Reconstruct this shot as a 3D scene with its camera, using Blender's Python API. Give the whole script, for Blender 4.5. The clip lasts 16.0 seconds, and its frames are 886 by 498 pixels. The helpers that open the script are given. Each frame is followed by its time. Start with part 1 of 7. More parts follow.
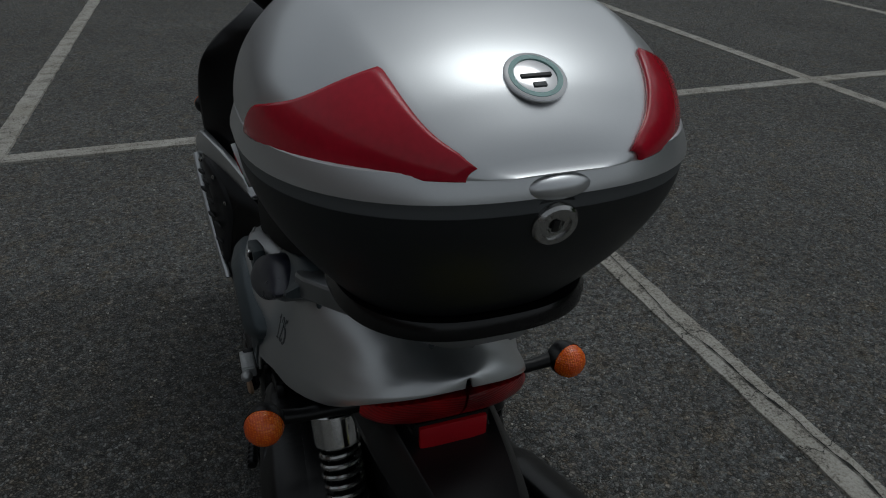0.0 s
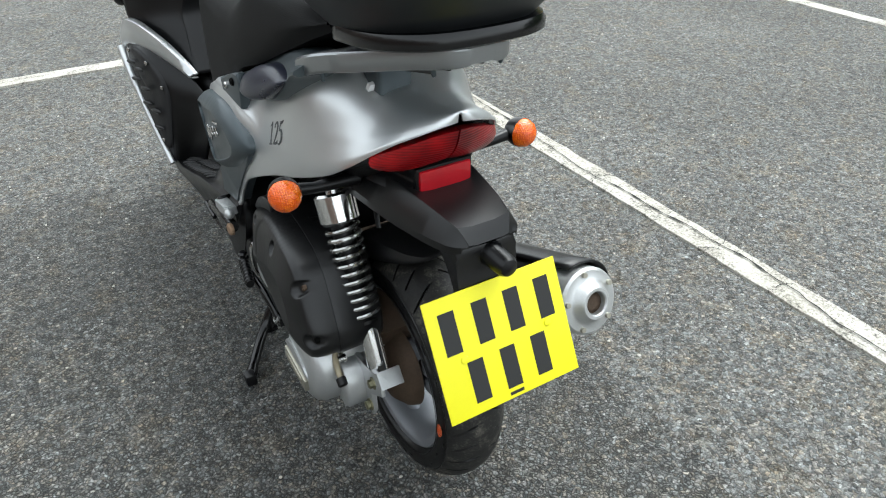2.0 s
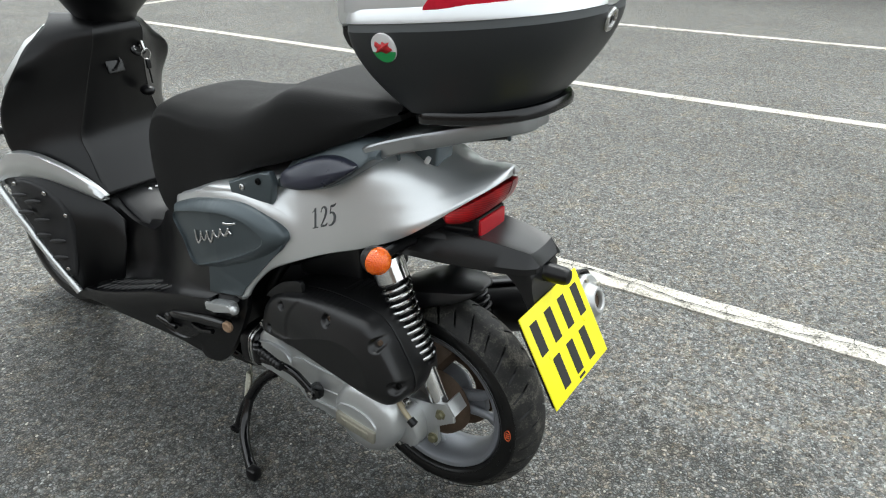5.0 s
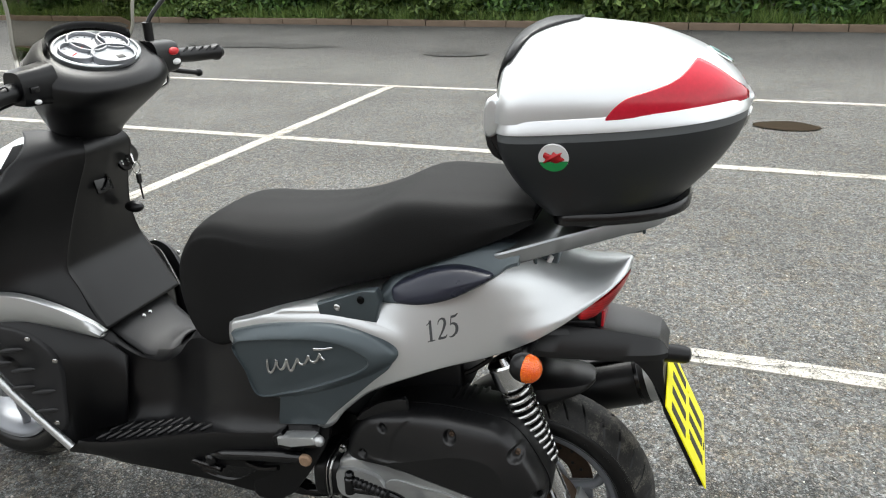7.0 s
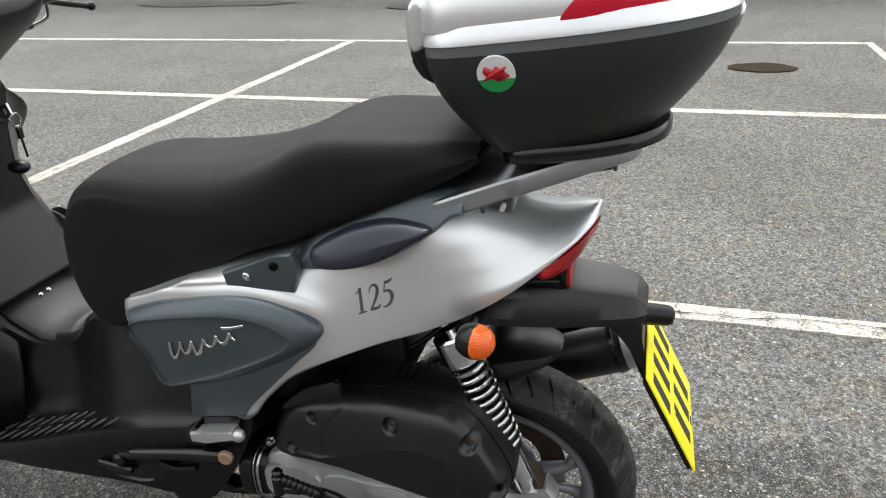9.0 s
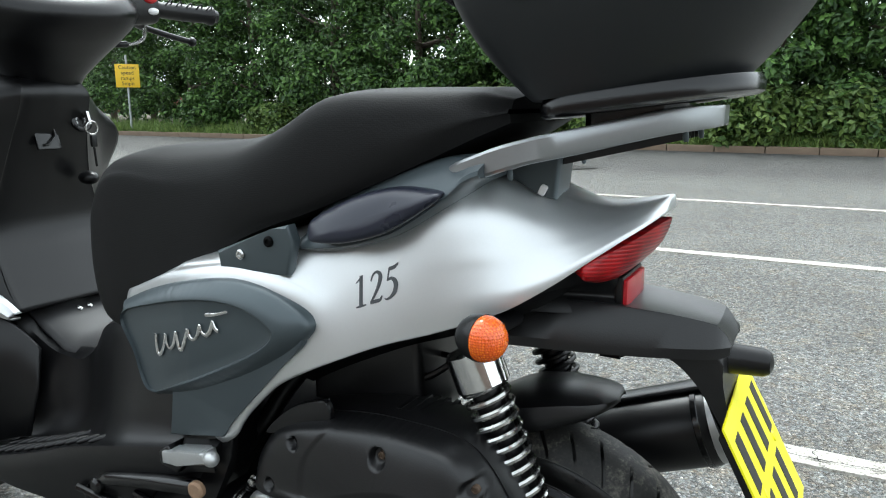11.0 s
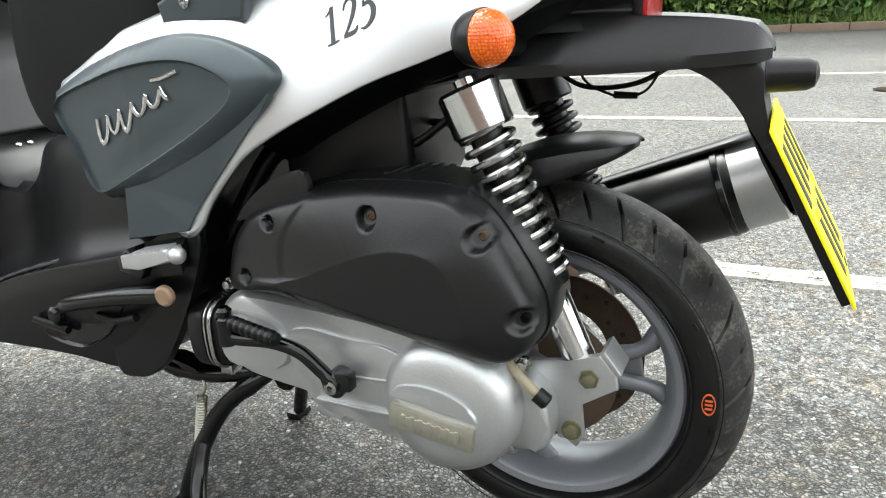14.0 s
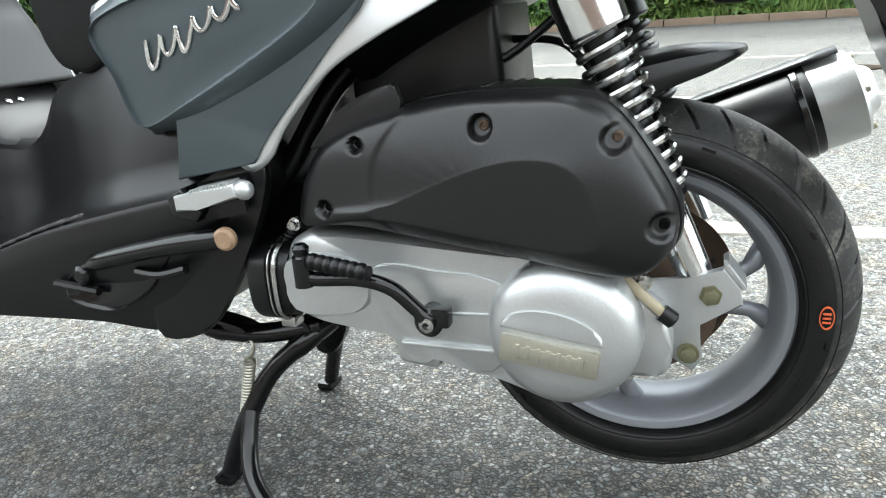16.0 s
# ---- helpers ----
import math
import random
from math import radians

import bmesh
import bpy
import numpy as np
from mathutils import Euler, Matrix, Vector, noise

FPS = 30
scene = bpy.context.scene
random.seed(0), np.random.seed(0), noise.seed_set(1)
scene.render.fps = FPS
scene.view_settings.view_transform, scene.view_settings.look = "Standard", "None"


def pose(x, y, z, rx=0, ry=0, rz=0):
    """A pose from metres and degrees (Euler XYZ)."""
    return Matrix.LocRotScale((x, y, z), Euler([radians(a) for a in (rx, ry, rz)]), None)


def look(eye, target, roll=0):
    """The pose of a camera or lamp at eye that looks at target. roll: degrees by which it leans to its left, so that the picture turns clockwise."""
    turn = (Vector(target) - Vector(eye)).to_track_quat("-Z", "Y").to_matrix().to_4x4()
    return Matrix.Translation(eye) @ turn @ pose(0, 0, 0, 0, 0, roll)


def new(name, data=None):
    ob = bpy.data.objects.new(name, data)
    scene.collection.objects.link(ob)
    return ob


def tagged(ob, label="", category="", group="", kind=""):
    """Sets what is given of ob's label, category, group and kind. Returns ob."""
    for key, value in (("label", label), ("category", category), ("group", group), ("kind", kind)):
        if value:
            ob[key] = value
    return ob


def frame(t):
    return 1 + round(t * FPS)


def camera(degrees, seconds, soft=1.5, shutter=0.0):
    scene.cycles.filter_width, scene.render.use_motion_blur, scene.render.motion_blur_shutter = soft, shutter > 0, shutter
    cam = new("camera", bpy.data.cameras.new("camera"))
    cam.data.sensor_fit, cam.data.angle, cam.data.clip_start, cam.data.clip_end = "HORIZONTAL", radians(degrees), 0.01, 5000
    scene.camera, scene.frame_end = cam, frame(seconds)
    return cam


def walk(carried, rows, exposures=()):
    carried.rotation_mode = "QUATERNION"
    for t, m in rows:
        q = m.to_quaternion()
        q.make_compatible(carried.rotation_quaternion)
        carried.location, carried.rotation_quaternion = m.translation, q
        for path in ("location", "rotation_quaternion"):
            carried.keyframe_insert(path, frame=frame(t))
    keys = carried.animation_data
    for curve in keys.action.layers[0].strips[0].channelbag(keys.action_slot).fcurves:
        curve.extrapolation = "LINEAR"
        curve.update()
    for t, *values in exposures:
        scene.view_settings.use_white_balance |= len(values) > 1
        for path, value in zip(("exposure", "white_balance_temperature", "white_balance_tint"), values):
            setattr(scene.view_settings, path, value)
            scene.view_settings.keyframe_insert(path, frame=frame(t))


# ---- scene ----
cam = camera(63.7, 16.0, soft=1.1)
PATH = [
    (0, (-0.227, -0.699, 1.311), (0.38, 0.941, 0.34), 1.3),
    (0.5, (-0.317, -0.801, 1.289), (0.358, 0.794, 0.29), 0.8),
    (1, (-0.343, -0.809, 1.233), (0.383, 0.736, 0.191), 0.1),
    (1.5, (-0.376, -0.832, 1.192), (0.401, 0.661, 0.111), -0.6),
    (2, (-0.461, -0.904, 1.189), (0.38, 0.538, 0.089), -0.6),
    (2.5, (-0.536, -0.942, 1.19), (0.382, 0.463, 0.103), 0.0),
    (3, (-0.597, -0.945, 1.193), (0.427, 0.402, 0.127), 0.5),
    (3.2, (-0.622, -0.929, 1.191), (0.452, 0.387, 0.136), 0.6),
    (5.3, (-1.06, -0.628, 1.251), (0.46, 0.35, 0.396), -0.7),
    (5.5, (-1.066, -0.564, 1.254), (0.484, 0.388, 0.422), -0.7),
    (6, (-1.057, -0.431, 1.276), (0.576, 0.42, 0.495), -0.5),
    (6.5, (-1.116, -0.317, 1.301), (0.587, 0.416, 0.55), -0.8),
    (7, (-1.213, -0.202, 1.313), (0.542, 0.4, 0.565), -1.1),
    (7.5, (-1.188, -0.105, 1.295), (0.601, 0.359, 0.531), -1.3),
    (8, (-1.158, -0.044, 1.271), (0.633, 0.349, 0.473), -1.8),
    (8.5, (-1.15, -0.051, 1.269), (0.62, 0.367, 0.435), -2.2),
    (9, (-0.996, -0.201, 1.209), (0.735, 0.331, 0.36), -2.6),
    (9.2, (-0.953, -0.25, 1.199), (0.761, 0.347, 0.359), -2.7),
    (11.3, (-0.811, -0.297, 0.879), (0.911, 0.647, 0.502), -0.1),
    (11.5, (-0.786, -0.289, 0.86), (0.935, 0.657, 0.479), -0.2),
    (12, (-0.75, -0.282, 0.832), (0.961, 0.648, 0.378), -0.1),
    (12.5, (-0.738, -0.281, 0.807), (0.96, 0.633, 0.278), -0.2),
    (13, (-0.739, -0.285, 0.784), (0.942, 0.625, 0.196), -1.0),
    (13.5, (-0.756, -0.276, 0.753), (0.926, 0.604, 0.127), -2.1),
    (14, (-0.788, -0.239, 0.707), (0.91, 0.607, 0.075), -3.4),
    (14.5, (-0.816, -0.145, 0.663), (0.907, 0.652, 0.032), -4.5),
    (15, (-0.822, -0.069, 0.633), (0.923, 0.679, 0.003), -5.0),
    (15.5, (-0.821, -0.056, 0.614), (0.937, 0.666, -0.009), -5.1),
    (16, (-0.831, -0.057, 0.619), (0.938, 0.621, -0.02), -4.1),
]
EXPOSURE = [(0.0, -2.85, 6100, 6), (0.3, -1.65, 6250, 5), (0.5, -1.0, 6150, 5), (1.0, -0.25, 6150, 4), (1.5, 0.02, 6200, 4), (3.0, 0.04, 6200, 4), (5.5, 0.14, 6400, 5), (9.0, 0.10, 6550, 9), (11.3, 0.36, 6050, 2), (12.0, 0.40, 6150, 2), (12.5, 0.45, 6500, 5), (13.0, 0.50, 6500, 6), (14.0, 0.88, 6500, 5), (15.0, 1.10, 6450, 4), (16.0, 1.20, 6250, 3)]
walk(cam, [(t, look(eye, target, roll)) for t, eye, target, roll in PATH], EXPOSURE)

from mathutils.bvhtree import BVHTree

# ---- light ----
world = bpy.data.worlds.new("overcast_sky")
scene.world = world
world.use_nodes = True
wn = world.node_tree.nodes
sky = wn.new("ShaderNodeTexSky")
sky.sky_type, sky.sun_disc = "NISHITA", False
sky.sun_elevation, sky.sun_rotation, sky.dust_density, sky.air_density = radians(68), radians(62), 3.0, 1.0
sat = wn.new("ShaderNodeHueSaturation")
sat.inputs["Saturation"].default_value = 0.12
world.node_tree.links.new(sky.outputs[0], sat.inputs["Color"])
world.node_tree.links.new(sat.outputs[0], wn["Background"].inputs[0])
wn["Background"].inputs[1].default_value = 0.44
sun_data = bpy.data.lights.new("sun", "SUN")
sun_data.energy, sun_data.angle, sun_data.color = 1.6, radians(28), (1.0, 0.985, 0.95)
sun = new("sun", sun_data)
sun.matrix_world = look((3.2, 1.7, 9), (0, 0, 0))


# ---- materials ----
def nodes_of(name):
    m = bpy.data.materials.new(name)
    m.use_nodes = True
    return m, m.node_tree.nodes, m.node_tree.links, m.node_tree.nodes["Principled BSDF"]


def noise_node(n, l, coord, scale, detail=4.0, rough=0.55):
    t = n.new("ShaderNodeTexNoise")
    t.inputs["Scale"].default_value, t.inputs["Detail"].default_value, t.inputs["Roughness"].default_value = scale, detail, rough
    l.new(coord, t.inputs["Vector"])
    return t


def ramp_node(n, l, src, stops):
    r = n.new("ShaderNodeValToRGB")
    while len(r.color_ramp.elements) < len(stops):
        r.color_ramp.elements.new(0.5)
    for e, (p, c) in zip(r.color_ramp.elements, stops):
        e.position, e.color = p, (c, c, c, 1) if isinstance(c, (int, float)) else (*c, 1)
    l.new(src, r.inputs[0])
    return r


def surf(name, col, rough=0.5, metal=0.0, var=0.12, scale=9.0, fine=350.0, bump=0.03, coat=0.0, rough_var=0.12, spec=0.5):
    """A surface with cloudy variation, fine grain, and uneven gloss."""
    m, n, l, b = nodes_of(name)
    co = n.new("ShaderNodeTexCoord").outputs["Object"]
    big, small = noise_node(n, l, co, scale), noise_node(n, l, co, fine, 2.0)
    mix = n.new("ShaderNodeMix")
    mix.data_type, mix.blend_type = "RGBA", "MULTIPLY"
    mix.inputs[0].default_value = 1.0
    mix.inputs[6].default_value = (*col, 1)
    v = n.new("ShaderNodeMath")
    v.operation = "MULTIPLY_ADD"
    l.new(big.outputs[0], v.inputs[0])
    v.inputs[1].default_value, v.inputs[2].default_value = 2 * var, 1 - var
    w = n.new("ShaderNodeMath")
    w.operation = "MULTIPLY_ADD"
    l.new(small.outputs[0], w.inputs[0])
    w.inputs[1].default_value = var
    l.new(v.outputs[0], w.inputs[2])
    l.new(w.outputs[0], mix.inputs[7])
    l.new(mix.outputs[2], b.inputs["Base Color"])
    rr = n.new("ShaderNodeMath")
    rr.operation = "MULTIPLY_ADD"
    l.new(big.outputs[0], rr.inputs[0])
    rr.inputs[1].default_value, rr.inputs[2].default_value = rough_var, rough - rough_var / 2
    l.new(rr.outputs[0], b.inputs["Roughness"])
    b.inputs["Metallic"].default_value = metal
    b.inputs["Coat Weight"].default_value = coat
    b.inputs["Coat Roughness"].default_value = 0.08
    b.inputs["Specular IOR Level"].default_value = spec
    if bump:
        bp = n.new("ShaderNodeBump")
        bp.inputs["Strength"].default_value, bp.inputs["Distance"].default_value = bump, 0.002
        l.new(small.outputs[0], bp.inputs["Height"])
        l.new(bp.outputs[0], b.inputs["Normal"])
    return m


def asphalt_material(name, dark, light, stone=118.0, blotched=False):
    """Rolled stones in dark binder; the gaps are open in places and filled in others."""
    m, n, l, b = nodes_of(name)
    co = n.new("ShaderNodeTexCoord").outputs["Object"]

    def math_node(op, a, c, d=None):
        q = n.new("ShaderNodeMath")
        q.operation = op
        for i, v in enumerate((a, c, d)):
            if isinstance(v, (int, float)):
                q.inputs[i].default_value = v
            elif v is not None:
                l.new(v, q.inputs[i])
        return q.outputs[0]

    def blend(fac, a, c, mode="MULTIPLY"):
        q = n.new("ShaderNodeMix")
        q.data_type, q.blend_type = "RGBA", mode
        for i, v in ((0, fac), (6, a), (7, c)):
            if isinstance(v, (int, float)):
                q.inputs[i].default_value = v
            elif isinstance(v, tuple):
                q.inputs[i].default_value = (*v, 1)
            else:
                l.new(v, q.inputs[i])
        return q.outputs[2]

    warp = noise_node(n, l, co, 75.0, 3.0)
    add = n.new("ShaderNodeMixRGB")
    add.blend_type = "LINEAR_LIGHT"
    add.inputs[0].default_value = 0.0075
    l.new(co, add.inputs[1])
    l.new(warp.outputs["Color"], add.inputs[2])
    cells, rims, fines, fine_rims = (n.new("ShaderNodeTexVoronoi") for _ in range(4))
    rims.feature = fine_rims.feature = "DISTANCE_TO_EDGE"
    for v, sc in ((cells, stone), (rims, stone), (fines, stone * 2.3), (fine_rims, stone * 2.3)):
        v.inputs["Scale"].default_value = sc
        l.new(add.outputs[0], v.inputs["Vector"])
    grit, mid = noise_node(n, l, co, 520.0, 3.0), noise_node(n, l, co, 9.0, 5.0, 0.65)
    wide, patchy = noise_node(n, l, co, 0.8, 5.0, 0.6), noise_node(n, l, co, 33.0, 4.0, 0.6)
    sep, sep2 = n.new("ShaderNodeSeparateColor"), n.new("ShaderNodeSeparateColor")
    l.new(cells.outputs["Color"], sep.inputs[0])
    l.new(fines.outputs["Color"], sep2.inputs[0])
    blotch = None
    if blotched:
        # a broad darker, smoother area with a ragged edge across the bay
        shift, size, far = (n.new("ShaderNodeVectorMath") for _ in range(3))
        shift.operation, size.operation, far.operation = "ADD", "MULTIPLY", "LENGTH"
        shift.inputs[1].default_value, size.inputs[1].default_value = BLOTCH_SHIFT, BLOTCH_SIZE
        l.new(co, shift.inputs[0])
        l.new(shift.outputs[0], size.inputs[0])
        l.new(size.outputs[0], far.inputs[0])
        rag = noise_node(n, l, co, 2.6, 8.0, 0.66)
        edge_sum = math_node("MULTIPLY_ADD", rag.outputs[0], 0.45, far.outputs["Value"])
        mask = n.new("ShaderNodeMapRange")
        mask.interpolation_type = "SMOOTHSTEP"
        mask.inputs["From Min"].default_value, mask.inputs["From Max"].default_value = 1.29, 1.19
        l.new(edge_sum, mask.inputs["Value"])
        blotch = mask.outputs[0]
    # how far the gaps are open: less outside the darker area
    fill = math_node("MULTIPLY_ADD", patchy.outputs[0], 0.50, -0.25)
    if blotch is not None:
        fill = math_node("MULTIPLY_ADD", blotch, -0.10, math_node("ADD", fill, 0.09))
    edge = ramp_node(n, l, math_node("ADD", rims.outputs["Distance"], fill), [(0.0, 0.16), (0.10, 0.50), (0.24, 0.92), (0.36, 1.0)])
    small = ramp_node(n, l, fine_rims.outputs["Distance"], [(0.0, 0.55), (0.16, 1.0)])
    stones = ramp_node(n, l, sep.outputs[0], [(0.0, dark * 0.75), (0.45, (dark + light) / 2), (0.85, light), (0.97, light * 1.2), (1.0, light * 1.6)])
    out = blend(1.0, stones.outputs[0], ramp_node(n, l, sep.outputs[1], [(0.0, (1.12, 1.0, 0.84)), (0.35, (1.0, 1.0, 0.97)), (0.7, (0.95, 1.01, 1.02)), (1.0, (1.06, 0.99, 0.93))]).outputs[0])
    out = blend(1.0, out, edge.outputs[0])
    out = blend(0.6, out, small.outputs[0])
    for src, hi, lo in ((sep2.outputs[0], 0.75, 0.66), (grit.outputs[0], 0.8, 0.64), (mid.outputs[0], 1.0, 0.56), (wide.outputs[0], 0.9, 0.6)):
        out = blend(1.0, out, math_node("MULTIPLY_ADD", src, hi, lo))
    # brown dirt in patches
    dirt = ramp_node(n, l, mid.outputs[0], [(0.50, 0.0), (0.66, 0.75)])
    out = blend(dirt.outputs[0], out, (0.86, 0.76, 0.62))
    if blotch is not None:
        out = blend(blotch, out, (0.92, 0.925, 0.92))
        # the lane along the kerb has a darker surface
        sx = n.new("ShaderNodeSeparateXYZ")
        l.new(co, sx.inputs[0])
        lane = n.new("ShaderNodeMapRange")
        lane.interpolation_type = "SMOOTHSTEP"
        lane.inputs["From Min"].default_value, lane.inputs["From Max"].default_value = 7.6, 10.2
        l.new(math_node("MULTIPLY_ADD", wide.outputs[0], 2.2, math_node("ADD", sx.outputs[0], -1.1)), lane.inputs["Value"])
        out = blend(lane.outputs[0], out, (0.56, 0.56, 0.57))
    out = blend(1.0, out, (0.985, 0.99, 0.975))
    l.new(out, b.inputs["Base Color"])
    b.inputs["Roughness"].default_value = 0.85
    if blotch is not None:
        l.new(math_node("MULTIPLY_ADD", blotch, -0.28, 0.88), b.inputs["Roughness"])
    b.inputs["Specular IOR Level"].default_value = 0.3
    bp = n.new("ShaderNodeBump")
    bp.inputs["Strength"].default_value, bp.inputs["Distance"].default_value = 1.0, 0.0045
    height = math_node("MULTIPLY_ADD", math_node("MULTIPLY_ADD", sep.outputs[2], 0.5, 0.5), edge.outputs[0], math_node("MULTIPLY", grit.outputs[0], 0.22))
    l.new(height, bp.inputs["Height"])
    l.new(bp.outputs[0], b.inputs["Normal"])
    return m


def paint_material(name):
    """Thick road paint over the stones: pitted, chipped at random and dirty in the hollows."""
    m, n, l, b = nodes_of(name)
    co = n.new("ShaderNodeTexCoord").outputs["Object"]
    a, c, d = noise_node(n, l, co, 120.0, 5.0, 0.75), noise_node(n, l, co, 11.0, 5.0, 0.65), noise_node(n, l, co, 2.2, 3.0)
    v = n.new("ShaderNodeTexVoronoi")
    v.inputs["Scale"].default_value = 125.0
    l.new(co, v.inputs["Vector"])
    s = n.new("ShaderNodeMath")
    s.operation = "MULTIPLY_ADD"
    l.new(c.outputs[0], s.inputs[0])
    s.inputs[1].default_value = 0.8
    l.new(a.outputs[0], s.inputs[2])
    t = n.new("ShaderNodeMath")
    t.operation = "MULTIPLY_ADD"
    l.new(v.outputs["Distance"], t.inputs[0])
    t.inputs[1].default_value = -0.30
    l.new(s.outputs[0], t.inputs[2])
    r = ramp_node(n, l, t.outputs[0], [(0.52, (0.10, 0.097, 0.088)), (0.63, (0.30, 0.285, 0.25)), (0.74, (0.44, 0.425, 0.385)), (0.95, (0.56, 0.55, 0.51))])
    mul = n.new("ShaderNodeMix")
    mul.data_type, mul.blend_type = "RGBA", "MULTIPLY"
    mul.inputs[0].default_value = 1.0
    l.new(r.outputs[0], mul.inputs[6])
    l.new(ramp_node(n, l, d.outputs[0], [(0.3, (0.80, 0.78, 0.73)), (0.7, (1.0, 1.0, 1.0))]).outputs[0], mul.inputs[7])
    l.new(mul.outputs[2], b.inputs["Base Color"])
    b.inputs["Roughness"].default_value = 0.75
    bp = n.new("ShaderNodeBump")
    bp.inputs["Strength"].default_value, bp.inputs["Distance"].default_value = 0.9, 0.004
    l.new(t.outputs[0], bp.inputs["Height"])
    l.new(bp.outputs[0], b.inputs["Normal"])
    return m


def leaf_material(name, a, c):
    m, n, l, b = nodes_of(name)
    g = n.new("ShaderNodeNewGeometry")
    r = ramp_node(n, l, g.outputs["Random Per Island"], [(0.0, a), (0.6, tuple((x + y) / 2 for x, y in zip(a, c))), (1.0, c)])
    l.new(r.outputs[0], b.inputs["Base Color"])
    b.inputs["Roughness"].default_value = 0.5
    b.inputs["Specular IOR Level"].default_value = 0.4
    return m


def seat_material():
    m, n, l, b = nodes_of("seat_vinyl")
    co = n.new("ShaderNodeTexCoord").outputs["Object"]
    v = n.new("ShaderNodeTexVoronoi")
    v.inputs["Scale"].default_value, v.inputs["Randomness"].default_value = 420.0, 0.6
    l.new(co, v.inputs["Vector"])
    big = noise_node(n, l, co, 7.0)
    r = ramp_node(n, l, big.outputs[0], [(0.2, 0.005), (0.8, 0.009)])
    l.new(r.outputs[0], b.inputs["Base Color"])
    b.inputs["Roughness"].default_value = 0.68
    b.inputs["Specular IOR Level"].default_value = 0.2
    bp = n.new("ShaderNodeBump")
    bp.inputs["Strength"].default_value, bp.inputs["Distance"].default_value = 0.22, 0.001
    l.new(v.outputs["Distance"], bp.inputs["Height"])
    l.new(bp.outputs[0], b.inputs["Normal"])
    return m


def lens_material(name, dark, light, lines):
    """Moulded lens plastic: fine horizontal prisms under a glossy skin."""
    m, n, l, b = nodes_of(name)
    co = n.new("ShaderNodeTexCoord").outputs["Object"]
    w = n.new("ShaderNodeTexWave")
    w.wave_type, w.bands_direction = "BANDS", "Z"
    w.inputs["Scale"].default_value, w.inputs["Distortion"].default_value = lines, 0.6
    l.new(co, w.inputs["Vector"])
    big = noise_node(n, l, co, 26.0, 3.0)
    s = n.new("ShaderNodeMath")
    s.operation = "MULTIPLY_ADD"
    l.new(w.outputs["Fac"], s.inputs[0])
    s.inputs[1].default_value = 0.22
    l.new(big.outputs[0], s.inputs[2])
    r = ramp_node(n, l, s.outputs[0], [(0.30, dark), (0.55, tuple((x * 0.6 + y * 0.4) for x, y in zip(dark, light))), (0.85, light)])
    l.new(r.outputs[0], b.inputs["Base Color"])
    b.inputs["Roughness"].default_value = 0.35
    b.inputs["Specular IOR Level"].default_value = 0.3
    b.inputs["Coat Weight"].default_value, b.inputs["Coat Roughness"].default_value = 0.35, 0.06
    bp = n.new("ShaderNodeBump")
    bp.inputs["Strength"].default_value, bp.inputs["Distance"].default_value = 0.35, 0.001
    l.new(w.outputs["Fac"], bp.inputs["Height"])
    l.new(bp.outputs[0], b.inputs["Normal"])
    return m


BLOTCH_SHIFT, BLOTCH_SIZE = (0.85, 0.20, 0.0), (0.72, 0.55, 0.0)
ASPHALT = asphalt_material("asphalt", 0.095, 0.192, blotched=True)
PATCH = asphalt_material("dark_asphalt_patch", 0.055, 0.105, 140.0)
PAINT = paint_material("worn_road_paint")
CRACK = surf("crack", (0.02, 0.02, 0.018), 0.95, bump=0)
SILVER = surf("silver_paint", (0.69, 0.705, 0.71), 0.38, 0.92, 0.035, 6.0, 400.0, 0.0, 0.35)
LIDPAINT = surf("silver_lid_paint", (0.74, 0.755, 0.765), 0.33, 0.85, 0.04, 6.0, 900.0, 0.02, 0.35)
SLATE = surf("slate_grey_paint", (0.068, 0.085, 0.094), 0.40, 0.4, 0.06, 7.0, 800.0, 0.02, 0.15)
RAILGREY = surf("grey_rail_paint", (0.36, 0.375, 0.385), 0.34, 0.95, 0.05, 7.0, 400.0, 0.0)
BLACK = surf("black_plastic", (0.0025, 0.0025, 0.003), 0.34, 0, 0.2, 12.0, 600.0, 0.08, spec=0.4)
MATBLACK = surf("matt_black_plastic", (0.0045, 0.0045, 0.005), 0.36, 0, 0.2, 12.0, 500.0, 0.08, spec=0.5)
GLOSSBLACK = surf("gloss_black_paint", (0.003, 0.003, 0.0035), 0.2, 0, 0.1, 12.0, 600.0, 0.03)
BOXGREY = surf("charcoal_box_plastic", (0.015, 0.017, 0.0185), 0.44, 0, 0.12, 8.0, 700.0, 0.07)
PAD = surf("dark_blue_grip_plastic", (0.016, 0.018, 0.030), 0.28, 0, 0.1, 10.0, 500.0, 0.04)
CHROME = surf("chrome", (0.72, 0.72, 0.72), 0.12, 1.0, 0.08, 25.0, 300.0, 0.02, 0, 0.15)
STEEL = surf("spring_steel", (0.50, 0.50, 0.49), 0.24, 1.0, 0.2, 30.0, 300.0, 0.03, 0, 0.2)
ALLOY = surf("cast_alloy", (0.53, 0.54, 0.54), 0.37, 0.75, 0.1, 14.0, 260.0, 0.12)
RIMGREY = surf("grey_rim_paint", (0.235, 0.245, 0.265), 0.42, 0.45, 0.1, 14.0, 260.0, 0.05)
TYRE = surf("tyre_rubber", (0.005, 0.005, 0.005), 0.33, 0, 0.3, 14.0, 300.0, 0.12, spec=0.4)
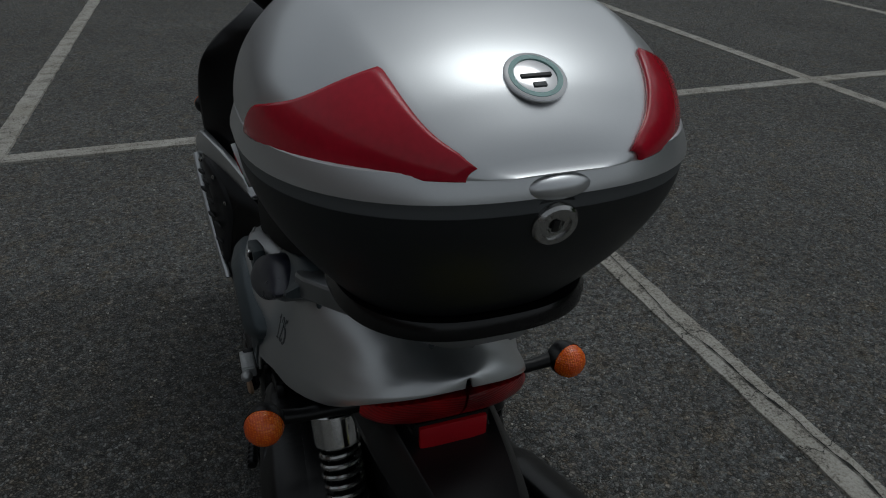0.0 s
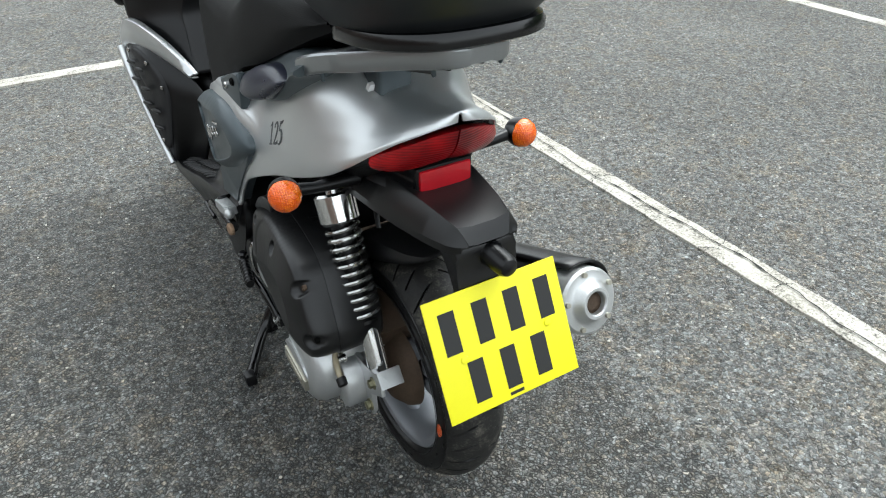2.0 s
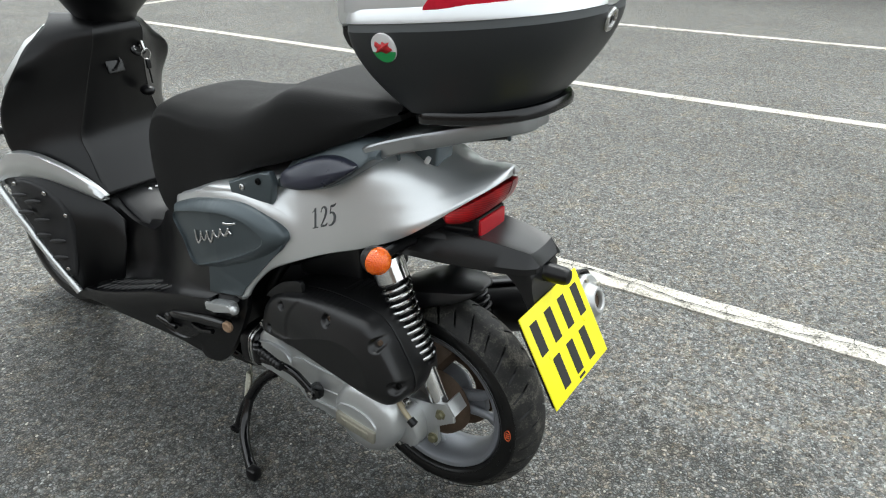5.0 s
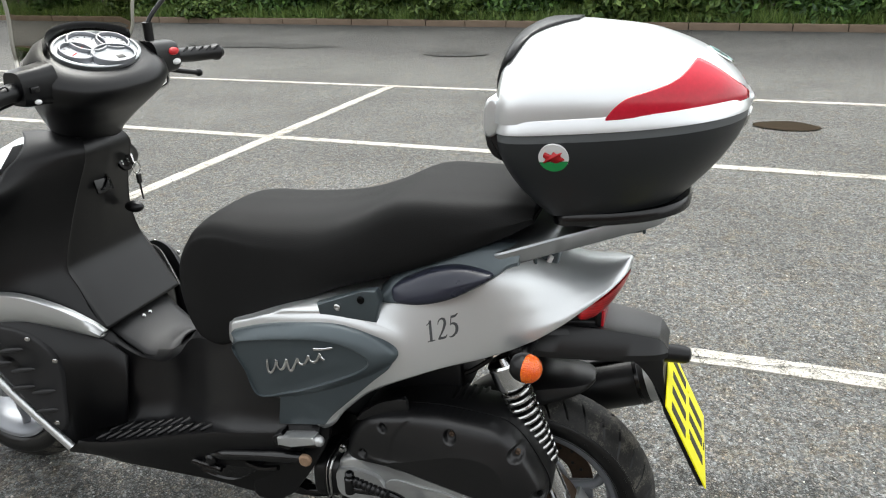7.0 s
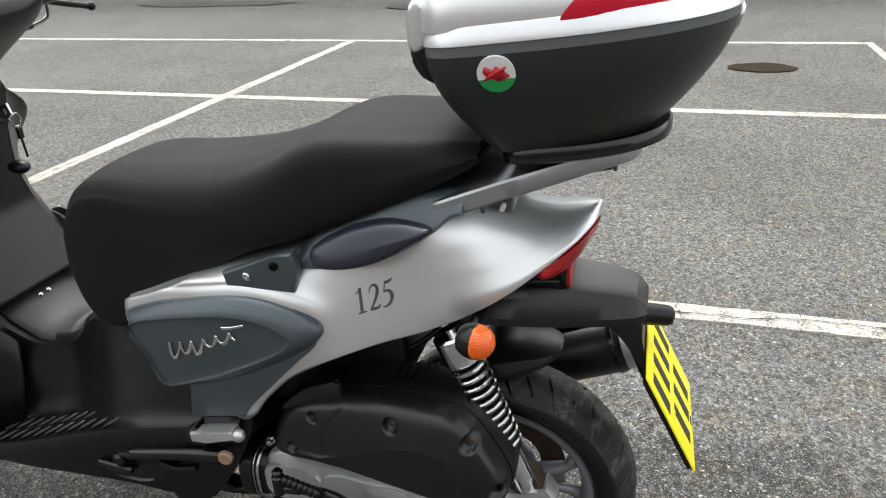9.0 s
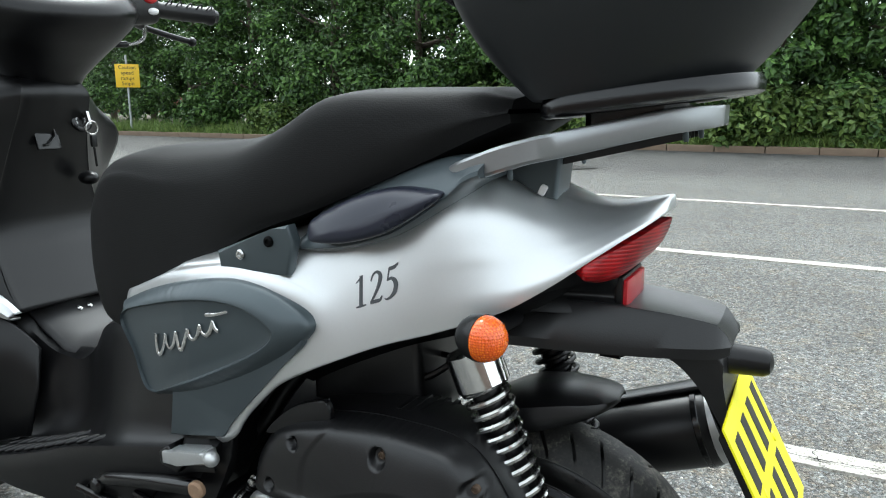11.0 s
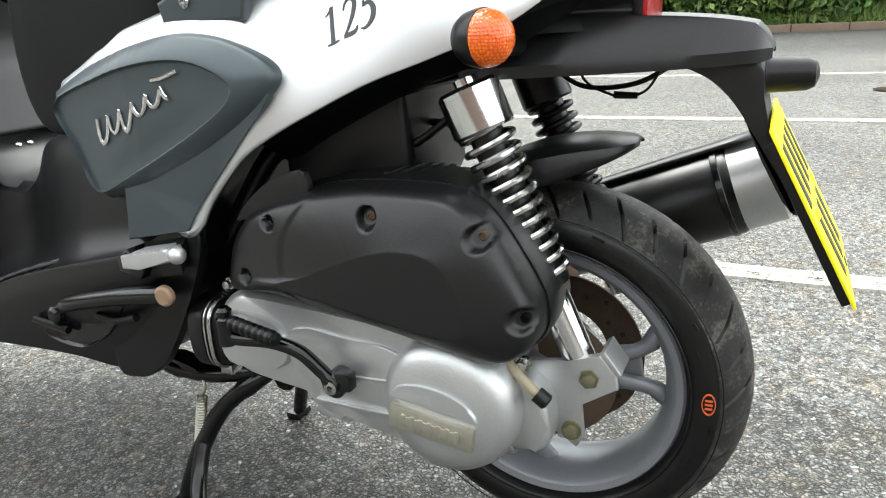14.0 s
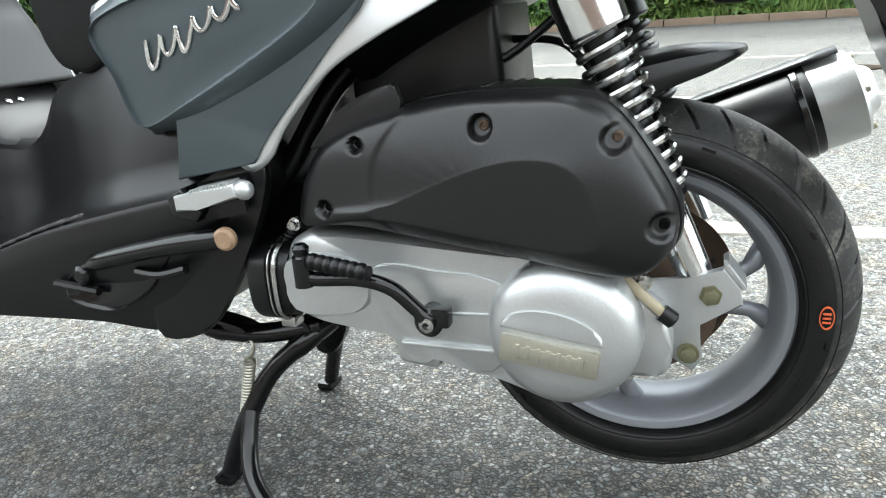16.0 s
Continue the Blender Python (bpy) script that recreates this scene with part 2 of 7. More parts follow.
def tread_material():
    """Worn rubber with pale road dust in patches."""
    m, n, l, b = nodes_of("dusty_tread_rubber")
    co = n.new("ShaderNodeTexCoord").outputs["Object"]
    a, c = noise_node(n, l, co, 26.0, 6.0, 0.7), noise_node(n, l, co, 260.0, 3.0)
    s = n.new("ShaderNodeMath")
    s.operation = "MULTIPLY_ADD"
    l.new(c.outputs[0], s.inputs[0])
    s.inputs[1].default_value = 0.35
    l.new(a.outputs[0], s.inputs[2])
    r = ramp_node(n, l, s.outputs[0], [(0.45, (0.009, 0.009, 0.009)), (0.68, (0.022, 0.0215, 0.020)), (0.78, (0.07, 0.066, 0.056)), (0.92, (0.16, 0.15, 0.125))])
    l.new(r.outputs[0], b.inputs["Base Color"])
    b.inputs["Roughness"].default_value, b.inputs["Specular IOR Level"].default_value = 0.62, 0.35
    bp = n.new("ShaderNodeBump")
    bp.inputs["Strength"].default_value, bp.inputs["Distance"].default_value = 0.5, 0.0015
    l.new(s.outputs[0], bp.inputs["Height"])
    l.new(bp.outputs[0], b.inputs["Normal"])
    return m


TREAD = tread_material()
RUST = surf("rusty_steel", (0.075, 0.05, 0.033), 0.75, 0.3, 0.5, 30.0, 200.0, 0.3)
COPPER = surf("corroded_bolt", (0.30, 0.20, 0.13), 0.7, 0.4, 0.5, 60.0, 400.0, 0.3)
YELLOW = surf("yellow_plate", (0.86, 0.80, 0.01), 0.4, 0, 0.03, 8.0, 300.0, 0.01)
INK = surf("black_ink", (0.012, 0.012, 0.012), 0.5, 0, 0.1, 20.0, 300.0, 0)
DARKGREY_INK = surf("dark_grey_decal", (0.06, 0.065, 0.07), 0.45, 0, 0.1, 20.0, 300.0, 0)
RED = lens_material("red_lens", (0.07, 0.001, 0.003), (0.42, 0.004, 0.007), 70.0)
REDBRIGHT = surf("red_reflector", (0.42, 0.004, 0.012), 0.2, 0, 0.15, 30.0, 500.0, 0.5, 0.3, spec=0.4)
def amber_material():
    """Amber lens moulded with small prisms; the glow at their crowns is painted paler."""
    m, n, l, b = nodes_of("amber_lens")
    co = n.new("ShaderNodeTexCoord").outputs["Object"]
    v = n.new("ShaderNodeTexVoronoi")
    v.inputs["Scale"].default_value, v.inputs["Randomness"].default_value = 330.0, 0.35
    l.new(co, v.inputs["Vector"])
    big = noise_node(n, l, co, 40.0, 3.0)
    s = n.new("ShaderNodeMath")
    s.operation = "MULTIPLY_ADD"
    l.new(big.outputs[0], s.inputs[0])
    s.inputs[1].default_value = 0.9
    l.new(v.outputs["Distance"], s.inputs[2])
    r = ramp_node(n, l, s.outputs[0], [(0.45, (1.0, 0.30, 0.012)), (0.75, (0.98, 0.19, 0.005)), (1.05, (0.80, 0.10, 0.002))])
    l.new(r.outputs[0], b.inputs["Base Color"])
    b.inputs["Roughness"].default_value = 0.22
    b.inputs["Coat Weight"].default_value, b.inputs["Coat Roughness"].default_value = 0.6, 0.05
    bp = n.new("ShaderNodeBump")
    bp.inputs["Strength"].default_value, bp.inputs["Distance"].default_value = 0.6, 0.002
    l.new(v.outputs["Distance"], bp.inputs["Height"])
    l.new(bp.outputs[0], b.inputs["Normal"])
    return m


AMBER = amber_material()
LIPGREY = surf("grey_lip_plastic", (0.11, 0.118, 0.122), 0.42, 0.2, 0.1, 8.0, 600.0, 0.05)
WHITE = surf("white_plastic", (0.72, 0.72, 0.72), 0.4, 0, 0.05, 20.0, 300.0, 0.02)
DIALWHITE = surf("white_dial", (0.62, 0.64, 0.66), 0.35, 0, 0.05, 20.0, 300.0, 0, 0.4)
DIALGREY = surf("grey_dial", (0.28, 0.30, 0.32), 0.35, 0, 0.05, 20.0, 300.0, 0, 0.4)
GREEN = surf("green_vinyl", (0.01, 0.25, 0.06), 0.4, 0, 0.05, 20.0, 300.0, 0)
REDVINYL = surf("red_vinyl", (0.5, 0.015, 0.02), 0.4, 0, 0.05, 20.0, 300.0, 0)
BRASS = surf("tarnished_badge_metal", (0.46, 0.44, 0.37), 0.35, 0.8, 0.15, 40.0, 300.0, 0.1)
SEAT = seat_material()
# near-black colour that stands in for shade in holes and recesses
HOLE_SHADE = surf("hole_shade", (0.002, 0.002, 0.002), 0.8, 0, 0.1, 20.0, 300.0, 0, spec=0.1)
GREYPLASTIC = surf("dark_grey_plastic", (0.019, 0.019, 0.020), 0.44, 0, 0.18, 12.0, 500.0, 0.15, spec=0.35)
BOXLENS = surf("red_box_lens", (0.40, 0.006, 0.022), 0.22, 0, 0.4, 9.0, 160.0, 0.05, 0.25, spec=0.4)
KERB = surf("kerb_concrete", (0.15, 0.11, 0.078), 0.9, 0, 0.35, 5.0, 90.0, 0.5)
SOIL = surf("soil", (0.05, 0.04, 0.025), 0.95, 0, 0.4, 3.0, 60.0, 0.6)
BARK = surf("bark", (0.08, 0.065, 0.05), 0.9, 0, 0.4, 6.0, 60.0, 0.6)
LEAF = leaf_material("leaf", (0.014, 0.042, 0.009), (0.105, 0.205, 0.04))
LEAFLIGHT = leaf_material("light_leaf", (0.03, 0.07, 0.012), (0.15, 0.22, 0.05))
GRASS = leaf_material("grass", (0.05, 0.11, 0.015), (0.22, 0.30, 0.08))


# ---- mesh tools ----
def part(name, bm, material, parent=None, label="", sharp=38, bevel=0.0, thick=0.0, sub=0):
    """One bmesh as one mesh object, under a thing or a part."""
    bmesh.ops.recalc_face_normals(bm, faces=bm.faces)
    lim = radians(sharp)
    for f in bm.faces:
        f.smooth = True
    for e in bm.edges:
        if len(e.link_faces) == 2 and e.calc_face_angle(0) > lim:
            e.smooth = False
    me = bpy.data.meshes.new(name)
    bm.to_mesh(me)
    bm.free()
    me.materials.append(material)
    ob = new(name, me)
    if parent:
        ob.parent = parent
    if thick:
        md = ob.modifiers.new("thickness", "SOLIDIFY")
        md.thickness, md.offset = thick, 0
    if bevel:
        md = ob.modifiers.new("rounded_edges", "BEVEL")
        md.width, md.segments, md.limit_method, md.angle_limit = bevel, 3, "ANGLE", radians(35)
        md.harden_normals = False
    if sub:
        md = ob.modifiers.new("smooth", "SUBSURF")
        md.levels = md.render_levels = sub
    if label:
        tagged(ob, label)
    return ob


def thing(name, label, category, at=(0, 0, 0), group="", kind=""):
    e = new(name)
    e.location = at
    return tagged(e, label, category, group, kind)


def cr(pts, k=6, closed=False):
    """A smooth curve through points."""
    p = np.array(pts, float)
    n, out = len(p), []
    for i in range(n if closed else n - 1):
        q = [p[(i + d) % n] if closed else p[min(max(i + d, 0), n - 1)] for d in (-1, 0, 1, 2)]
        for j in range(k):
            t = j / k
            out.append(0.5 * (2 * q[1] + (q[2] - q[0]) * t + (2 * q[0] - 5 * q[1] + 4 * q[2] - q[3]) * t * t + (3 * q[1] - q[0] - 3 * q[2] + q[3]) * t ** 3))
    if not closed:
        out.append(p[-1])
    return np.array(out)


def ip(x, table):
    """Smooth value of a table of (x, value) at x."""
    t = sorted(table)
    xs, vs = [a for a, _ in t], [b for _, b in t]
    if x <= xs[0]:
        return vs[0]
    if x >= xs[-1]:
        return vs[-1]
    i = max(k for k in range(len(xs)) if xs[k] <= x)
    d = [(vs[k + 1] - vs[k]) / (xs[k + 1] - xs[k]) for k in range(len(xs) - 1)]

    def slope(k):
        if k in (0, len(xs) - 1):
            return d[min(k, len(d) - 1)]
        return 0 if d[k - 1] * d[k] <= 0 else 2 * d[k - 1] * d[k] / (d[k - 1] + d[k])
    h = xs[i + 1] - xs[i]
    s = (x - xs[i]) / h
    return ((1 + 2 * s) * (1 - s) ** 2 * vs[i] + s * (1 - s) ** 2 * h * slope(i) + s * s * (3 - 2 * s) * vs[i + 1] + s * s * (s - 1) * h * slope(i + 1))


def loft(rings, closed=True, caps=True):
    bm = bmesh.new()
    vs = [[bm.verts.new(tuple(p)) for p in r] for r in rings]
    m = len(vs[0])
    for a, b in zip(vs, vs[1:]):
        for i in range(m if closed else m - 1):
            j = (i + 1) % m
            bm.faces.new((a[i], a[j], b[j], b[i]))
    if caps and closed:
        bm.faces.new(vs[0][::-1])
        bm.faces.new(vs[-1])
    return bm


def join(*bms):
    out = bmesh.new()
    for b in bms:
        me = bpy.data.meshes.new("t")
        b.to_mesh(me)
        b.free()
        out.from_mesh(me)
        bpy.data.meshes.remove(me)
    return out


def on_side(ob, y, z, from_x=-1.0):
    """Where a ray along x from the near side meets a part: place and normal."""
    b = bmesh.new()
    b.from_mesh(ob.data)
    hit, n, _, _ = BVHTree.FromBMesh(b).ray_cast(Vector((from_x, y, z)), Vector((1, 0, 0)))
    b.free()
    return hit, n


def moved(bm, m):
    bm.transform(m)
    return bm


def box(x0, x1, y0, y1, z0, z1, bevel=0.003):
    bm = bmesh.new()
    bmesh.ops.create_cube(bm, size=1)
    bm.transform(Matrix.Translation(((x0 + x1) / 2, (y0 + y1) / 2, (z0 + z1) / 2)) @ Matrix.Diagonal((x1 - x0, y1 - y0, z1 - z0, 1)))
    if bevel:
        bmesh.ops.bevel(bm, geom=bm.edges[:], offset=bevel, segments=2, affect="EDGES", profile=0.6)
    return bm


def prism(outline, x0, x1, bevel=0.004, segments=3):
    """A (y, z) outline as a slab from x0 to x1."""
    bm = bmesh.new()
    a = [bm.verts.new((x0, y, z)) for y, z in outline]
    b = [bm.verts.new((x1, y, z)) for y, z in outline]
    n = len(a)
    fa, fb = bm.faces.new(a), bm.faces.new(b[::-1])
    for i in range(n):
        bm.faces.new((a[i], b[i], b[(i + 1) % n], a[(i + 1) % n]))
    if bevel:
        bmesh.ops.bevel(bm, geom=list(fa.edges) + list(fb.edges), offset=bevel, segments=segments, affect="EDGES", profile=0.5)
    return bm


def pillow(outline, levels, centre, lean=lambda y, z: 0.0):
    """Rings of one (y, z) outline, each drawn towards a centre and set at its own x."""
    cy, cz = centre
    rings = [[(x + lean(y, z), cy + (y - cy) * s, cz + (z - cz) * s) for y, z in outline] for s, x in levels]
    return loft(rings)


def resample(curve, centre, n):
    """A closed star-shaped (y, z) curve as radii at n even angles round a centre."""
    p = np.array(curve, float) - np.array(centre)
    a, r = np.arctan2(p[:, 1], p[:, 0]), np.hypot(p[:, 0], p[:, 1])
    o = np.argsort(a)
    return np.interp(np.linspace(-math.pi, math.pi, n, endpoint=False), a[o], r[o], period=2 * math.pi)


def morph(outer, inner, centre, levels, n=120, shape=lambda y, z: 0.0):
    """Rings that run from an outer (level 0) to an inner outline (level 1), then to its centre (level 2)."""
    ro, ri = resample(outer, centre, n), resample(inner, centre, n)
    ang = np.linspace(-math.pi, math.pi, n, endpoint=False)
    rings = []
    for t, x in levels:
        r = ro * (1 - t) + ri * t if t <= 1 else ri * (2 - t)
        ys, zs = centre[0] + r * np.cos(ang), centre[1] + r * np.sin(ang)
        rings.append([(x + shape(y, z), y, z) for y, z in zip(ys, zs)])
    return loft(rings)


def tube(pts, r, sides=12, caps=True, closed=False):
    """A round bar along points; r a number or one for each point."""
    p = [Vector(q) for q in pts]
    n = len(p)
    rs = [r] * n if isinstance(r, (int, float)) else list(r)
    rings, up = [], None
    for i in range(n):
        a, b = p[(i - 1) % n] if closed else p[max(i - 1, 0)], p[(i + 1) % n] if closed else p[min(i + 1, n - 1)]
        t = (b - a).normalized()
        if up is None:
            up = t.orthogonal().normalized()
        up = (up - t * up.dot(t)).normalized()
        side = t.cross(up)
        rings.append([p[i] + (up * math.cos(k) + side * math.sin(k)) * rs[i] for k in (2 * math.pi * j / sides for j in range(sides))])
    if closed:
        rings.append(rings[0])
    return loft(rings, True, caps and not closed)


def lathe(profile, a, b, sides=32, caps=True):
    """A turned body: (distance along a to b, radius) profile."""
    a, b = Vector(a), Vector(b)
    t = (b - a).normalized()
    u = t.orthogonal().normalized()
    v = t.cross(u)
    rings = [[a + t * d + (u * math.cos(k) + v * math.sin(k)) * max(r, 1e-5) for k in (2 * math.pi * j / sides for j in range(sides))] for d, r in profile]
    return loft(rings, True, caps)


def helix(a, b, radius, turns, wire, sides=8, per=18):
    a, b = Vector(a), Vector(b)
    t = (b - a).normalized()
    u = t.orthogonal().normalized()
    v = t.cross(u)
    k = int(turns * per)
    return tube([a + (b - a) * (i / k) + (u * math.cos(2 * math.pi * i / per) + v * math.sin(2 * math.pi * i / per)) * radius for i in range(k + 1)], wire, sides)


def ellipsoid(c, r, seg=20, rings=14):
    bm = bmesh.new()
    bmesh.ops.create_uvsphere(bm, u_segments=seg, v_segments=rings, radius=1)
    bm.transform(Matrix.Translation(c) @ Matrix.Diagonal((*r, 1)))
    return bm


def letters(text, size, depth, m, shear=0.0, spacing=1.0):
    """Words in the built-in font as a mesh, laid out by the pose m."""
    cu = bpy.data.curves.new("words", "FONT")
    cu.body, cu.size, cu.extrude, cu.shear, cu.space_character = text, size, depth, shear, spacing
    cu.align_x, cu.align_y = "CENTER", "CENTER"
    ob = new("words", cu)
    me = ob.to_mesh()
    bm = bmesh.new()
    bm.from_mesh(me)
    ob.to_mesh_clear()
    bpy.data.objects.remove(ob)
    bpy.data.curves.remove(cu)
    bm.transform(m)
    return bm


def cards(places, normals, sizes, rng, slim=0.55):
    """Many small bent leaves: one mesh of folded quads."""
    n = len(places)
    nrm = normals / np.linalg.norm(normals, axis=1)[:, None]
    r = rng.normal(size=(n, 3))
    u = r - nrm * (r * nrm).sum(1)[:, None]
    u /= np.linalg.norm(u, axis=1)[:, None]
    v = np.cross(nrm, u)
    s = sizes[:, None]
    pts = np.stack([places - u * s, places - v * s * slim + nrm * s * 0.18, places + u * s - nrm * s * 0.2, places + v * s * slim + nrm * s * 0.18], 1).reshape(-1, 3)
    i = np.arange(n) * 4
    faces = np.concatenate([np.stack([i, i + 1, i + 2], 1), np.stack([i, i + 2, i + 3], 1)])
    me = bpy.data.meshes.new("leaves")
    me.from_pydata(pts.tolist(), [], faces.tolist())
    return me


# ---- ground ----
def ground_sheet():
    bm = bmesh.new()
    xs = sorted({-400, -60, -15, *np.linspace(-6, 16, 45), 60, 400})
    ys = sorted({-400, -60, -15, *np.linspace(-8, 14, 45), 60, 400})
    grid = [[bm.verts.new((x, y, 0.006 * noise.noise((x * 0.35, y * 0.35, 3.1)) if -6 < x < 16 and -8 < y < 14 and math.hypot(x, y - 0.5) > 2 else 0)) for y in ys] for x in xs]
    for a, b in zip(grid, grid[1:]):
        for i in range(len(ys) - 1):
            bm.faces.new((a[i], b[i], b[i + 1], a[i + 1]))
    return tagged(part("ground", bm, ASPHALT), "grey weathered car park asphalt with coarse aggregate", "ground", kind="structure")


def road_line(a, b, width, seed):
    """A painted line with ragged edges, 4 mm over the ground."""
    a, b = Vector((*a, 0)), Vector((*b, 0))
    t = (b - a).normalized()
    s = Vector((-t.y, t.x, 0))
    n = max(int((b - a).length / 0.05), 4)
    bm = bmesh.new()
    rows = []
    for i in range(n + 1):
        p = a + (b - a) * (i / n)
        e0, e1 = (width / 2 + 0.006 * noise.noise((i * 0.7, seed, k)) + 0.004 * noise.noise((i * 2.3, seed, k + 5)) for k in (0.3, 9.7))
        rows.append([bm.verts.new((p + s * q).to_tuple()[:2] + (z,)) for q, z in ((-e0 - 0.004, -0.008), (-e0, 0.0075), (0, 0.0085), (e1, 0.0075), (e1 + 0.004, -0.008))])
    for p, q in zip(rows, rows[1:]):
        for i in range(4):
            bm.faces.new((p[i], p[i + 1], q[i + 1], q[i]))
    ob = part("road_line", bm, PAINT)
    return tagged(ob, "worn white painted parking bay line on asphalt", "road line", "parking bay lines", "structure")


def crack(pts, width, seed, parent):
    """A ragged dark crack that follows points."""
    c = cr([(x, y, 0) for x, y in pts], 14)
    bm = bmesh.new()
    rows = []
    for i, p in enumerate(c):
        d = c[min(i + 1, len(c) - 1)] - c[max(i - 1, 0)]
        s = np.array((-d[1], d[0], 0)) / (np.linalg.norm(d) + 1e-9)
        p = p + s * (0.018 * noise.noise((i * 0.23, seed, 1.0)) + 0.008 * noise.noise((i * 0.9, seed, 2.0)))
        w = width * (0.35 + abs(noise.noise((i * 0.5, seed, 4.0)) * 1.6))
        rows.append([bm.verts.new((*(p + s * q * w)[:2], 0.0125)) for q in (-0.5, 0.5)])
    for p, q in zip(rows, rows[1:]):
        bm.faces.new((p[0], p[1], q[1], q[0]))
    return part("crack", bm, CRACK, parent, "dark jagged crack")


ground = ground_sheet()
near_line = road_line((1.16, 3.0), (1.14, -2.6), 0.098, 1)
cross_line = road_line((-6.0, 2.93), (6.38, 3.0), 0.10, 2)
road_line((3.86, 8.0), (3.70, -6.0), 0.10, 3)
road_line((6.46, 9.0), (6.36, -2.03), 0.10, 4)
road_line((6.40, -2.03), (3.76, -1.94), 0.065, 7)
road_line((-0.93, 7.6), (-1.15, 2.98), 0.10, 5)
road_line((3.9, 7.95), (6.4, 7.95), 0.10, 6)


def kerb_x(y):
    return 14.0 + 0.045 * y


kerb = thing("kerb", "low weathered concrete kerb along the car park edge", "kerb", (0, 0, 0), "", "structure")
stone_mesh = None
for i in range(52):
    y = -12 + i * 0.915
    if stone_mesh is None:
        k = part("kerb_stone", box(-0.075, 0.075, 0, 0.9, -0.1, 0.13, 0.014), KERB, kerb)
        stone_mesh = k.data
    else:
        k = new("kerb_stone", stone_mesh)
        k.parent = kerb
    k.matrix_basis = pose(kerb_x(y), y, 0.008 * noise.noise((i * 1.7, 0, 0)), 0, 0.8 * noise.noise((i, 3, 0)), -2.6 + noise.noise((i, 8, 0)))

bm = bmesh.new()
rows = []
for y in np.linspace(-14, 40, 60):
    rows.append([bm.verts.new((kerb_x(y) + dx, y, z)) for dx, z in ((0.05, 0.0), (0.06, 0.10), (1.5, 0.16), (5, 0.35), (40, 0.4))])
for p, q in zip(rows, rows[1:]):
    for i in range(4):
        bm.faces.new((p[i], p[i + 1], q[i + 1], q[i]))
verge = tagged(part("verge", bm, SOIL), "bare soil and grass verge behind the kerb", "verge", kind="structure")

rng = np.random.default_rng(5)


def grass_strip(n):
    y = rng.uniform(-12, 32, n)
    d = np.abs(rng.normal(0, 0.8, n)) + 0.1
    x = kerb_x(y) + d
    h = rng.uniform(0.12, 0.45, n) * (0.6 + 0.5 * np.minimum(d, 1.2))
    lean = rng.normal(0, 0.12, (n, 2))
    ang = rng.uniform(0, np.pi, n)
    w = rng.uniform(0.008, 0.02, n)
    z0 = 0.09 + 0.02 * d
    a = np.stack([x - np.cos(ang) * w, y - np.sin(ang) * w, z0], 1)
    b = np.stack([x + np.cos(ang) * w, y + np.sin(ang) * w, z0], 1)
    c = np.stack([x + lean[:, 0], y + lean[:, 1], z0 + h], 1)
    i = np.arange(n) * 3
    me = bpy.data.meshes.new("grass")
    me.from_pydata(np.stack([a, b, c], 1).reshape(-1, 3).tolist(), [], np.stack([i, i + 1, i + 2], 1).tolist())
    me.materials.append(GRASS)
    return tagged(new("grass", me), "long green grass and weeds along the kerb", "grass", kind="stuff")


grass_strip(34000)


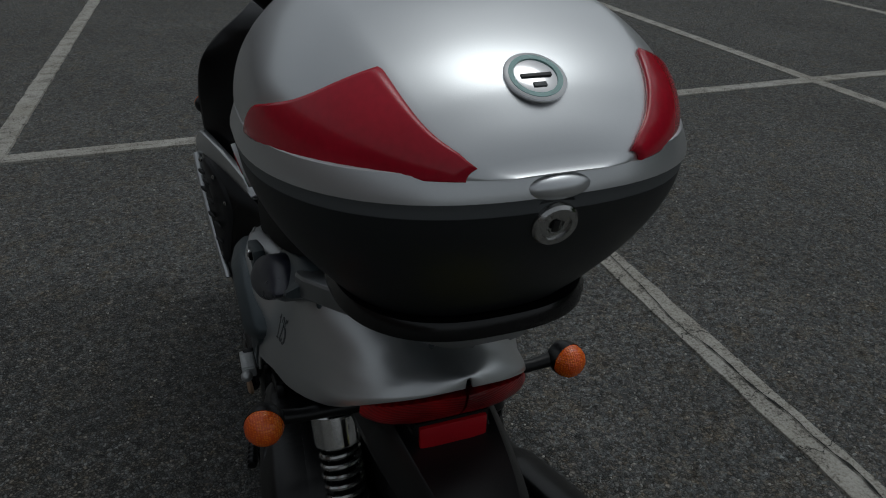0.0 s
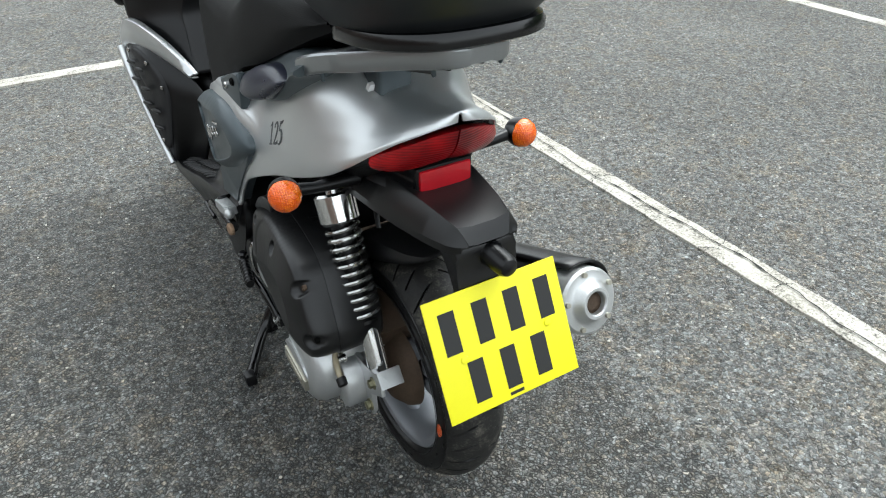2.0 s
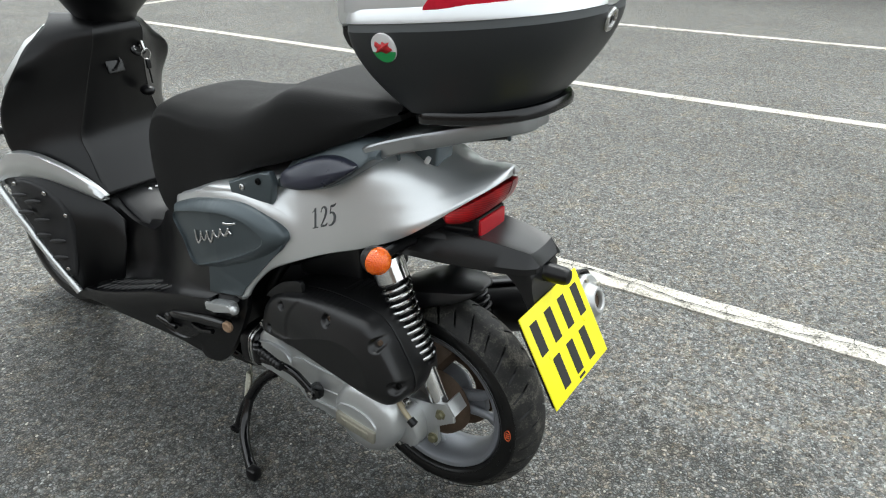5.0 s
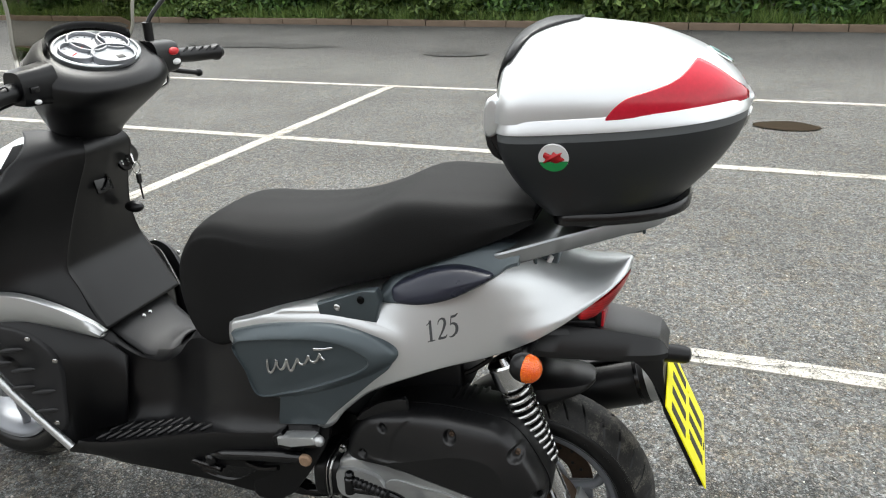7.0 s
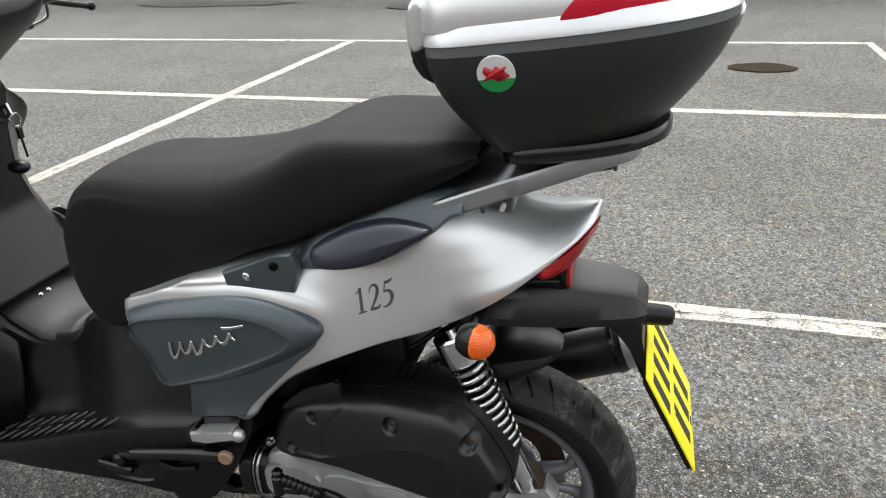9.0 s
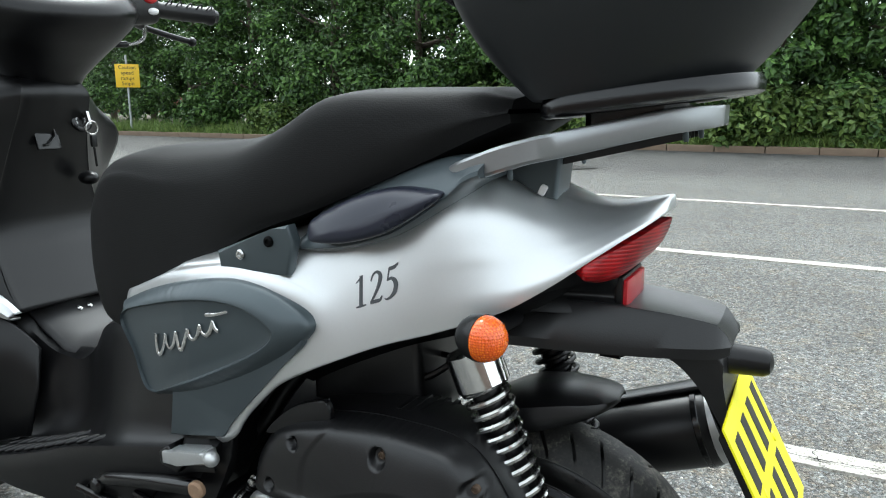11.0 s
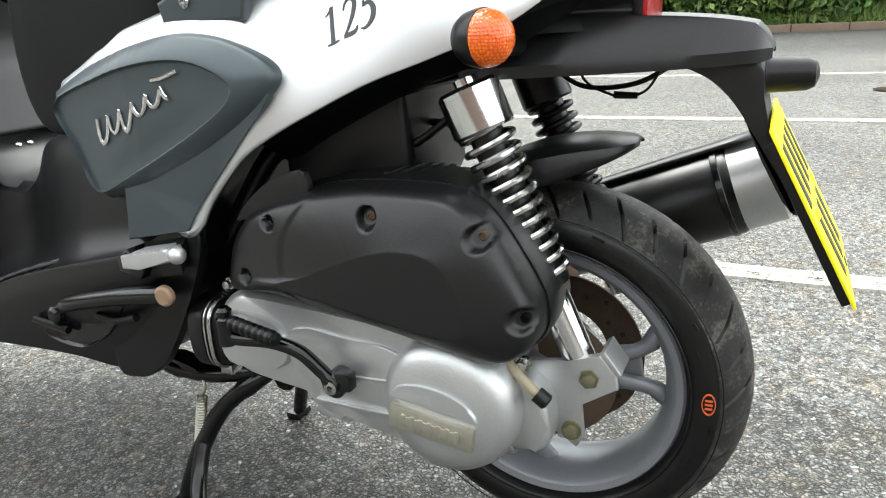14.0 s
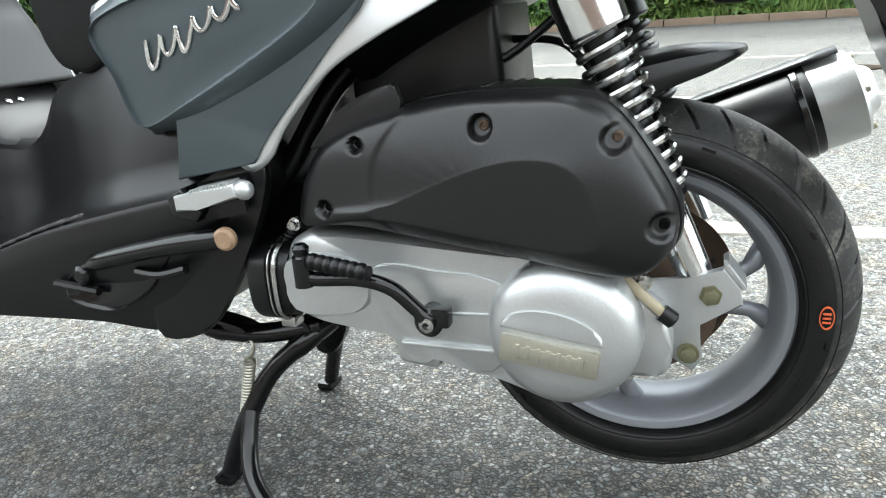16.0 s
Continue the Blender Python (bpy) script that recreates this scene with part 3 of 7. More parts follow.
def tree(x, y, height, spread, leaves, seed, low=0.2, mat=LEAF, shrub=False):
    """A tapered trunk with limbs, and a crown of many leaf clumps with gaps."""
    r = np.random.default_rng(seed)
    if shrub:
        t = thing("shrub", "low yellow-green bramble shrub in the verge grass", "shrub", (x, y, 0.12), "shrubs in the verge")
    else:
        t = thing("tree", "dense dark green broadleaf tree behind the kerb", "tree", (x, y, 0.2), "trees behind the kerb")
    bms = [tube(cr([(0, 0, -0.2), (0.1 * r.normal(), 0.1 * r.normal(), height * 0.4), (0.2 * r.normal(), 0.2 * r.normal(), height * 0.9)], 5), np.linspace(0.16, 0.03, 11) * (0.15 if shrub else 1), 9)]
    tips = []
    for k in range(9):
        a, h0 = r.uniform(0, 2 * np.pi), r.uniform(0.12, 0.7) * height
        e = np.array((np.cos(a) * spread * 0.75, np.sin(a) * spread * 0.75, h0 + r.uniform(0.3, 1.1) * (0.3 if shrub else 1)))
        tips.append(e)
        bms.append(tube(cr([(0, 0, h0), (e[0] * 0.5, e[1] * 0.5, h0 + 0.25), tuple(e)], 4), np.linspace(0.06, 0.012, 9) * (0.2 if shrub else 1), 6))
    part("trunk", join(*bms), BARK, t, "grey-brown trunk and limbs")
    m = 170
    cl = np.stack([r.uniform(-1, 1, m), r.uniform(-1, 1, m), r.uniform(low, 1, m)], 1)
    env = np.sqrt(np.clip(1 - ((cl[:, 2] - 0.45) / 0.75) ** 2, 0.15, 1))
    ln = np.hypot(cl[:, 0], cl[:, 1])[:, None] + 1e-6
    rad = np.sqrt(r.uniform(0.25, 1, m))[:, None]
    cl[:, :2] = cl[:, :2] / ln * rad * env[:, None] * spread
    cl[:, 2] *= height
    size = r.uniform(0.3, 0.62, m) * (0.5 if shrub else 1)
    pick = r.integers(0, m, leaves)
    d = r.normal(size=(leaves, 3))
    d /= np.linalg.norm(d, axis=1)[:, None]
    p = cl[pick] + d * (size[pick] * r.uniform(0.35, 1.05, leaves))[:, None] * np.array((1, 1, 0.8))
    p[:, 2] = np.maximum(p[:, 2], 0.03)
    nn = d + r.normal(size=(leaves, 3)) * 0.5 + np.array((-0.2, 0, 0.5))
    me = cards(p, nn, r.uniform(0.05, 0.10, leaves), r)
    me.materials.append(mat)
    c = new("crown", me)
    c.parent = t
    tagged(c, "crown of small green leaves in clumps")
    return t


for i, (dx, y, h, s, n, low, mt) in enumerate([
        (2.4, -7.5, 4.6, 2.0, 21000, 0.05, LEAF), (2.0, -4.5, 4.8, 2.0, 28000, 0.04, LEAF), (2.2, -1.4, 5.2, 2.0, 33000, 0.03, LEAF), (1.9, 1.3, 5.0, 1.9, 33000, 0.03, LEAF),
        (2.4, 4.0, 5.5, 2.1, 33000, 0.03, LEAF), (2.0, 6.8, 5.2, 2.0, 28000, 0.03, LEAF), (2.3, 9.8, 5.6, 2.2, 28000, 0.04, LEAF), (2.4, 13.0, 5.6, 2.2, 25000, 0.05, LEAF),
        (2.6, 16.4, 5.4, 2.2, 24000, 0.06, LEAF), (3.0, 20.0, 5.2, 2.3, 24000, 0.08, LEAF), (3.6, 23.0, 5.4, 2.2, 18000, 0.1, LEAF),
        (5.5, -3, 7.0, 2.6, 21000, 0.1, LEAF), (5.5, 3, 7.4, 2.7, 21000, 0.1, LEAF), (5.8, 9, 7.2, 2.7, 21000, 0.1, LEAF), (6, 15.5, 7.0, 2.7, 18000, 0.1, LEAF), (4.6, 27.0, 6.4, 2.6, 15000, 0.1, LEAF), (6.4, 32.0, 6.8, 2.8, 14000, 0.1, LEAF), (9.0, 36.5, 7.0, 2.8, 12000, 0.1, LEAF)]):
    tree(kerb_x(y) + dx, y, h, s, n, 40 + i, low, mt)

for i, y in enumerate((-8.5, -6.0, -4.3, -2.6, -0.4, 1.2, 3.4, 5.1, 7.0, 9.3, 11.4, 14.0, 17.0)):
    tree(kerb_x(y) + 0.85 + 0.3 * math.sin(i * 2.3), y, 0.85 + 0.35 * math.sin(i * 1.7), 0.85, 3600, 120 + i, 0.0, LEAFLIGHT if i % 3 else LEAF, True)

# plain walls out of view, added so that paint and plastic reflect something dark
west = thing("unseen_wall_west", "plain dark brick wall, added out of view to darken reflections", "wall", (-14.0, 2.0, 0.0), "", "structure")
part("brickwork", box(-0.15, 0.15, -26, 24, -0.1, 5.2, 0.02), surf("dark_brick", (0.085, 0.06, 0.048), 0.9, 0, 0.3, 0.8, 18.0, 0.3), west)
part("coping", box(-0.21, 0.21, -26.1, 24.1, 5.2, 5.32, 0.02), KERB, west)
north = thing("unseen_wall_north", "plain dark brick wall, added unseen past the scooter's front to darken reflections", "wall", (-14.0, 26.2, 0.0), "", "structure")
part("brickwork", box(-0.15, 17.5, -0.15, 0.15, -0.1, 6.5, 0.02), bpy.data.materials["dark_brick"], north)
part("coping", box(-0.2, 17.55, -0.21, 0.21, 6.5, 6.62, 0.02), KERB, north)


# ---- scooter ----
scooter = thing("scooter", "silver and black motor scooter parked on its centre stand", "scooter", (0.013, 0, 0))


def both(name, make, material, label="", **kw):
    """A part for the near side and its mirror on the far side."""
    a = part(name, make(), material, scooter, label, **kw)
    b = make()
    b.transform(Matrix.Diagonal((-1, 1, 1, 1)))
    bmesh.ops.reverse_faces(b, faces=b.faces)
    return a, part(name, b, material, scooter, label, **kw)


# tail body: width of the lower edge, its height, and the height of the deck
TAIL_W = [(-0.141, 0.004), (-0.136, 0.026), (-0.125, 0.052), (-0.105, 0.080), (-0.071, 0.104), (-0.03, 0.124), (0.014, 0.138), (0.06, 0.156), (0.12, 0.172), (0.2, 0.181), (0.25, 0.187), (0.3, 0.190), (0.4, 0.190), (0.45, 0.187), (0.5, 0.180), (0.62, 0.163)]
TAIL_E = [(-0.141, 0.803), (-0.129, 0.792), (-0.105, 0.774), (-0.071, 0.748), (-0.034, 0.720), (0.014, 0.690), (0.08, 0.664), (0.146, 0.642), (0.213, 0.613), (0.257, 0.592), (0.304, 0.565), (0.339, 0.533), (0.365, 0.505), (0.384, 0.477), (0.41, 0.462), (0.43, 0.47), (0.5, 0.5), (0.55, 0.55), (0.62, 0.612)]
TAIL_T = [(-0.141, 0.816), (-0.111, 0.811), (-0.076, 0.806), (-0.045, 0.809), (-0.02, 0.818), (0.013, 0.829), (0.05, 0.837), (0.1, 0.838), (0.16, 0.826), (0.25, 0.79), (0.35, 0.755), (0.45, 0.72), (0.55, 0.672), (0.62, 0.645)]
PANEL_TOP = [(0.22, 0.656), (0.25, 0.668), (0.27, 0.680), (0.315, 0.694), (0.375, 0.699), (0.445, 0.689), (0.53, 0.668), (0.602, 0.642)]
FLANK = [(1, 0), (0.998, 0.07), (0.98, 0.16), (0.95, 0.245), (0.905, 0.36), (0.845, 0.51), (0.70, 0.76), (0.42, 0.94), (0, 1)]
LIP = [(1, 0), (0.994, 0.06), (0.98, 0.12), (0.945, 0.19), (0.88, 0.31), (0.78, 0.48), (0.6, 0.72), (0.35, 0.92), (0, 1)]


# lower and upper edges of the grab rail's foot
FOOT_LOW = [(0.03, 0.846), (0.046, 0.840), (0.072, 0.819), (0.101, 0.798), (0.146, 0.772), (0.199, 0.755), (0.246, 0.746), (0.272, 0.744), (0.30, 0.742)]
FOOT_TOP = [(0.03, 0.868), (0.085, 0.862), (0.144, 0.845), (0.205, 0.822), (0.262, 0.794), (0.29, 0.766), (0.30, 0.758)]


def ease(v):
    v = max(0.0, min(1.0, v))
    return v * v * (3 - 2 * v)


def tail_section(y):
    """A flank that leans in, a rim with a lip behind, a full shoulder over the panel in front."""
    w, e, t = ip(y, TAIL_W), ip(y, TAIL_E), ip(y, TAIL_T)
    h = t - e
    lip, front = ease((0.06 - y) / 0.12), ease((y - 0.12) / 0.16)
    top = min(ip(y, PANEL_TOP), t - 0.012)
    rest = max(t - top - 0.022, 0.0)
    full = [(w, e), (w, e + 0.35 * (top - e)), (w, e + 0.7 * (top - e)), (w, top - 0.012), (0.985 * w, top + 0.003), (0.955 * w, top + 0.014), (0.915 * w, min(top + 0.024, t)), (0.68 * w, top + 0.024 + 0.68 * rest), (0, t)]
    half = []
    for (fx, fz), (lx, lz), (px, pz) in zip(FLANK, LIP, full):
        x, z = w * (fx + (lx - fx) * lip), e + h * (fz + (lz - fz) * lip)
        half.append((x + (px - x) * front, z + (pz - z) * front))
    c = cr(half[::-1], 5)
    # fuller below the grab handle, where the shell runs up to it
    m, zl = ease((y + 0.01) / 0.15) * ease((0.31 - y) / 0.10), ip(y, FOOT_LOW) + 0.004
    if m:
        c = [(x + m * (1 - ease((z - zl) / 0.03)) * (w - (w - min(w, 0.142)) * max(0.0, min(1.0, (z - e) / (zl - e))) ** 1.3 - x), z) for x, z in c]
    return [(-x, y, z) for x, z in c[::-1]] + [(x, y, z) for x, z in c[1:]]


part("tail_body", loft([tail_section(y) for y in np.concatenate([np.linspace(-0.141, -0.05, 18), np.linspace(-0.042, 0.62, 70)])], False), SILVER, scooter, "silver painted tail body", thick=0.004)

# black under-tail, filling the body below the silver shell
rings = []
for y in np.linspace(-0.105, 0.30, 20):
    w, e, t = ip(y, TAIL_W) - 0.012, ip(y, TAIL_E), ip(y, TAIL_T) - 0.03
    b = e + 0.006
    rings.append([(x * w, y, z) for x, z in ((-1, b + 0.01), (-0.95, t - 0.55 * (t - b)), (-0.4, t - 0.25 * (t - b)), (0.4, t - 0.25 * (t - b)), (0.95, t - 0.55 * (t - b)), (1, b + 0.01), (0.7, b - 0.025), (-0.7, b - 0.025))])
part("under_tail", loft(rings), BLACK, scooter, "black plastic under-tail")

# side panel with a sunk field
PANEL_RIM = cr([(0.6035, 0.6375), (0.600, 0.6415), (0.53, 0.668), (0.445, 0.690), (0.375, 0.700), (0.315, 0.694), (0.270, 0.676), (0.247, 0.655), (0.258, 0.632), (0.30, 0.600), (0.36, 0.566), (0.43, 0.535), (0.49, 0.512), (0.541, 0.504), (0.547, 0.507), (0.575, 0.572), (0.601, 0.632)], 5, True)
VLEAN = lambda y, z: 0.10 * max(0.0, y - 0.45) - 0.05 * (z - 0.6)


FIELD = cr([(0.592, 0.622), (0.50, 0.652), (0.42, 0.668), (0.355, 0.670), (0.312, 0.657), (0.296, 0.640), (0.322, 0.615), (0.40, 0.575), (0.47, 0.543), (0.548, 0.515), (0.571, 0.57)], 5, True)


def panel_shell():
    """A rim that swells to a crest and drops into a shallow field."""
    return morph(PANEL_RIM, FIELD, (0.44, 0.606), [(0, -0.165), (0, -0.187), (0.05, -0.192), (0.16, -0.1965), (0.5, -0.205), (0.80, -0.2105), (0.90, -0.2112), (0.96, -0.2095), (1.0, -0.2065), (1.05, -0.2055), (1.4, -0.2075), (1.9, -0.2095)], 360, VLEAN)


side_panel = both("side_panel", panel_shell, SLATE, "slate grey side panel")[0]
both("panel_flap", lambda: prism([tuple(p) for p in cr([(0.50, 0.56), (0.36, 0.60), (0.27, 0.650), (0.258, 0.63), (0.29, 0.597), (0.335, 0.551), (0.384, 0.500), (0.402, 0.475)], 4)] + [(0.405, 0.472), (0.511, 0.452), (0.493, 0.53)], -0.1955, -0.165, 0.003), SLATE, "slate grey lower flap")

# seat
SEAT_T = [(0.02, 0.932), (0.06, 0.942), (0.20, 0.943), (0.245, 0.940), (0.275, 0.931), (0.325, 0.908), (0.386, 0.888), (0.449, 0.876), (0.55, 0.866), (0.62, 0.862), (0.67, 0.854), (0.705, 0.836), (0.74, 0.795), (0.77, 0.750), (0.785, 0.708)]
SEAT_B = [(0.02, 0.90), (0.1, 0.862), (0.257, 0.795), (0.4, 0.742), (0.5, 0.672), (0.6, 0.61), (0.68, 0.572), (0.72, 0.580), (0.75, 0.610), (0.775, 0.655), (0.785, 0.685)]
SEAT_W = [(0.02, 0.115), (0.06, 0.14), (0.15, 0.155), (0.3, 0.16), (0.45, 0.155), (0.6, 0.145), (0.69, 0.137), (0.74, 0.126), (0.77, 0.108), (0.785, 0.085)]


def seat_section(y):
    w, b, t = ip(y, SEAT_W), ip(y, SEAT_B), ip(y, SEAT_T)
    h = t - b
    d = min(ip(y, [(0.02, 0.012), (0.25, 0.014), (0.33, 0.022), (0.43, 0.034), (0.55, 0.032), (0.64, 0.022), (0.70, 0.018), (0.785, 0.014)]), 0.3 * h)
    half = [(0, t), (0.45 * w, t - 0.12 * d), (0.70 * w, t - 0.42 * d), (0.86 * w, t - 0.80 * d), (0.945 * w, t - d - 0.012), (0.985 * w, t - d - 0.035 * min(1, h / 0.1)), (1.0 * w, t - 0.66 * h), (0.98 * w, b + 0.015), (0.93 * w, b)]
    c = cr(half, 4)
    return [(-x, y, z) for x, z in c[::-1]] + [(x, y, z) for x, z in c[1:]]


part("seat", loft([seat_section(y) for y in np.concatenate([np.linspace(0.02, 0.70, 44), np.linspace(0.71, 0.785, 12)])]), SEAT, scooter, "black textured vinyl dual seat")

# grab rail and rack
RAIL = [(-0.192, 0.908, 0.02, 0.022), (-0.185, 0.907, 0.038, 0.024), (-0.168, 0.905, 0.056, 0.026), (-0.147, 0.902, 0.071, 0.027), (-0.102, 0.892, 0.095, 0.028), (-0.056, 0.881, 0.116, 0.029), (-0.012, 0.871, 0.138, 0.029), (0.024, 0.860, 0.150, 0.030), (0.061, 0.846, 0.152, 0.030), (0.10, 0.832, 0.135, 0.024)]
rings = []
for y in np.concatenate([np.linspace(-0.192, -0.14, 10), np.linspace(-0.13, 0.10, 24)]):
    z, w, h = (ip(y, [(r[0], r[k]) for r in RAIL]) for k in (1, 2, 3))
    half = [(0.86, -0.40), (0.965, -0.50), (0.985, -0.47), (1, -0.36), (0.992, 0.36), (0.975, 0.47), (0.945, 0.5), (0.5, 0.5)]
    rings.append([(-w * sx, y, z + h * sz) for sx, sz in half] + [(w * sx, y, z + h * sz) for sx, sz in half[::-1]])
part("grab_rail", loft(rings), RAILGREY, scooter, "grey painted grab rail and rack", sharp=30)
for y, z in ((0.010, 0.850), (-0.158, 0.892)):
    both("rail_stud", lambda: lathe([(0, 0.0034), (0.010, 0.0032), (0.012, 0.002), (0.012, 0)], (-0.132 if y > 0 else -0.05, y, z), (-0.132 if y > 0 else -0.05, y - 0.1, z - 1), 12), SLATE)
for k in range(5):
    part("rack_rib", prism([(0.0, 0.846), (0.0, 0.862), (-0.155, 0.897), (-0.155, 0.882)], -0.05 + 0.025 * k, -0.0475 + 0.025 * k, 0.0), MATBLACK, scooter)


def foot_face(y, z):
    """The leaning outer face of the rail's foot."""
    a, b = ip(y, FOOT_LOW), ip(y, FOOT_TOP)
    return -0.168 + 0.030 * max(0.0, min(1.0, (z - a) / (b - a)))


def rail_foot():
    rings = []
    for y in np.linspace(0.032, 0.298, 30):
        a, b = ip(y, FOOT_LOW), ip(y, FOOT_TOP)
        k = ease((0.325 - y) / 0.06)
        b = a + 0.010 + (b - a - 0.010) * (0.5 + 0.5 * k)
        out = [(-0.085, b - 0.004), (-0.118, b + 0.001), (-0.132, b), (-0.140, b - 0.005), (-0.153, (a + b) / 2), (-0.166, a + 0.006), (-0.167, a + 0.001), (-0.160, a - 0.003), (-0.11, a - 0.006), (-0.085, a - 0.004)]
        rings.append([(x * (0.90 + 0.10 * k), y, z) for x, z in out])
    return loft(rings)


def rail_pad():
    """A long lens that stands out from the foot towards its front end."""
    c = cr([(0.262, 0.772), (0.258, 0.760), (0.246, 0.753), (0.199, 0.757), (0.146, 0.774), (0.101, 0.801), (0.074, 0.822), (0.085, 0.827), (0.141, 0.826), (0.193, 0.812), (0.233, 0.793), (0.253, 0.782)], 5, True)
    m = np.array((0.175, 0.788))
    rings = []
    for f, d in ((0.96, 0.034), (1.0, 0.0), (1.0, -0.004), (0.985, -0.009), (0.95, -0.0125), (0.86, -0.0165), (0.68, -0.020), (0.4, -0.022), (0.12, -0.0225)):
        ring = []
        for y, z in (m + f * (np.array(c) - m)):
            k = ease((y - 0.07) / 0.19)
            ring.append((foot_face(y, z) + d - 0.016 * k, y - 0.006 * k, z + 0.006 * k))
        rings.append(ring)
    return loft(rings)


both("rail_foot", rail_foot, SLATE, "slate grey foot of the grab rail")
both("grab_handle", rail_pad, PAD, "glossy dark blue-black grab handle")
both("rail_bracket", lambda: prism([(0.405, 0.733), (0.40, 0.710), (0.287, 0.710), (0.275, 0.755), (0.283, 0.776), (0.31, 0.769)], -0.184, -0.166, 0.004), SLATE, "dark grey rail bracket")
# the rear bolt is painted near-black for the shade of an empty hole
for y, z in ((0.361, 0.732), (0.313, 0.753)):
    both("bolt", lambda: lathe([(0, 0.007), (0.004, 0.007), (0.006, 0.005), (0.006, 0.003), (0.003, 0.003)], (-0.183, y, z), (-0.3, y, z), 14), STEEL if y > 0.33 else HOLE_SHADE)
part("rack_bracket", join(prism([(-0.024, 0.872), (-0.018, 0.810), (0.010, 0.810), (0.032, 0.826), (0.052, 0.848)], -0.062, -0.005, 0.008)), SLATE, scooter, "dark grey rack support")
part("bracket_clip", moved(box(-0.008, 0.008, -0.004, 0.004, -0.006, 0.006, 0.002), Matrix.Translation((-0.064, -0.004, 0.822)) @ pose(0, 0, 0, 25, 0, 10)), WHITE, scooter, "pale plastic clip")

# ---- top box ----
top_box = thing("top_box", "charcoal and silver hard top box with red reflectors on the rack", "top box", (0.008, 0, 0))
BOX_C = -0.05


def plan_w(y):
    """Half width of the rim in plan."""
    if y > BOX_C:
        return 0.200 * max(0.0, 1 - ((y - BOX_C) / 0.135) ** 6) ** (1 / 5)
    return 0.200 * max(0.0, 1 - ((BOX_C - y) / 0.2515) ** 2.3) ** (1 / 2.0)


def rim_z(y):
    return 1.0735 - 0.098 * (y - 0.08)


def plan_ring(n=72):
    out = []
    for i in range(n):
        a = 2 * math.pi * i / n
        c, s = math.cos(a), math.sin(a)
        e, b = (5.0, 0.132) if s > 0 else (2.3, 0.247)
        out.append((0.200 * math.copysign(abs(c) ** (2 / (2.6 if s <= 0 else 4.5)), c), BOX_C + b * math.copysign(abs(s) ** (2 / e), s)))
    return out


RING = plan_ring()


shell = []
for k in range(9):
    s = k / 8
    f = s ** 1.6
    sx, s0, s1 = 1 - 0.38 * f, 1 - 0.62 * f, 1 - 0.36 * f
    ring = []
    for x, y in RING:
        q = BOX_C + (y - BOX_C) * (s0 if y > BOX_C else s1)
        zt, zb = rim_z(q) - 0.0205, 0.922 - 0.12 * q
        ring.append((x * sx, q, zt + (zb - zt) * s))
    shell.append(ring)
part("lower_shell", loft(shell), BOXGREY, top_box, "charcoal plastic lower shell")


def rim_band(out, z0, z1, slant=0.0):
    def ring(f, dz):
        return [(x * f, BOX_C + (y - BOX_C) * f, rim_z(y) + dz) for x, y in RING]
    return loft([ring(0.97, z0 - 0.002), ring(out, z0), ring(out - 0.15 * slant, z0 + 0.3 * (z1 - z0)), ring(out - slant, z1), ring(0.955, z1 + 0.003)])


part("rim_gasket", rim_band(0.998, -0.022, -0.009), LIPGREY, top_box, "grey plastic lip")
part("lid_rim", rim_band(1.010, -0.008, 0.012, 0.030), LIDPAINT, top_box, "silver lid rim")
LID_C = [(0.081, 1.11), (0.078, 1.15), (0.070, 1.185), (0.051, 1.210), (0.014, 1.223), (-0.03, 1.224), (-0.073, 1.221), (-0.135, 1.214), (-0.188, 1.199), (-0.24, 1.176), (-0.27, 1.152), (-0.285, 1.136), (-0.297, 1.115)]
LID_W = [(y, plan_w(y) * 0.975) for y in np.linspace(-0.298, 0.0815, 60)]


def lid_at(y, v):
    """Lid surface: v runs from the near rim (-1) over the top (0) to the far rim (1), with a crease at half way."""
    w, r, c = max(ip(y, LID_W), 0.006), rim_z(y) + 0.008, ip(y, LID_C)
    h = max(c - r, 0.001)
    k = ip(y, [(-0.2975, 0.86), (-0.28, 0.82), (-0.21, 0.665), (-0.12, 0.61), (0.0, 0.60), (0.0815, 0.62)])
    f = ip(y, [(-0.2975, 0.6), (-0.28, 0.66), (-0.21, 0.84), (-0.12, 0.87), (0.0815, 0.88)])
    a = abs(v)
    if a > 0.5:
        q = (1 - a) * 2
        x, z = w * ((1 - q) ** 2 + 2 * q * (1 - q) * 1.0 + k * q * q), f * h * (2 * q * (1 - q) * 0.62 + q * q)
    else:
        x = k * w * a * 2
        z = h * (1 - (1 - f) * (2 * a) ** 2.2)
    return Vector((math.copysign(x, v), y, r + z))


lid_y = np.concatenate([np.linspace(-0.2975, -0.25, 12), np.linspace(-0.24, 0.06, 26), np.linspace(0.064, 0.081, 8)])
part("lid", loft([[lid_at(y, v) for v in np.linspace(-1, 1, 57)] for y in lid_y], True), LIDPAINT, top_box, "silver painted lid")


def lid_patch(rows, lift):
    """A patch on the lid: rows of (y, v from, v to)."""
    g = []
    for y, v0, v1 in rows:
        line = []
        for v in np.linspace(v0, v1, 14):
            p = lid_at(y, v)
            n = (lid_at(y + 0.002, v) - lid_at(y - 0.002, v)).cross(lid_at(y, min(v + 0.01, 1)) - lid_at(y, max(v - 0.01, -1)))
            n = n.normalized() if n.length > 1e-12 else Vector((0, -1, 0))
            if n.dot(Vector((p.x, p.y + 0.05, p.z - 1.05))) < 0:
                n = -n
            line.append(p + n * lift)
        g.append(line)
    return loft(g, False)


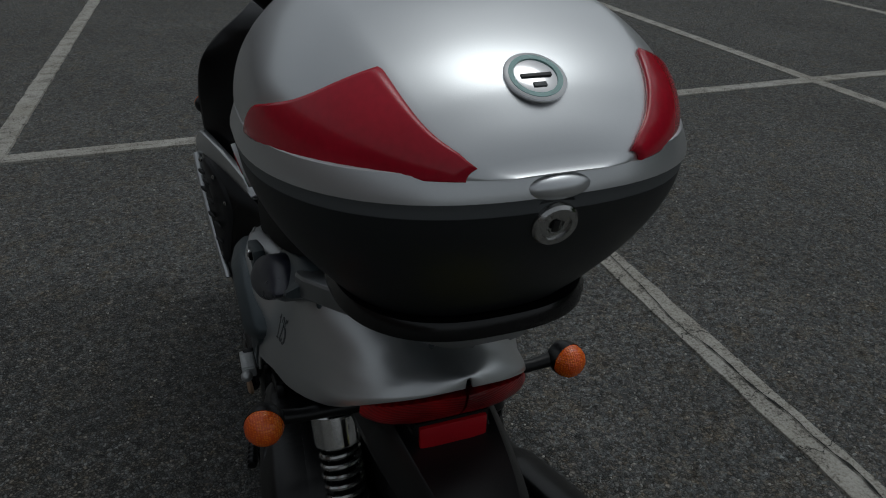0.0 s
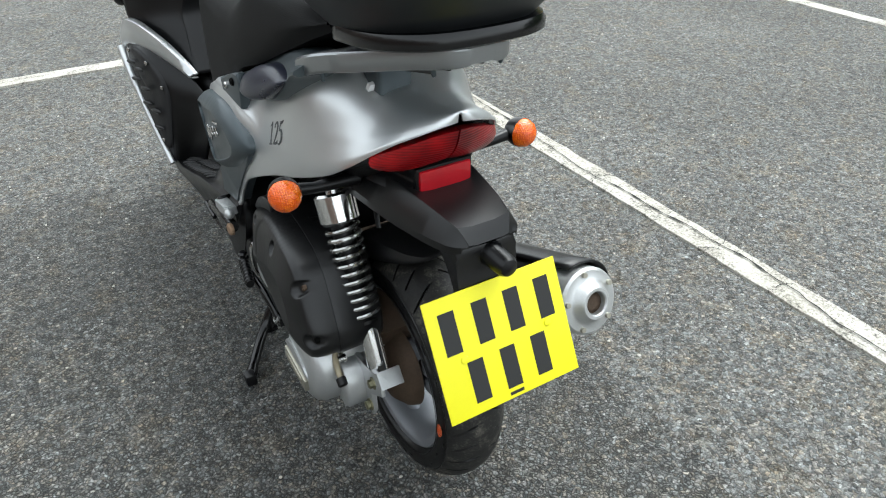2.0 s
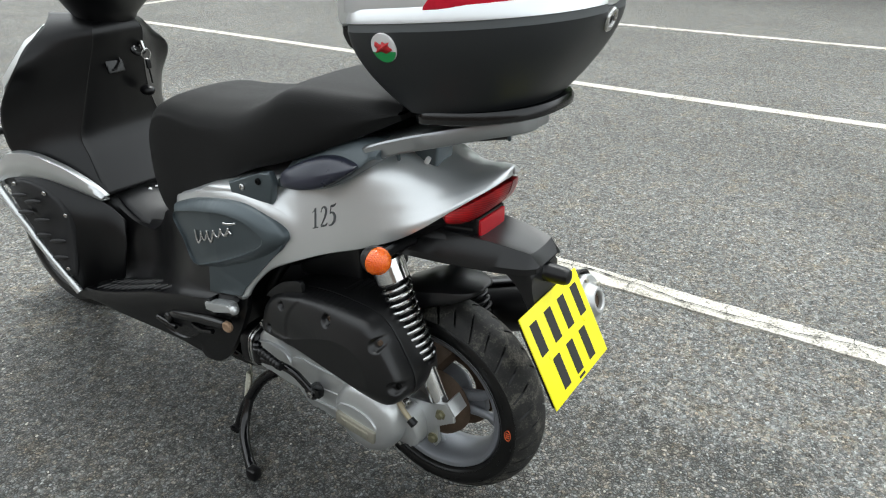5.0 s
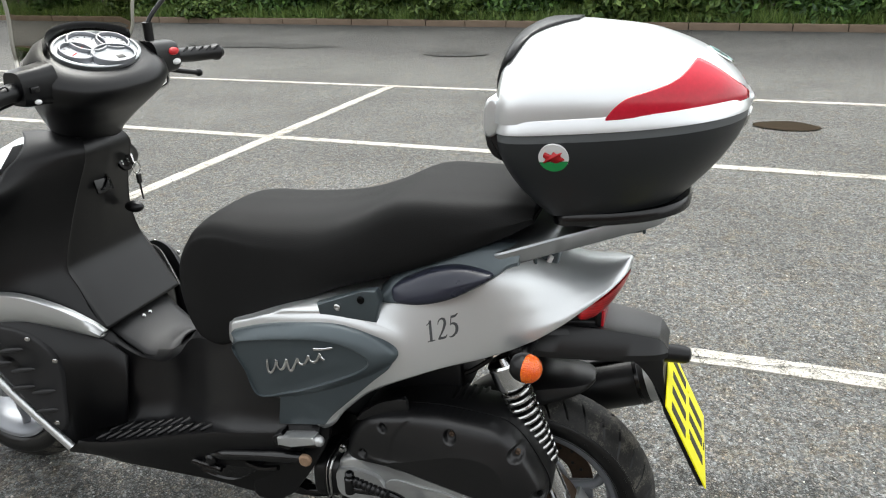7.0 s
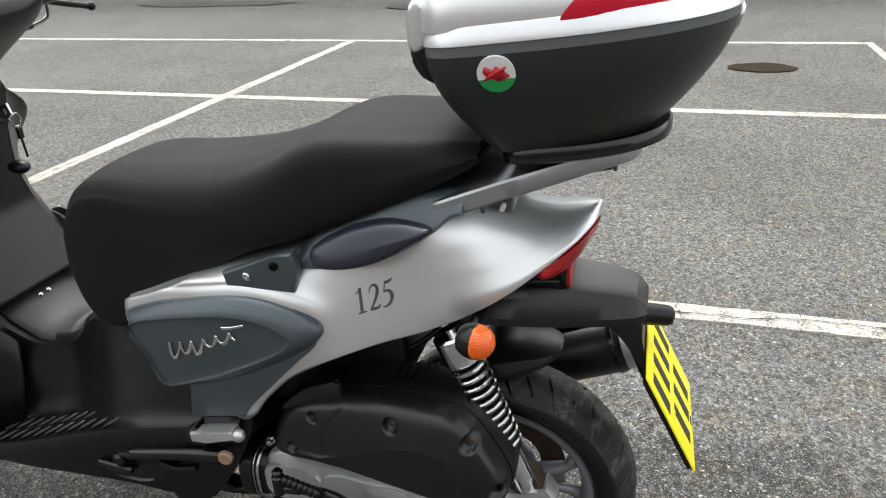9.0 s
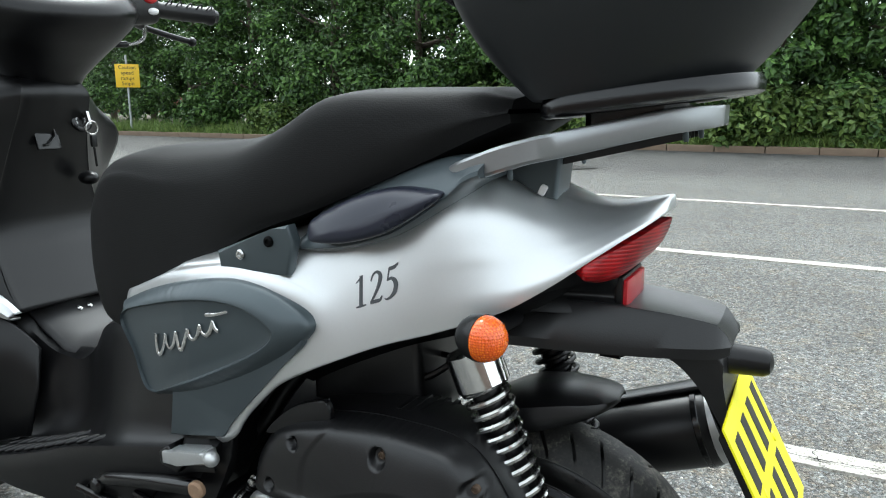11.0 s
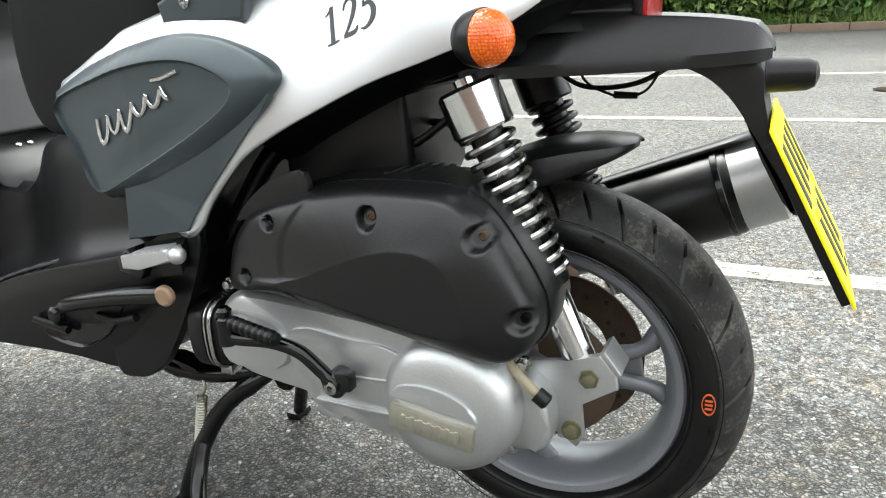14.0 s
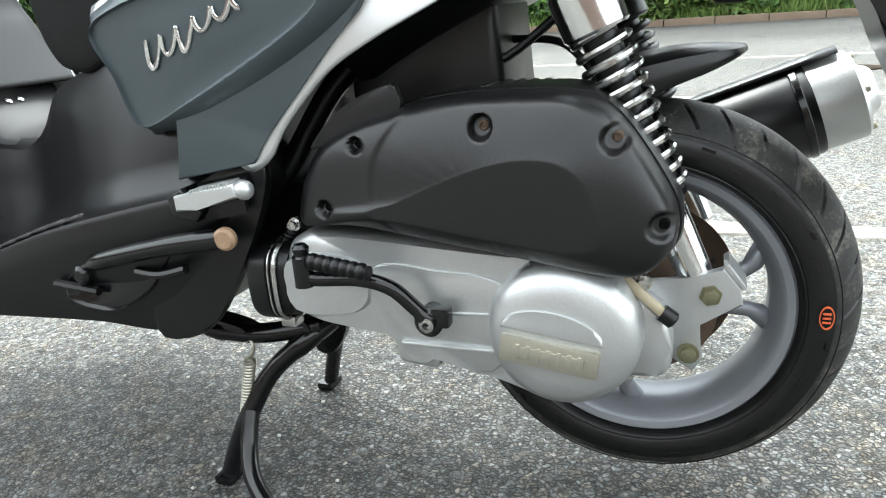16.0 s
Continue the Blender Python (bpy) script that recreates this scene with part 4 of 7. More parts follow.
for side in (-1, 1):
    rows = []
    for y in np.linspace(-0.097, -0.288, 48):
        top = ip(y, [(-0.29, 0.60), (-0.278, 0.503), (-0.212, 0.503), (-0.207, 0.56), (-0.20, 0.64), (-0.19, 0.72), (-0.175, 0.785), (-0.15, 0.84), (-0.122, 0.884), (-0.108, 0.93), (-0.097, 0.985)])
        rows.append((y, side * 0.9975, side * min(top, 0.995)))
    part("red_reflector", lid_patch(rows, 0.0015), BOXLENS, top_box, "red plastic reflector", thick=0.003)
part("hinge_cover", prism(cr([(0.088, 1.112), (0.070, 1.116), (0.066, 1.07), (0.088, 1.06)], 4, True), -0.165, 0.165, 0.006), LIDPAINT, top_box, "silver hinge cover", bevel=0.0)
part("hinge", prism(cr([(0.090, 1.060), (0.066, 1.068), (0.060, 1.022), (0.078, 1.032)], 4, True), -0.16, 0.16, 0.005), BLACK, top_box, "black hinge")
rows = [(y, -0.62, 0.62) for y in np.linspace(0.0805, 0.055, 6)] + [(y, -ip(y, [(-0.03, 0.12), (0.05, 0.60)]), ip(y, [(-0.03, 0.12), (0.05, 0.60)])) for y in np.linspace(0.05, -0.03, 9)]
part("lid_cap", lid_patch(rows, 0.002), BLACK, top_box, "black plastic lid cap", thick=0.004)
part("base_plate", loft([[(x * 0.645 * f, -0.085 + (y - BOX_C) * 0.585 * f, z - 0.13 * (y - BOX_C) * 0.585 * f) for x, y in RING] for f, z in ((0.5, 0.888), (0.5, 0.912), (0.95, 0.913), (0.995, 0.916), (1.0, 0.926), (0.97, 0.934))]), GLOSSBLACK, top_box, "black base plate")
lp = lid_at(-0.246, 0.0)
ln = Vector((0, -0.50, 0.866))
part("badge", lathe([(0.0, 0.024), (0.0015, 0.024), (0.0025, 0.0225), (0.0025, 0.0)], lp - ln * 0.001, lp + ln, 40), CHROME, top_box, "round metal badge")
part("badge_ring", lathe([(0.0015, 0.0205), (0.0030, 0.0205), (0.0030, 0.0165), (0.0015, 0.0165), (0.0015, 0.0205)], lp - ln * 0.001, lp + ln, 40, False), surf("badge_green", (0.25, 0.42, 0.40), 0.4, 0, 0.3, 80.0, 500.0, 0), top_box, "green printed wreath ring")
badge_m = Matrix.Translation(lp + ln * 0.0022) @ ln.to_track_quat("Z", "Y").to_matrix().to_4x4()
part("badge_bar", moved(box(-0.012, 0.012, -0.0016, 0.0016, -0.001, 0.0007, 0.0002), badge_m), INK, top_box, "dark printed bar")
part("badge_mark", moved(box(-0.005, 0.005, -0.011, -0.007, -0.001, 0.0007, 0.0002), badge_m), DARKGREY_INK, top_box, "grey printed mark")
part("catch", ellipsoid((0.0, -0.294, 1.108), (0.026, 0.010, 0.010)), LIDPAINT, top_box, "silver catch bump")
lk = Vector((0.0, -0.284, 1.081))
ld = Vector((0, -0.86, -0.22)).normalized()
part("lock_boss", lathe([(0, 0.034), (0.010, 0.027), (0.014, 0.023), (0.014, 0.0)], lk - ld * 0.006, lk + ld, 32), BOXGREY, top_box, "charcoal lock boss")
part("lock", lathe([(0.0, 0.0185), (0.005, 0.0185), (0.0075, 0.0165), (0.0075, 0.012), (0.0055, 0.0115), (0.0055, 0.007), (0.0035, 0.0065), (0.0035, 0)], lk + ld * 0.008, lk + ld * 2, 32), STEEL, top_box, "steel key lock")
part("keyhole", moved(box(-0.0025, 0.0025, -0.005, 0.005, 0, 0.002, 0.0004), Matrix.Translation(lk + ld * 0.0125) @ ld.to_track_quat("Z", "Y").to_matrix().to_4x4()), INK, top_box)
# round flag sticker on the shell's side


def disc_part(z0, z1, r, lo, hi, n=28):
    pts = [(r * math.sin(a), r * math.cos(a)) for a in np.linspace(lo, hi, n)]
    bm = bmesh.new()
    f = bm.faces.new([bm.verts.new((x, y, z0)) for x, y in pts])
    e = bmesh.ops.extrude_face_region(bm, geom=[f])
    for v in e["geom"]:
        if isinstance(v, bmesh.types.BMVert):
            v.co.z = z1
    return bm


sm = Matrix.Translation((-0.1970, -0.026, 1.041)) @ Matrix(((0, 0, -1, 0), (1, 0, 0, 0), (0, -1, 0, 0), (0, 0, 0, 1))) @ pose(0, 0, 0, 0, 0, 5) @ pose(0, 0, 0, -16, 0, 0)
part("sticker", moved(disc_part(-0.003, 0.0012, 0.0225, -math.pi, math.pi * 0.93), sm), WHITE, top_box, "round white flag sticker")
part("sticker_base", moved(disc_part(0.0, 0.0018, 0.0222, math.radians(-75), math.radians(75)), sm), GREEN, top_box, "green lower half")
blob = cr([(-0.014, 0.001), (-0.009, -0.004), (-0.012, -0.009), (-0.005, -0.007), (-0.001, -0.010), (0.003, -0.006), (0.010, -0.010), (0.013, -0.004), (0.010, 0.000), (0.014, 0.005), (0.004, 0.003), (-0.002, 0.006), (-0.008, 0.004)], 3, True)
bm = bmesh.new()
f = bm.faces.new([bm.verts.new((1.15 * x, 1.2 * y + 0.001, 0.0022)) for x, y in blob])
part("sticker_figure", moved(bm, sm), REDVINYL, top_box, "red printed figure", thick=0.0006)

# ---- scooter: rear ----
# fender that carries the plate
rings = []
for y in np.concatenate([np.linspace(0.08, -0.19, 18), (-0.202, -0.211, -0.219)]):
    w = ip(y, [(-0.219, 0.046), (-0.203, 0.059), (-0.12, 0.078), (-0.05, 0.088), (0.08, 0.10)])
    t, b = ip(y, [(-0.220, 0.656), (-0.203, 0.680), (-0.12, 0.691), (-0.06, 0.694), (0.08, 0.692)]), ip(y, [(-0.219, 0.648), (-0.21, 0.645), (0.08, 0.635)])
    half = [(0.94, b + 0.006), (1.0, b), (1.0, b + 0.012), (0.76, t - 0.003), (0.72, t), (0.66, t - 0.001), (0.3, t - 0.005)]
    rings.append([(-w * f, y, min(z, t)) for f, z in half] + [(w * f, y, min(z, t)) for f, z in half[::-1]])
part("rear_fender", loft(rings), MATBLACK, scooter, "matt black rear fender", sharp=28)
rings = []
for y in np.linspace(-0.092, 0.09, 22):
    zt, wt = ip(y, TAIL_E) + 0.006, max(ip(y, TAIL_W) - 0.010, 0.03)
    zb = min(0.690, zt - 0.012)
    wb = ip(y, [(-0.095, 0.052), (-0.05, 0.064), (0.0, 0.080), (0.09, 0.096)])
    half = cr([(wt, zt), (0.6 * wt + 0.4 * wb - 0.010, 0.55 * zt + 0.45 * zb), (wb - 0.012, zb + 0.010), (wb, zb + 0.001), (wb + 0.008, zb - 0.010)], 4)
    rings.append([(-x, y, z) for x, z in half] + [(x, y, z) for x, z in half[::-1]])
part("lamp_pedestal", loft(rings), MATBLACK, scooter, sharp=70)
part("plate_arm", prism(cr([(-0.105, 0.650), (-0.16, 0.653), (-0.208, 0.652), (-0.215, 0.612), (-0.229, 0.56), (-0.254, 0.505), (-0.246, 0.50), (-0.216, 0.553), (-0.196, 0.596), (-0.168, 0.627), (-0.135, 0.643)], 4, True), -0.05, 0.05, 0.008), MATBLACK, scooter, "black plate arm", sharp=50)
part("plate_lamp", lathe([(0, 0.019), (0.006, 0.021), (0.010, 0.018), (0.045, 0.0165), (0.052, 0.013), (0.055, 0.006), (0.056, 0)], (0.008, -0.206, 0.627), (0.008, -0.4, 0.631), 24), BLACK, scooter, "black plate lamp")
plate = part("number_plate", moved(box(-0.1145, 0.1145, -0.09, 0.09, -0.0015, 0.0015, 0.0012), Matrix.Translation((0.0, -0.264, 0.511)) @ Euler((radians(62.6), 0, radians(0.8))).to_matrix().to_4x4()), YELLOW, scooter, "yellow rear plate")
part("plate_backing", moved(box(-0.110, 0.110, -0.086, 0.080, -0.010, -0.0015, 0.002), Matrix.Translation((0.0, -0.264, 0.511)) @ Euler((radians(62.6), 0, radians(0.8))).to_matrix().to_4x4()), BLACK, scooter, "black plate backing")
PM = Matrix.Translation((0.0, -0.264, 0.511)) @ Euler((radians(62.6), 0, radians(0.8))).to_matrix().to_4x4()
for x, y in [(-0.082, 0.037), (-0.027, 0.037), (0.027, 0.037), (0.082, 0.037), (-0.055, -0.043), (0.0, -0.043), (0.055, -0.043)]:
    part("plate_bar", moved(box(x - 0.013, x + 0.013, y - 0.031, y + 0.031, 0.0012, 0.0021, 0.0), PM), INK, plate, "plain black bar")
part("plate_bar", moved(box(-0.012, 0.012, -0.0845, -0.080, 0.0012, 0.0021, 0.0), PM), INK, plate)
for x, y in ((-0.07, -0.006), (0.078, -0.002)):
    part("plate_screw", moved(lathe([(0, 0.007), (0.002, 0.006), (0.003, 0.003), (0.003, 0)], (x, y, 0.0012), (x, y, 1), 14), PM), YELLOW, plate)

# tail lamp: a lobe on each side
LAMP_TOP = cr([(0.102, -0.062, 0.744), (0.099, -0.067, 0.751), (0.086, -0.092, 0.763), (0.060, -0.114, 0.777), (0.028, -0.129, 0.788), (0.0015, -0.136, 0.792)], 6)
LAMP_LOW = cr([(0.102, -0.062, 0.737), (0.098, -0.065, 0.729), (0.078, -0.079, 0.725), (0.050, -0.091, 0.727), (0.022, -0.097, 0.731), (0.0015, -0.099, 0.734)], 6)
for side in (-1, 1):
    rings = []
    for i, (a, c) in enumerate(zip(LAMP_TOP, LAMP_LOW)):
        s = i / (len(LAMP_TOP) - 1)
        out = Vector((0.75 - 0.75 * s, -0.75, -0.35)).normalized() * (0.012 * math.sin(math.pi * min(0.5, 0.12 + s * 1.4)))
        mid = [Vector(a) + (Vector(c) - Vector(a)) * k + out * math.sin(math.pi * (0.1 + 0.8 * k)) ** 0.8 for k in np.linspace(0, 1, 12)]
        back = [Vector(c) + Vector((-0.004 if a[0] > 0.01 else 0, 0.010, 0.006)), Vector(a) + Vector((-0.004 if a[0] > 0.01 else 0, 0.012, -0.002))]
        rings.append([(side * p.x, p.y, p.z) for p in mid + back])
    part("tail_lamp", loft(rings), RED, scooter, "red tail lamp lens", sharp=60)
part("rear_reflector", box(-0.043, 0.043, -0.103, -0.092, 0.686, 0.719, 0.003), REDBRIGHT, scooter, "red rear reflector")
part("reflector_frame", box(-0.047, 0.047, -0.098, -0.088, 0.681, 0.723, 0.003), BLACK, scooter)

part("wire", tube(cr([(0.007, -0.018, 0.64), (0.007, -0.030, 0.621), (0.007, -0.055, 0.609), (0.007, -0.070, 0.606), (0.007, -0.083, 0.607), (0.007, -0.098, 0.616), (0.007, -0.112, 0.64)], 5), 0.0016, 7), BLACK, scooter, "thin black wire")
part("wire_connector", tube([(0.007, -0.060, 0.608), (0.007, -0.086, 0.607)], [0.0042, 0.0036], 8), BLACK, scooter)

for side, c, f in ((-1, Vector((-0.213, 0.0, 0.683)), -1), (1, Vector((0.213, 0.0, 0.683)), -1), (-1, Vector((-0.205, 1.35, 0.685)), 1), (1, Vector((0.249, 1.35, 0.685)), 1)):
    ax = Vector((side * 0.25, f * 0.95, 0.02)).normalized()
    ind = part("indicator", lathe([(0, 0.006), (0.004, 0.018), (0.012, 0.023), (0.024, 0.0255), (0.028, 0.0255), (0.028, 0)], c - ax * 0.030, c + ax, 28), BLACK, scooter, "black indicator body")
    part("lens", lathe([(0.026, 0.0248), (0.034, 0.0245), (0.043, 0.021), (0.049, 0.015), (0.0525, 0.008), (0.0535, 0)], c - ax * 0.030, c + ax, 28), AMBER, ind, "amber ribbed lens")
    part("stalk", tube([c + Vector((-side * 0.010, -f * 0.012, 0.0)), c + Vector((-side * 0.05, -f * 0.016, -0.008)), c + Vector((-side * 0.125, -f * 0.02, -0.012))], [0.011, 0.009, 0.012], 14), BLACK, ind)

# ---- scooter: wheels ----
def tyre_bm(r, half, bead, grooves, per=24):
    """The rings are swept along the curved slits, so that each slit has straight sides."""
    prof = [(-half * 0.62, bead), (-half * 0.88, bead + 0.008), (-half, bead + 0.20 * (r - bead)), (-half, bead + 0.38 * (r - bead)), (-half * 0.975, bead + 0.52 * (r - bead))]
    top = [(half * u, r - (r - bead) * 0.43 * abs(u / 0.93) ** 2.3) for u in np.linspace(-0.93, 0.93, 41)]
    prof = prof + top + [(-x, q) for x, q in prof[::-1]]
    rings = []
    for i in range(grooves * per):
        ring = []
        for j, (x, q) in enumerate(prof):
            u = max(-0.93, min(0.93, x / half))
            a = 2 * math.pi / grooves * (i / per - 0.25 * max(-1, min(1, u / 0.16)) + 0.95 * abs(u) ** 1.5)
            d = 0.0
            if 5 <= j < 46 and i % per in (1, 2):
                lo, hi = (0.16, 0.90) if (i // per) % 2 else (0.30, 0.80)
                d = 0.006 * max(0.0, min(1.0, (hi - abs(u)) * 14, (abs(u) - lo) * 9))
            ring.append((x, (q - d) * math.cos(a), (q - d) * math.sin(a)))
        rings.append(ring)
    rings.append(rings[0])
    return loft(rings, True, False)


def wheel(at, r, half, turn, grooves):
    m = Matrix.Translation(at) @ Euler((radians(turn), 0, 0)).to_matrix().to_4x4()
    bead = 0.161
    ob = part("wheel", moved(lathe([(-0.050, 0.155), (-0.052, 0.163), (-0.048, 0.166), (-0.044, 0.163), (-0.034, 0.160), (-0.02, 0.150), (0.02, 0.150), (0.034, 0.160), (0.044, 0.163), (0.048, 0.166), (0.052, 0.163), (0.050, 0.155), (0.047, 0.150), (0.02, 0.139), (-0.02, 0.139), (-0.047, 0.150), (-0.050, 0.155)], (0, 0, 0), (1, 0, 0), 96, False), m), RIMGREY, scooter, "grey painted alloy rim")
    bm = tyre_bm(r, half, bead, grooves)
    bmesh.ops.remove_doubles(bm, verts=bm.verts, dist=1e-5)
    ty = part("tyre", moved(bm, m), TYRE, ob, "black rubber tyre", sharp=60)
    ty.data.materials.append(TREAD)
    ty.data.materials.append(TYRE)
    for p in ty.data.polygons:
        v = m.inverted() @ p.center
        if math.hypot(v.y, v.z) > bead + 0.56 * (r - bead):
            p.material_index = 1
            if math.hypot(v.y, v.z) < r - (r - bead) * 0.43 * (abs(v.x) / half / 0.93) ** 2.3 - 0.0024:
                p.material_index = 2
    hub = part("hub", moved(lathe([(-0.055, 0.018), (-0.055, 0.03), (-0.045, 0.036), (-0.03, 0.045), (0.03, 0.05), (0.045, 0.036), (0.05, 0.02)], (0, 0, 0), (1, 0, 0), 32), m), RIMGREY, ob)
    for k in range(3):
        a0 = 2 * math.pi * k / 3
        for s in (-1, 1):
            pts = cr([(-0.012, 0.036 * math.cos(a0 + s * 0.25), 0.036 * math.sin(a0 + s * 0.25)), (-0.020, 0.085 * math.cos(a0 + s * 0.20), 0.085 * math.sin(a0 + s * 0.20)), (-0.016, 0.122 * math.cos(a0 + s * 0.22), 0.122 * math.sin(a0 + s * 0.22)), (-0.008, 0.146 * math.cos(a0 + s * 0.34), 0.146 * math.sin(a0 + s * 0.34))], 5)
            part("spoke", moved(tube(pts, [0.011] * 6 + [0.0095] * 5 + [0.0115] * 5, 10), m), RIMGREY, ob)
        web = [(0.03 * math.cos(a0 - 0.5), 0.03 * math.sin(a0 - 0.5)), (0.11 * math.cos(a0 - 0.2), 0.11 * math.sin(a0 - 0.2)), (0.11 * math.cos(a0 + 0.2), 0.11 * math.sin(a0 + 0.2)), (0.03 * math.cos(a0 + 0.5), 0.03 * math.sin(a0 + 0.5))]
        part("spoke_web", moved(prism(web, -0.012, 0.004, 0.002), m), RIMGREY, ob)
    return ob, m


rear_wheel, RW = wheel((0.0, 0.005, 0.2745), 0.2335, 0.061, 52, 34)
front_wheel, FW = wheel((0.022, 1.50, 0.252), 0.25, 0.058, 10, 34)
# oval mark on the sidewall
part("sidewall_mark", moved(lathe([(0, 0.0135), (0.0012, 0.0135), (0.0012, 0.0115), (0, 0.0115)], (0, 0, 0), (0, 0, 1), 24, False), Matrix.Translation((-0.0655, -0.186, 0.282)) @ Euler((0, radians(-90), 0)).to_matrix().to_4x4() @ Matrix.Diagonal((1.0, 0.55, 1, 1))), surf("orange_print", (0.55, 0.10, 0.03), 0.6), rear_wheel, "orange moulded mark")
for k in range(3):
    part("sidewall_mark", box(-0.0668, -0.065, -0.190 + 0.0, -0.182, 0.2755 + 0.005 * k, 0.2775 + 0.005 * k, 0.0), bpy.data.materials["orange_print"], rear_wheel)
# moulded rings and marks on the near sidewall
for q in (0.1725, 0.2065):
    part("sidewall_ring", moved(tube([(-0.0612, q * math.cos(a), q * math.sin(a)) for a in np.linspace(0, 2 * math.pi, 96, endpoint=False)], 0.0009, 6, True, True), RW), TYRE, rear_wheel)
for k in range(26):
    a = 0.241 * k + 0.05 * math.sin(k * 3.7)
    q = 0.192 + 0.006 * math.sin(k * 2.1)
    part("sidewall_mark", moved(moved(box(-0.0009, 0.0009, -0.003 - 0.005 * abs(math.sin(k * 1.3)), 0.003 + 0.005 * abs(math.sin(k * 1.3)), -0.0016, 0.0016, 0.0004), Matrix.Translation((-0.0613, q * math.cos(a), q * math.sin(a))) @ Euler((a + math.pi / 2, 0, 0)).to_matrix().to_4x4()), RW), TYRE, rear_wheel)
# brake disc with drilled holes
part("brake_disc", moved(lathe([(0.028, 0.06), (0.028, 0.105), (0.032, 0.105), (0.032, 0.06), (0.028, 0.06)], (0, 0, 0), (1, 0, 0), 48, False), RW), RUST, rear_wheel, "dusty drilled brake disc")
for k in range(24):
    a = 2 * math.pi * k / 24
    q = 0.075 + 0.009 * (k % 3)
    part("disc_hole", moved(lathe([(0.0268, 0.0035), (0.0278, 0.0035)], (0, q * math.cos(a), q * math.sin(a)), (1, q * math.cos(a), q * math.sin(a)), 10), RW), INK, rear_wheel)
part("brake_drum", lathe([(-0.075, 0.02), (-0.07, 0.055), (-0.05, 0.075), (-0.035, 0.08)], (0, 0.0, 0.27), (1, 0.0, 0.27), 36), RUST, scooter, "brown dusty hub casing")
# hugger
HUG = [(-0.092, 0.560, 0.012, 0.004), (-0.08, 0.5615, 0.038, 0.012), (-0.046, 0.563, 0.058, 0.028), (0.02, 0.556, 0.070, 0.045), (0.093, 0.522, 0.072, 0.05), (0.157, 0.478, 0.072, 0.05), (0.21, 0.42, 0.07, 0.045)]
rings = []
for y in np.concatenate([np.linspace(-0.092, -0.06, 8), np.linspace(-0.05, 0.21, 18)]):
    z, w, d = (ip(y, [(h[0], h[q]) for h in HUG]) for q in (1, 2, 3))
    rings.append([(x * w, y, z - d * f) for x, f in ((-1, 1), (-0.99, 0.6), (-0.93, 0.28), (-0.7, 0.08), (0, 0), (0.7, 0.08), (0.93, 0.28), (0.99, 0.6), (1, 1))])
part("hugger", loft(rings, False), MATBLACK, scooter, "black inner mudguard", thick=0.004)

# ---- shocks ----
def shock(side, spring_mat, x=0.115):
    a, b = Vector((side * x, 0.068, 0.640)), Vector((side * x * 0.95, -0.055, 0.335))
    t = (b - a).normalized()
    ob = part("shock_absorber", lathe([(0.0, 0.012), (0.02, 0.012), (0.22, 0.013), (0.22, 0.017), (0.325, 0.0185), (0.328, 0.0)], a, b, 20), CHROME, scooter, "chrome shock absorber body")
    part("top_cap", lathe([(0.008, 0.0), (0.008, 0.030), (0.012, 0.0335), (0.055, 0.0335), (0.058, 0.031), (0.058, 0.0)], a, b, 32), CHROME if side < 0 else BLACK, ob, "top cap")
    part("spring", helix(a + t * 0.056, a + t * 0.228, 0.0265, 11.5, 0.0042, 8, 16), spring_mat, ob, "coil spring")
    part("spring_core", lathe([(0.05, 0.019), (0.225, 0.018), (0.23, 0.024), (0.236, 0.024)], a, b, 18), BLACK, ob)
    return ob


shock(-1, STEEL)
shock(1, BLACK, 0.105)

# ---- exhaust ----
xa, xb = Vector((0.19, -0.245, 0.487)), Vector((0.17, 0.20, 0.325))
xt = (xb - xa).normalized()
sil = part("silencer", lathe([(0.062, 0.0), (0.062, 0.056), (0.068, 0.060), (0.42, 0.060), (0.46, 0.03), (0.47, 0.0)], xa, xb, 40), BLACK, scooter, "black silencer can")
part("end_cap", lathe([(0.040, 0.017), (-0.004, 0.019), (-0.006, 0.021), (-0.006, 0.026), (-0.003, 0.029), (0.009, 0.036), (0.011, 0.041), (0.011, 0.052), (0.015, 0.0565), (0.066, 0.0575), (0.070, 0.054)], xa, xb, 40), ALLOY, sil, "silver alloy end cap")
part("tail_pipe", lathe([(0.004, 0.0175), (0.004, 0.012), (0.03, 0.011), (0.03, 0.0)], xa, xb, 24), RUST, sil, "sooty tail pipe")
xu = xt.orthogonal().normalized()
xv = xt.cross(xu)
for k in range(5):
    a = 2 * math.pi * k / 5 + 0.4
    c = xa + xt * 0.010 + (xu * math.cos(a) + xv * math.sin(a)) * 0.0475
    part("cap_bolt", lathe([(-0.004, 0.0), (-0.004, 0.0045), (0.004, 0.005)], c, c + xt, 10), BRASS, sil)
part("can_band", lathe([(0.075, 0.0612), (0.076, 0.0622), (0.083, 0.0622), (0.084, 0.0612)], xa, xb, 40), GLOSSBLACK, sil)
part("heat_shield", loft([[xa + xt * d + (Vector((0, 0, 1)) * math.cos(a) + Vector((-1, 0, 0)) * math.sin(a)) * 0.069 for a in np.linspace(-1.5, 0.35, 12)] for d in np.linspace(0.045, 0.36, 8)], False), BLACK, sil, "black heat shield", thick=0.004)

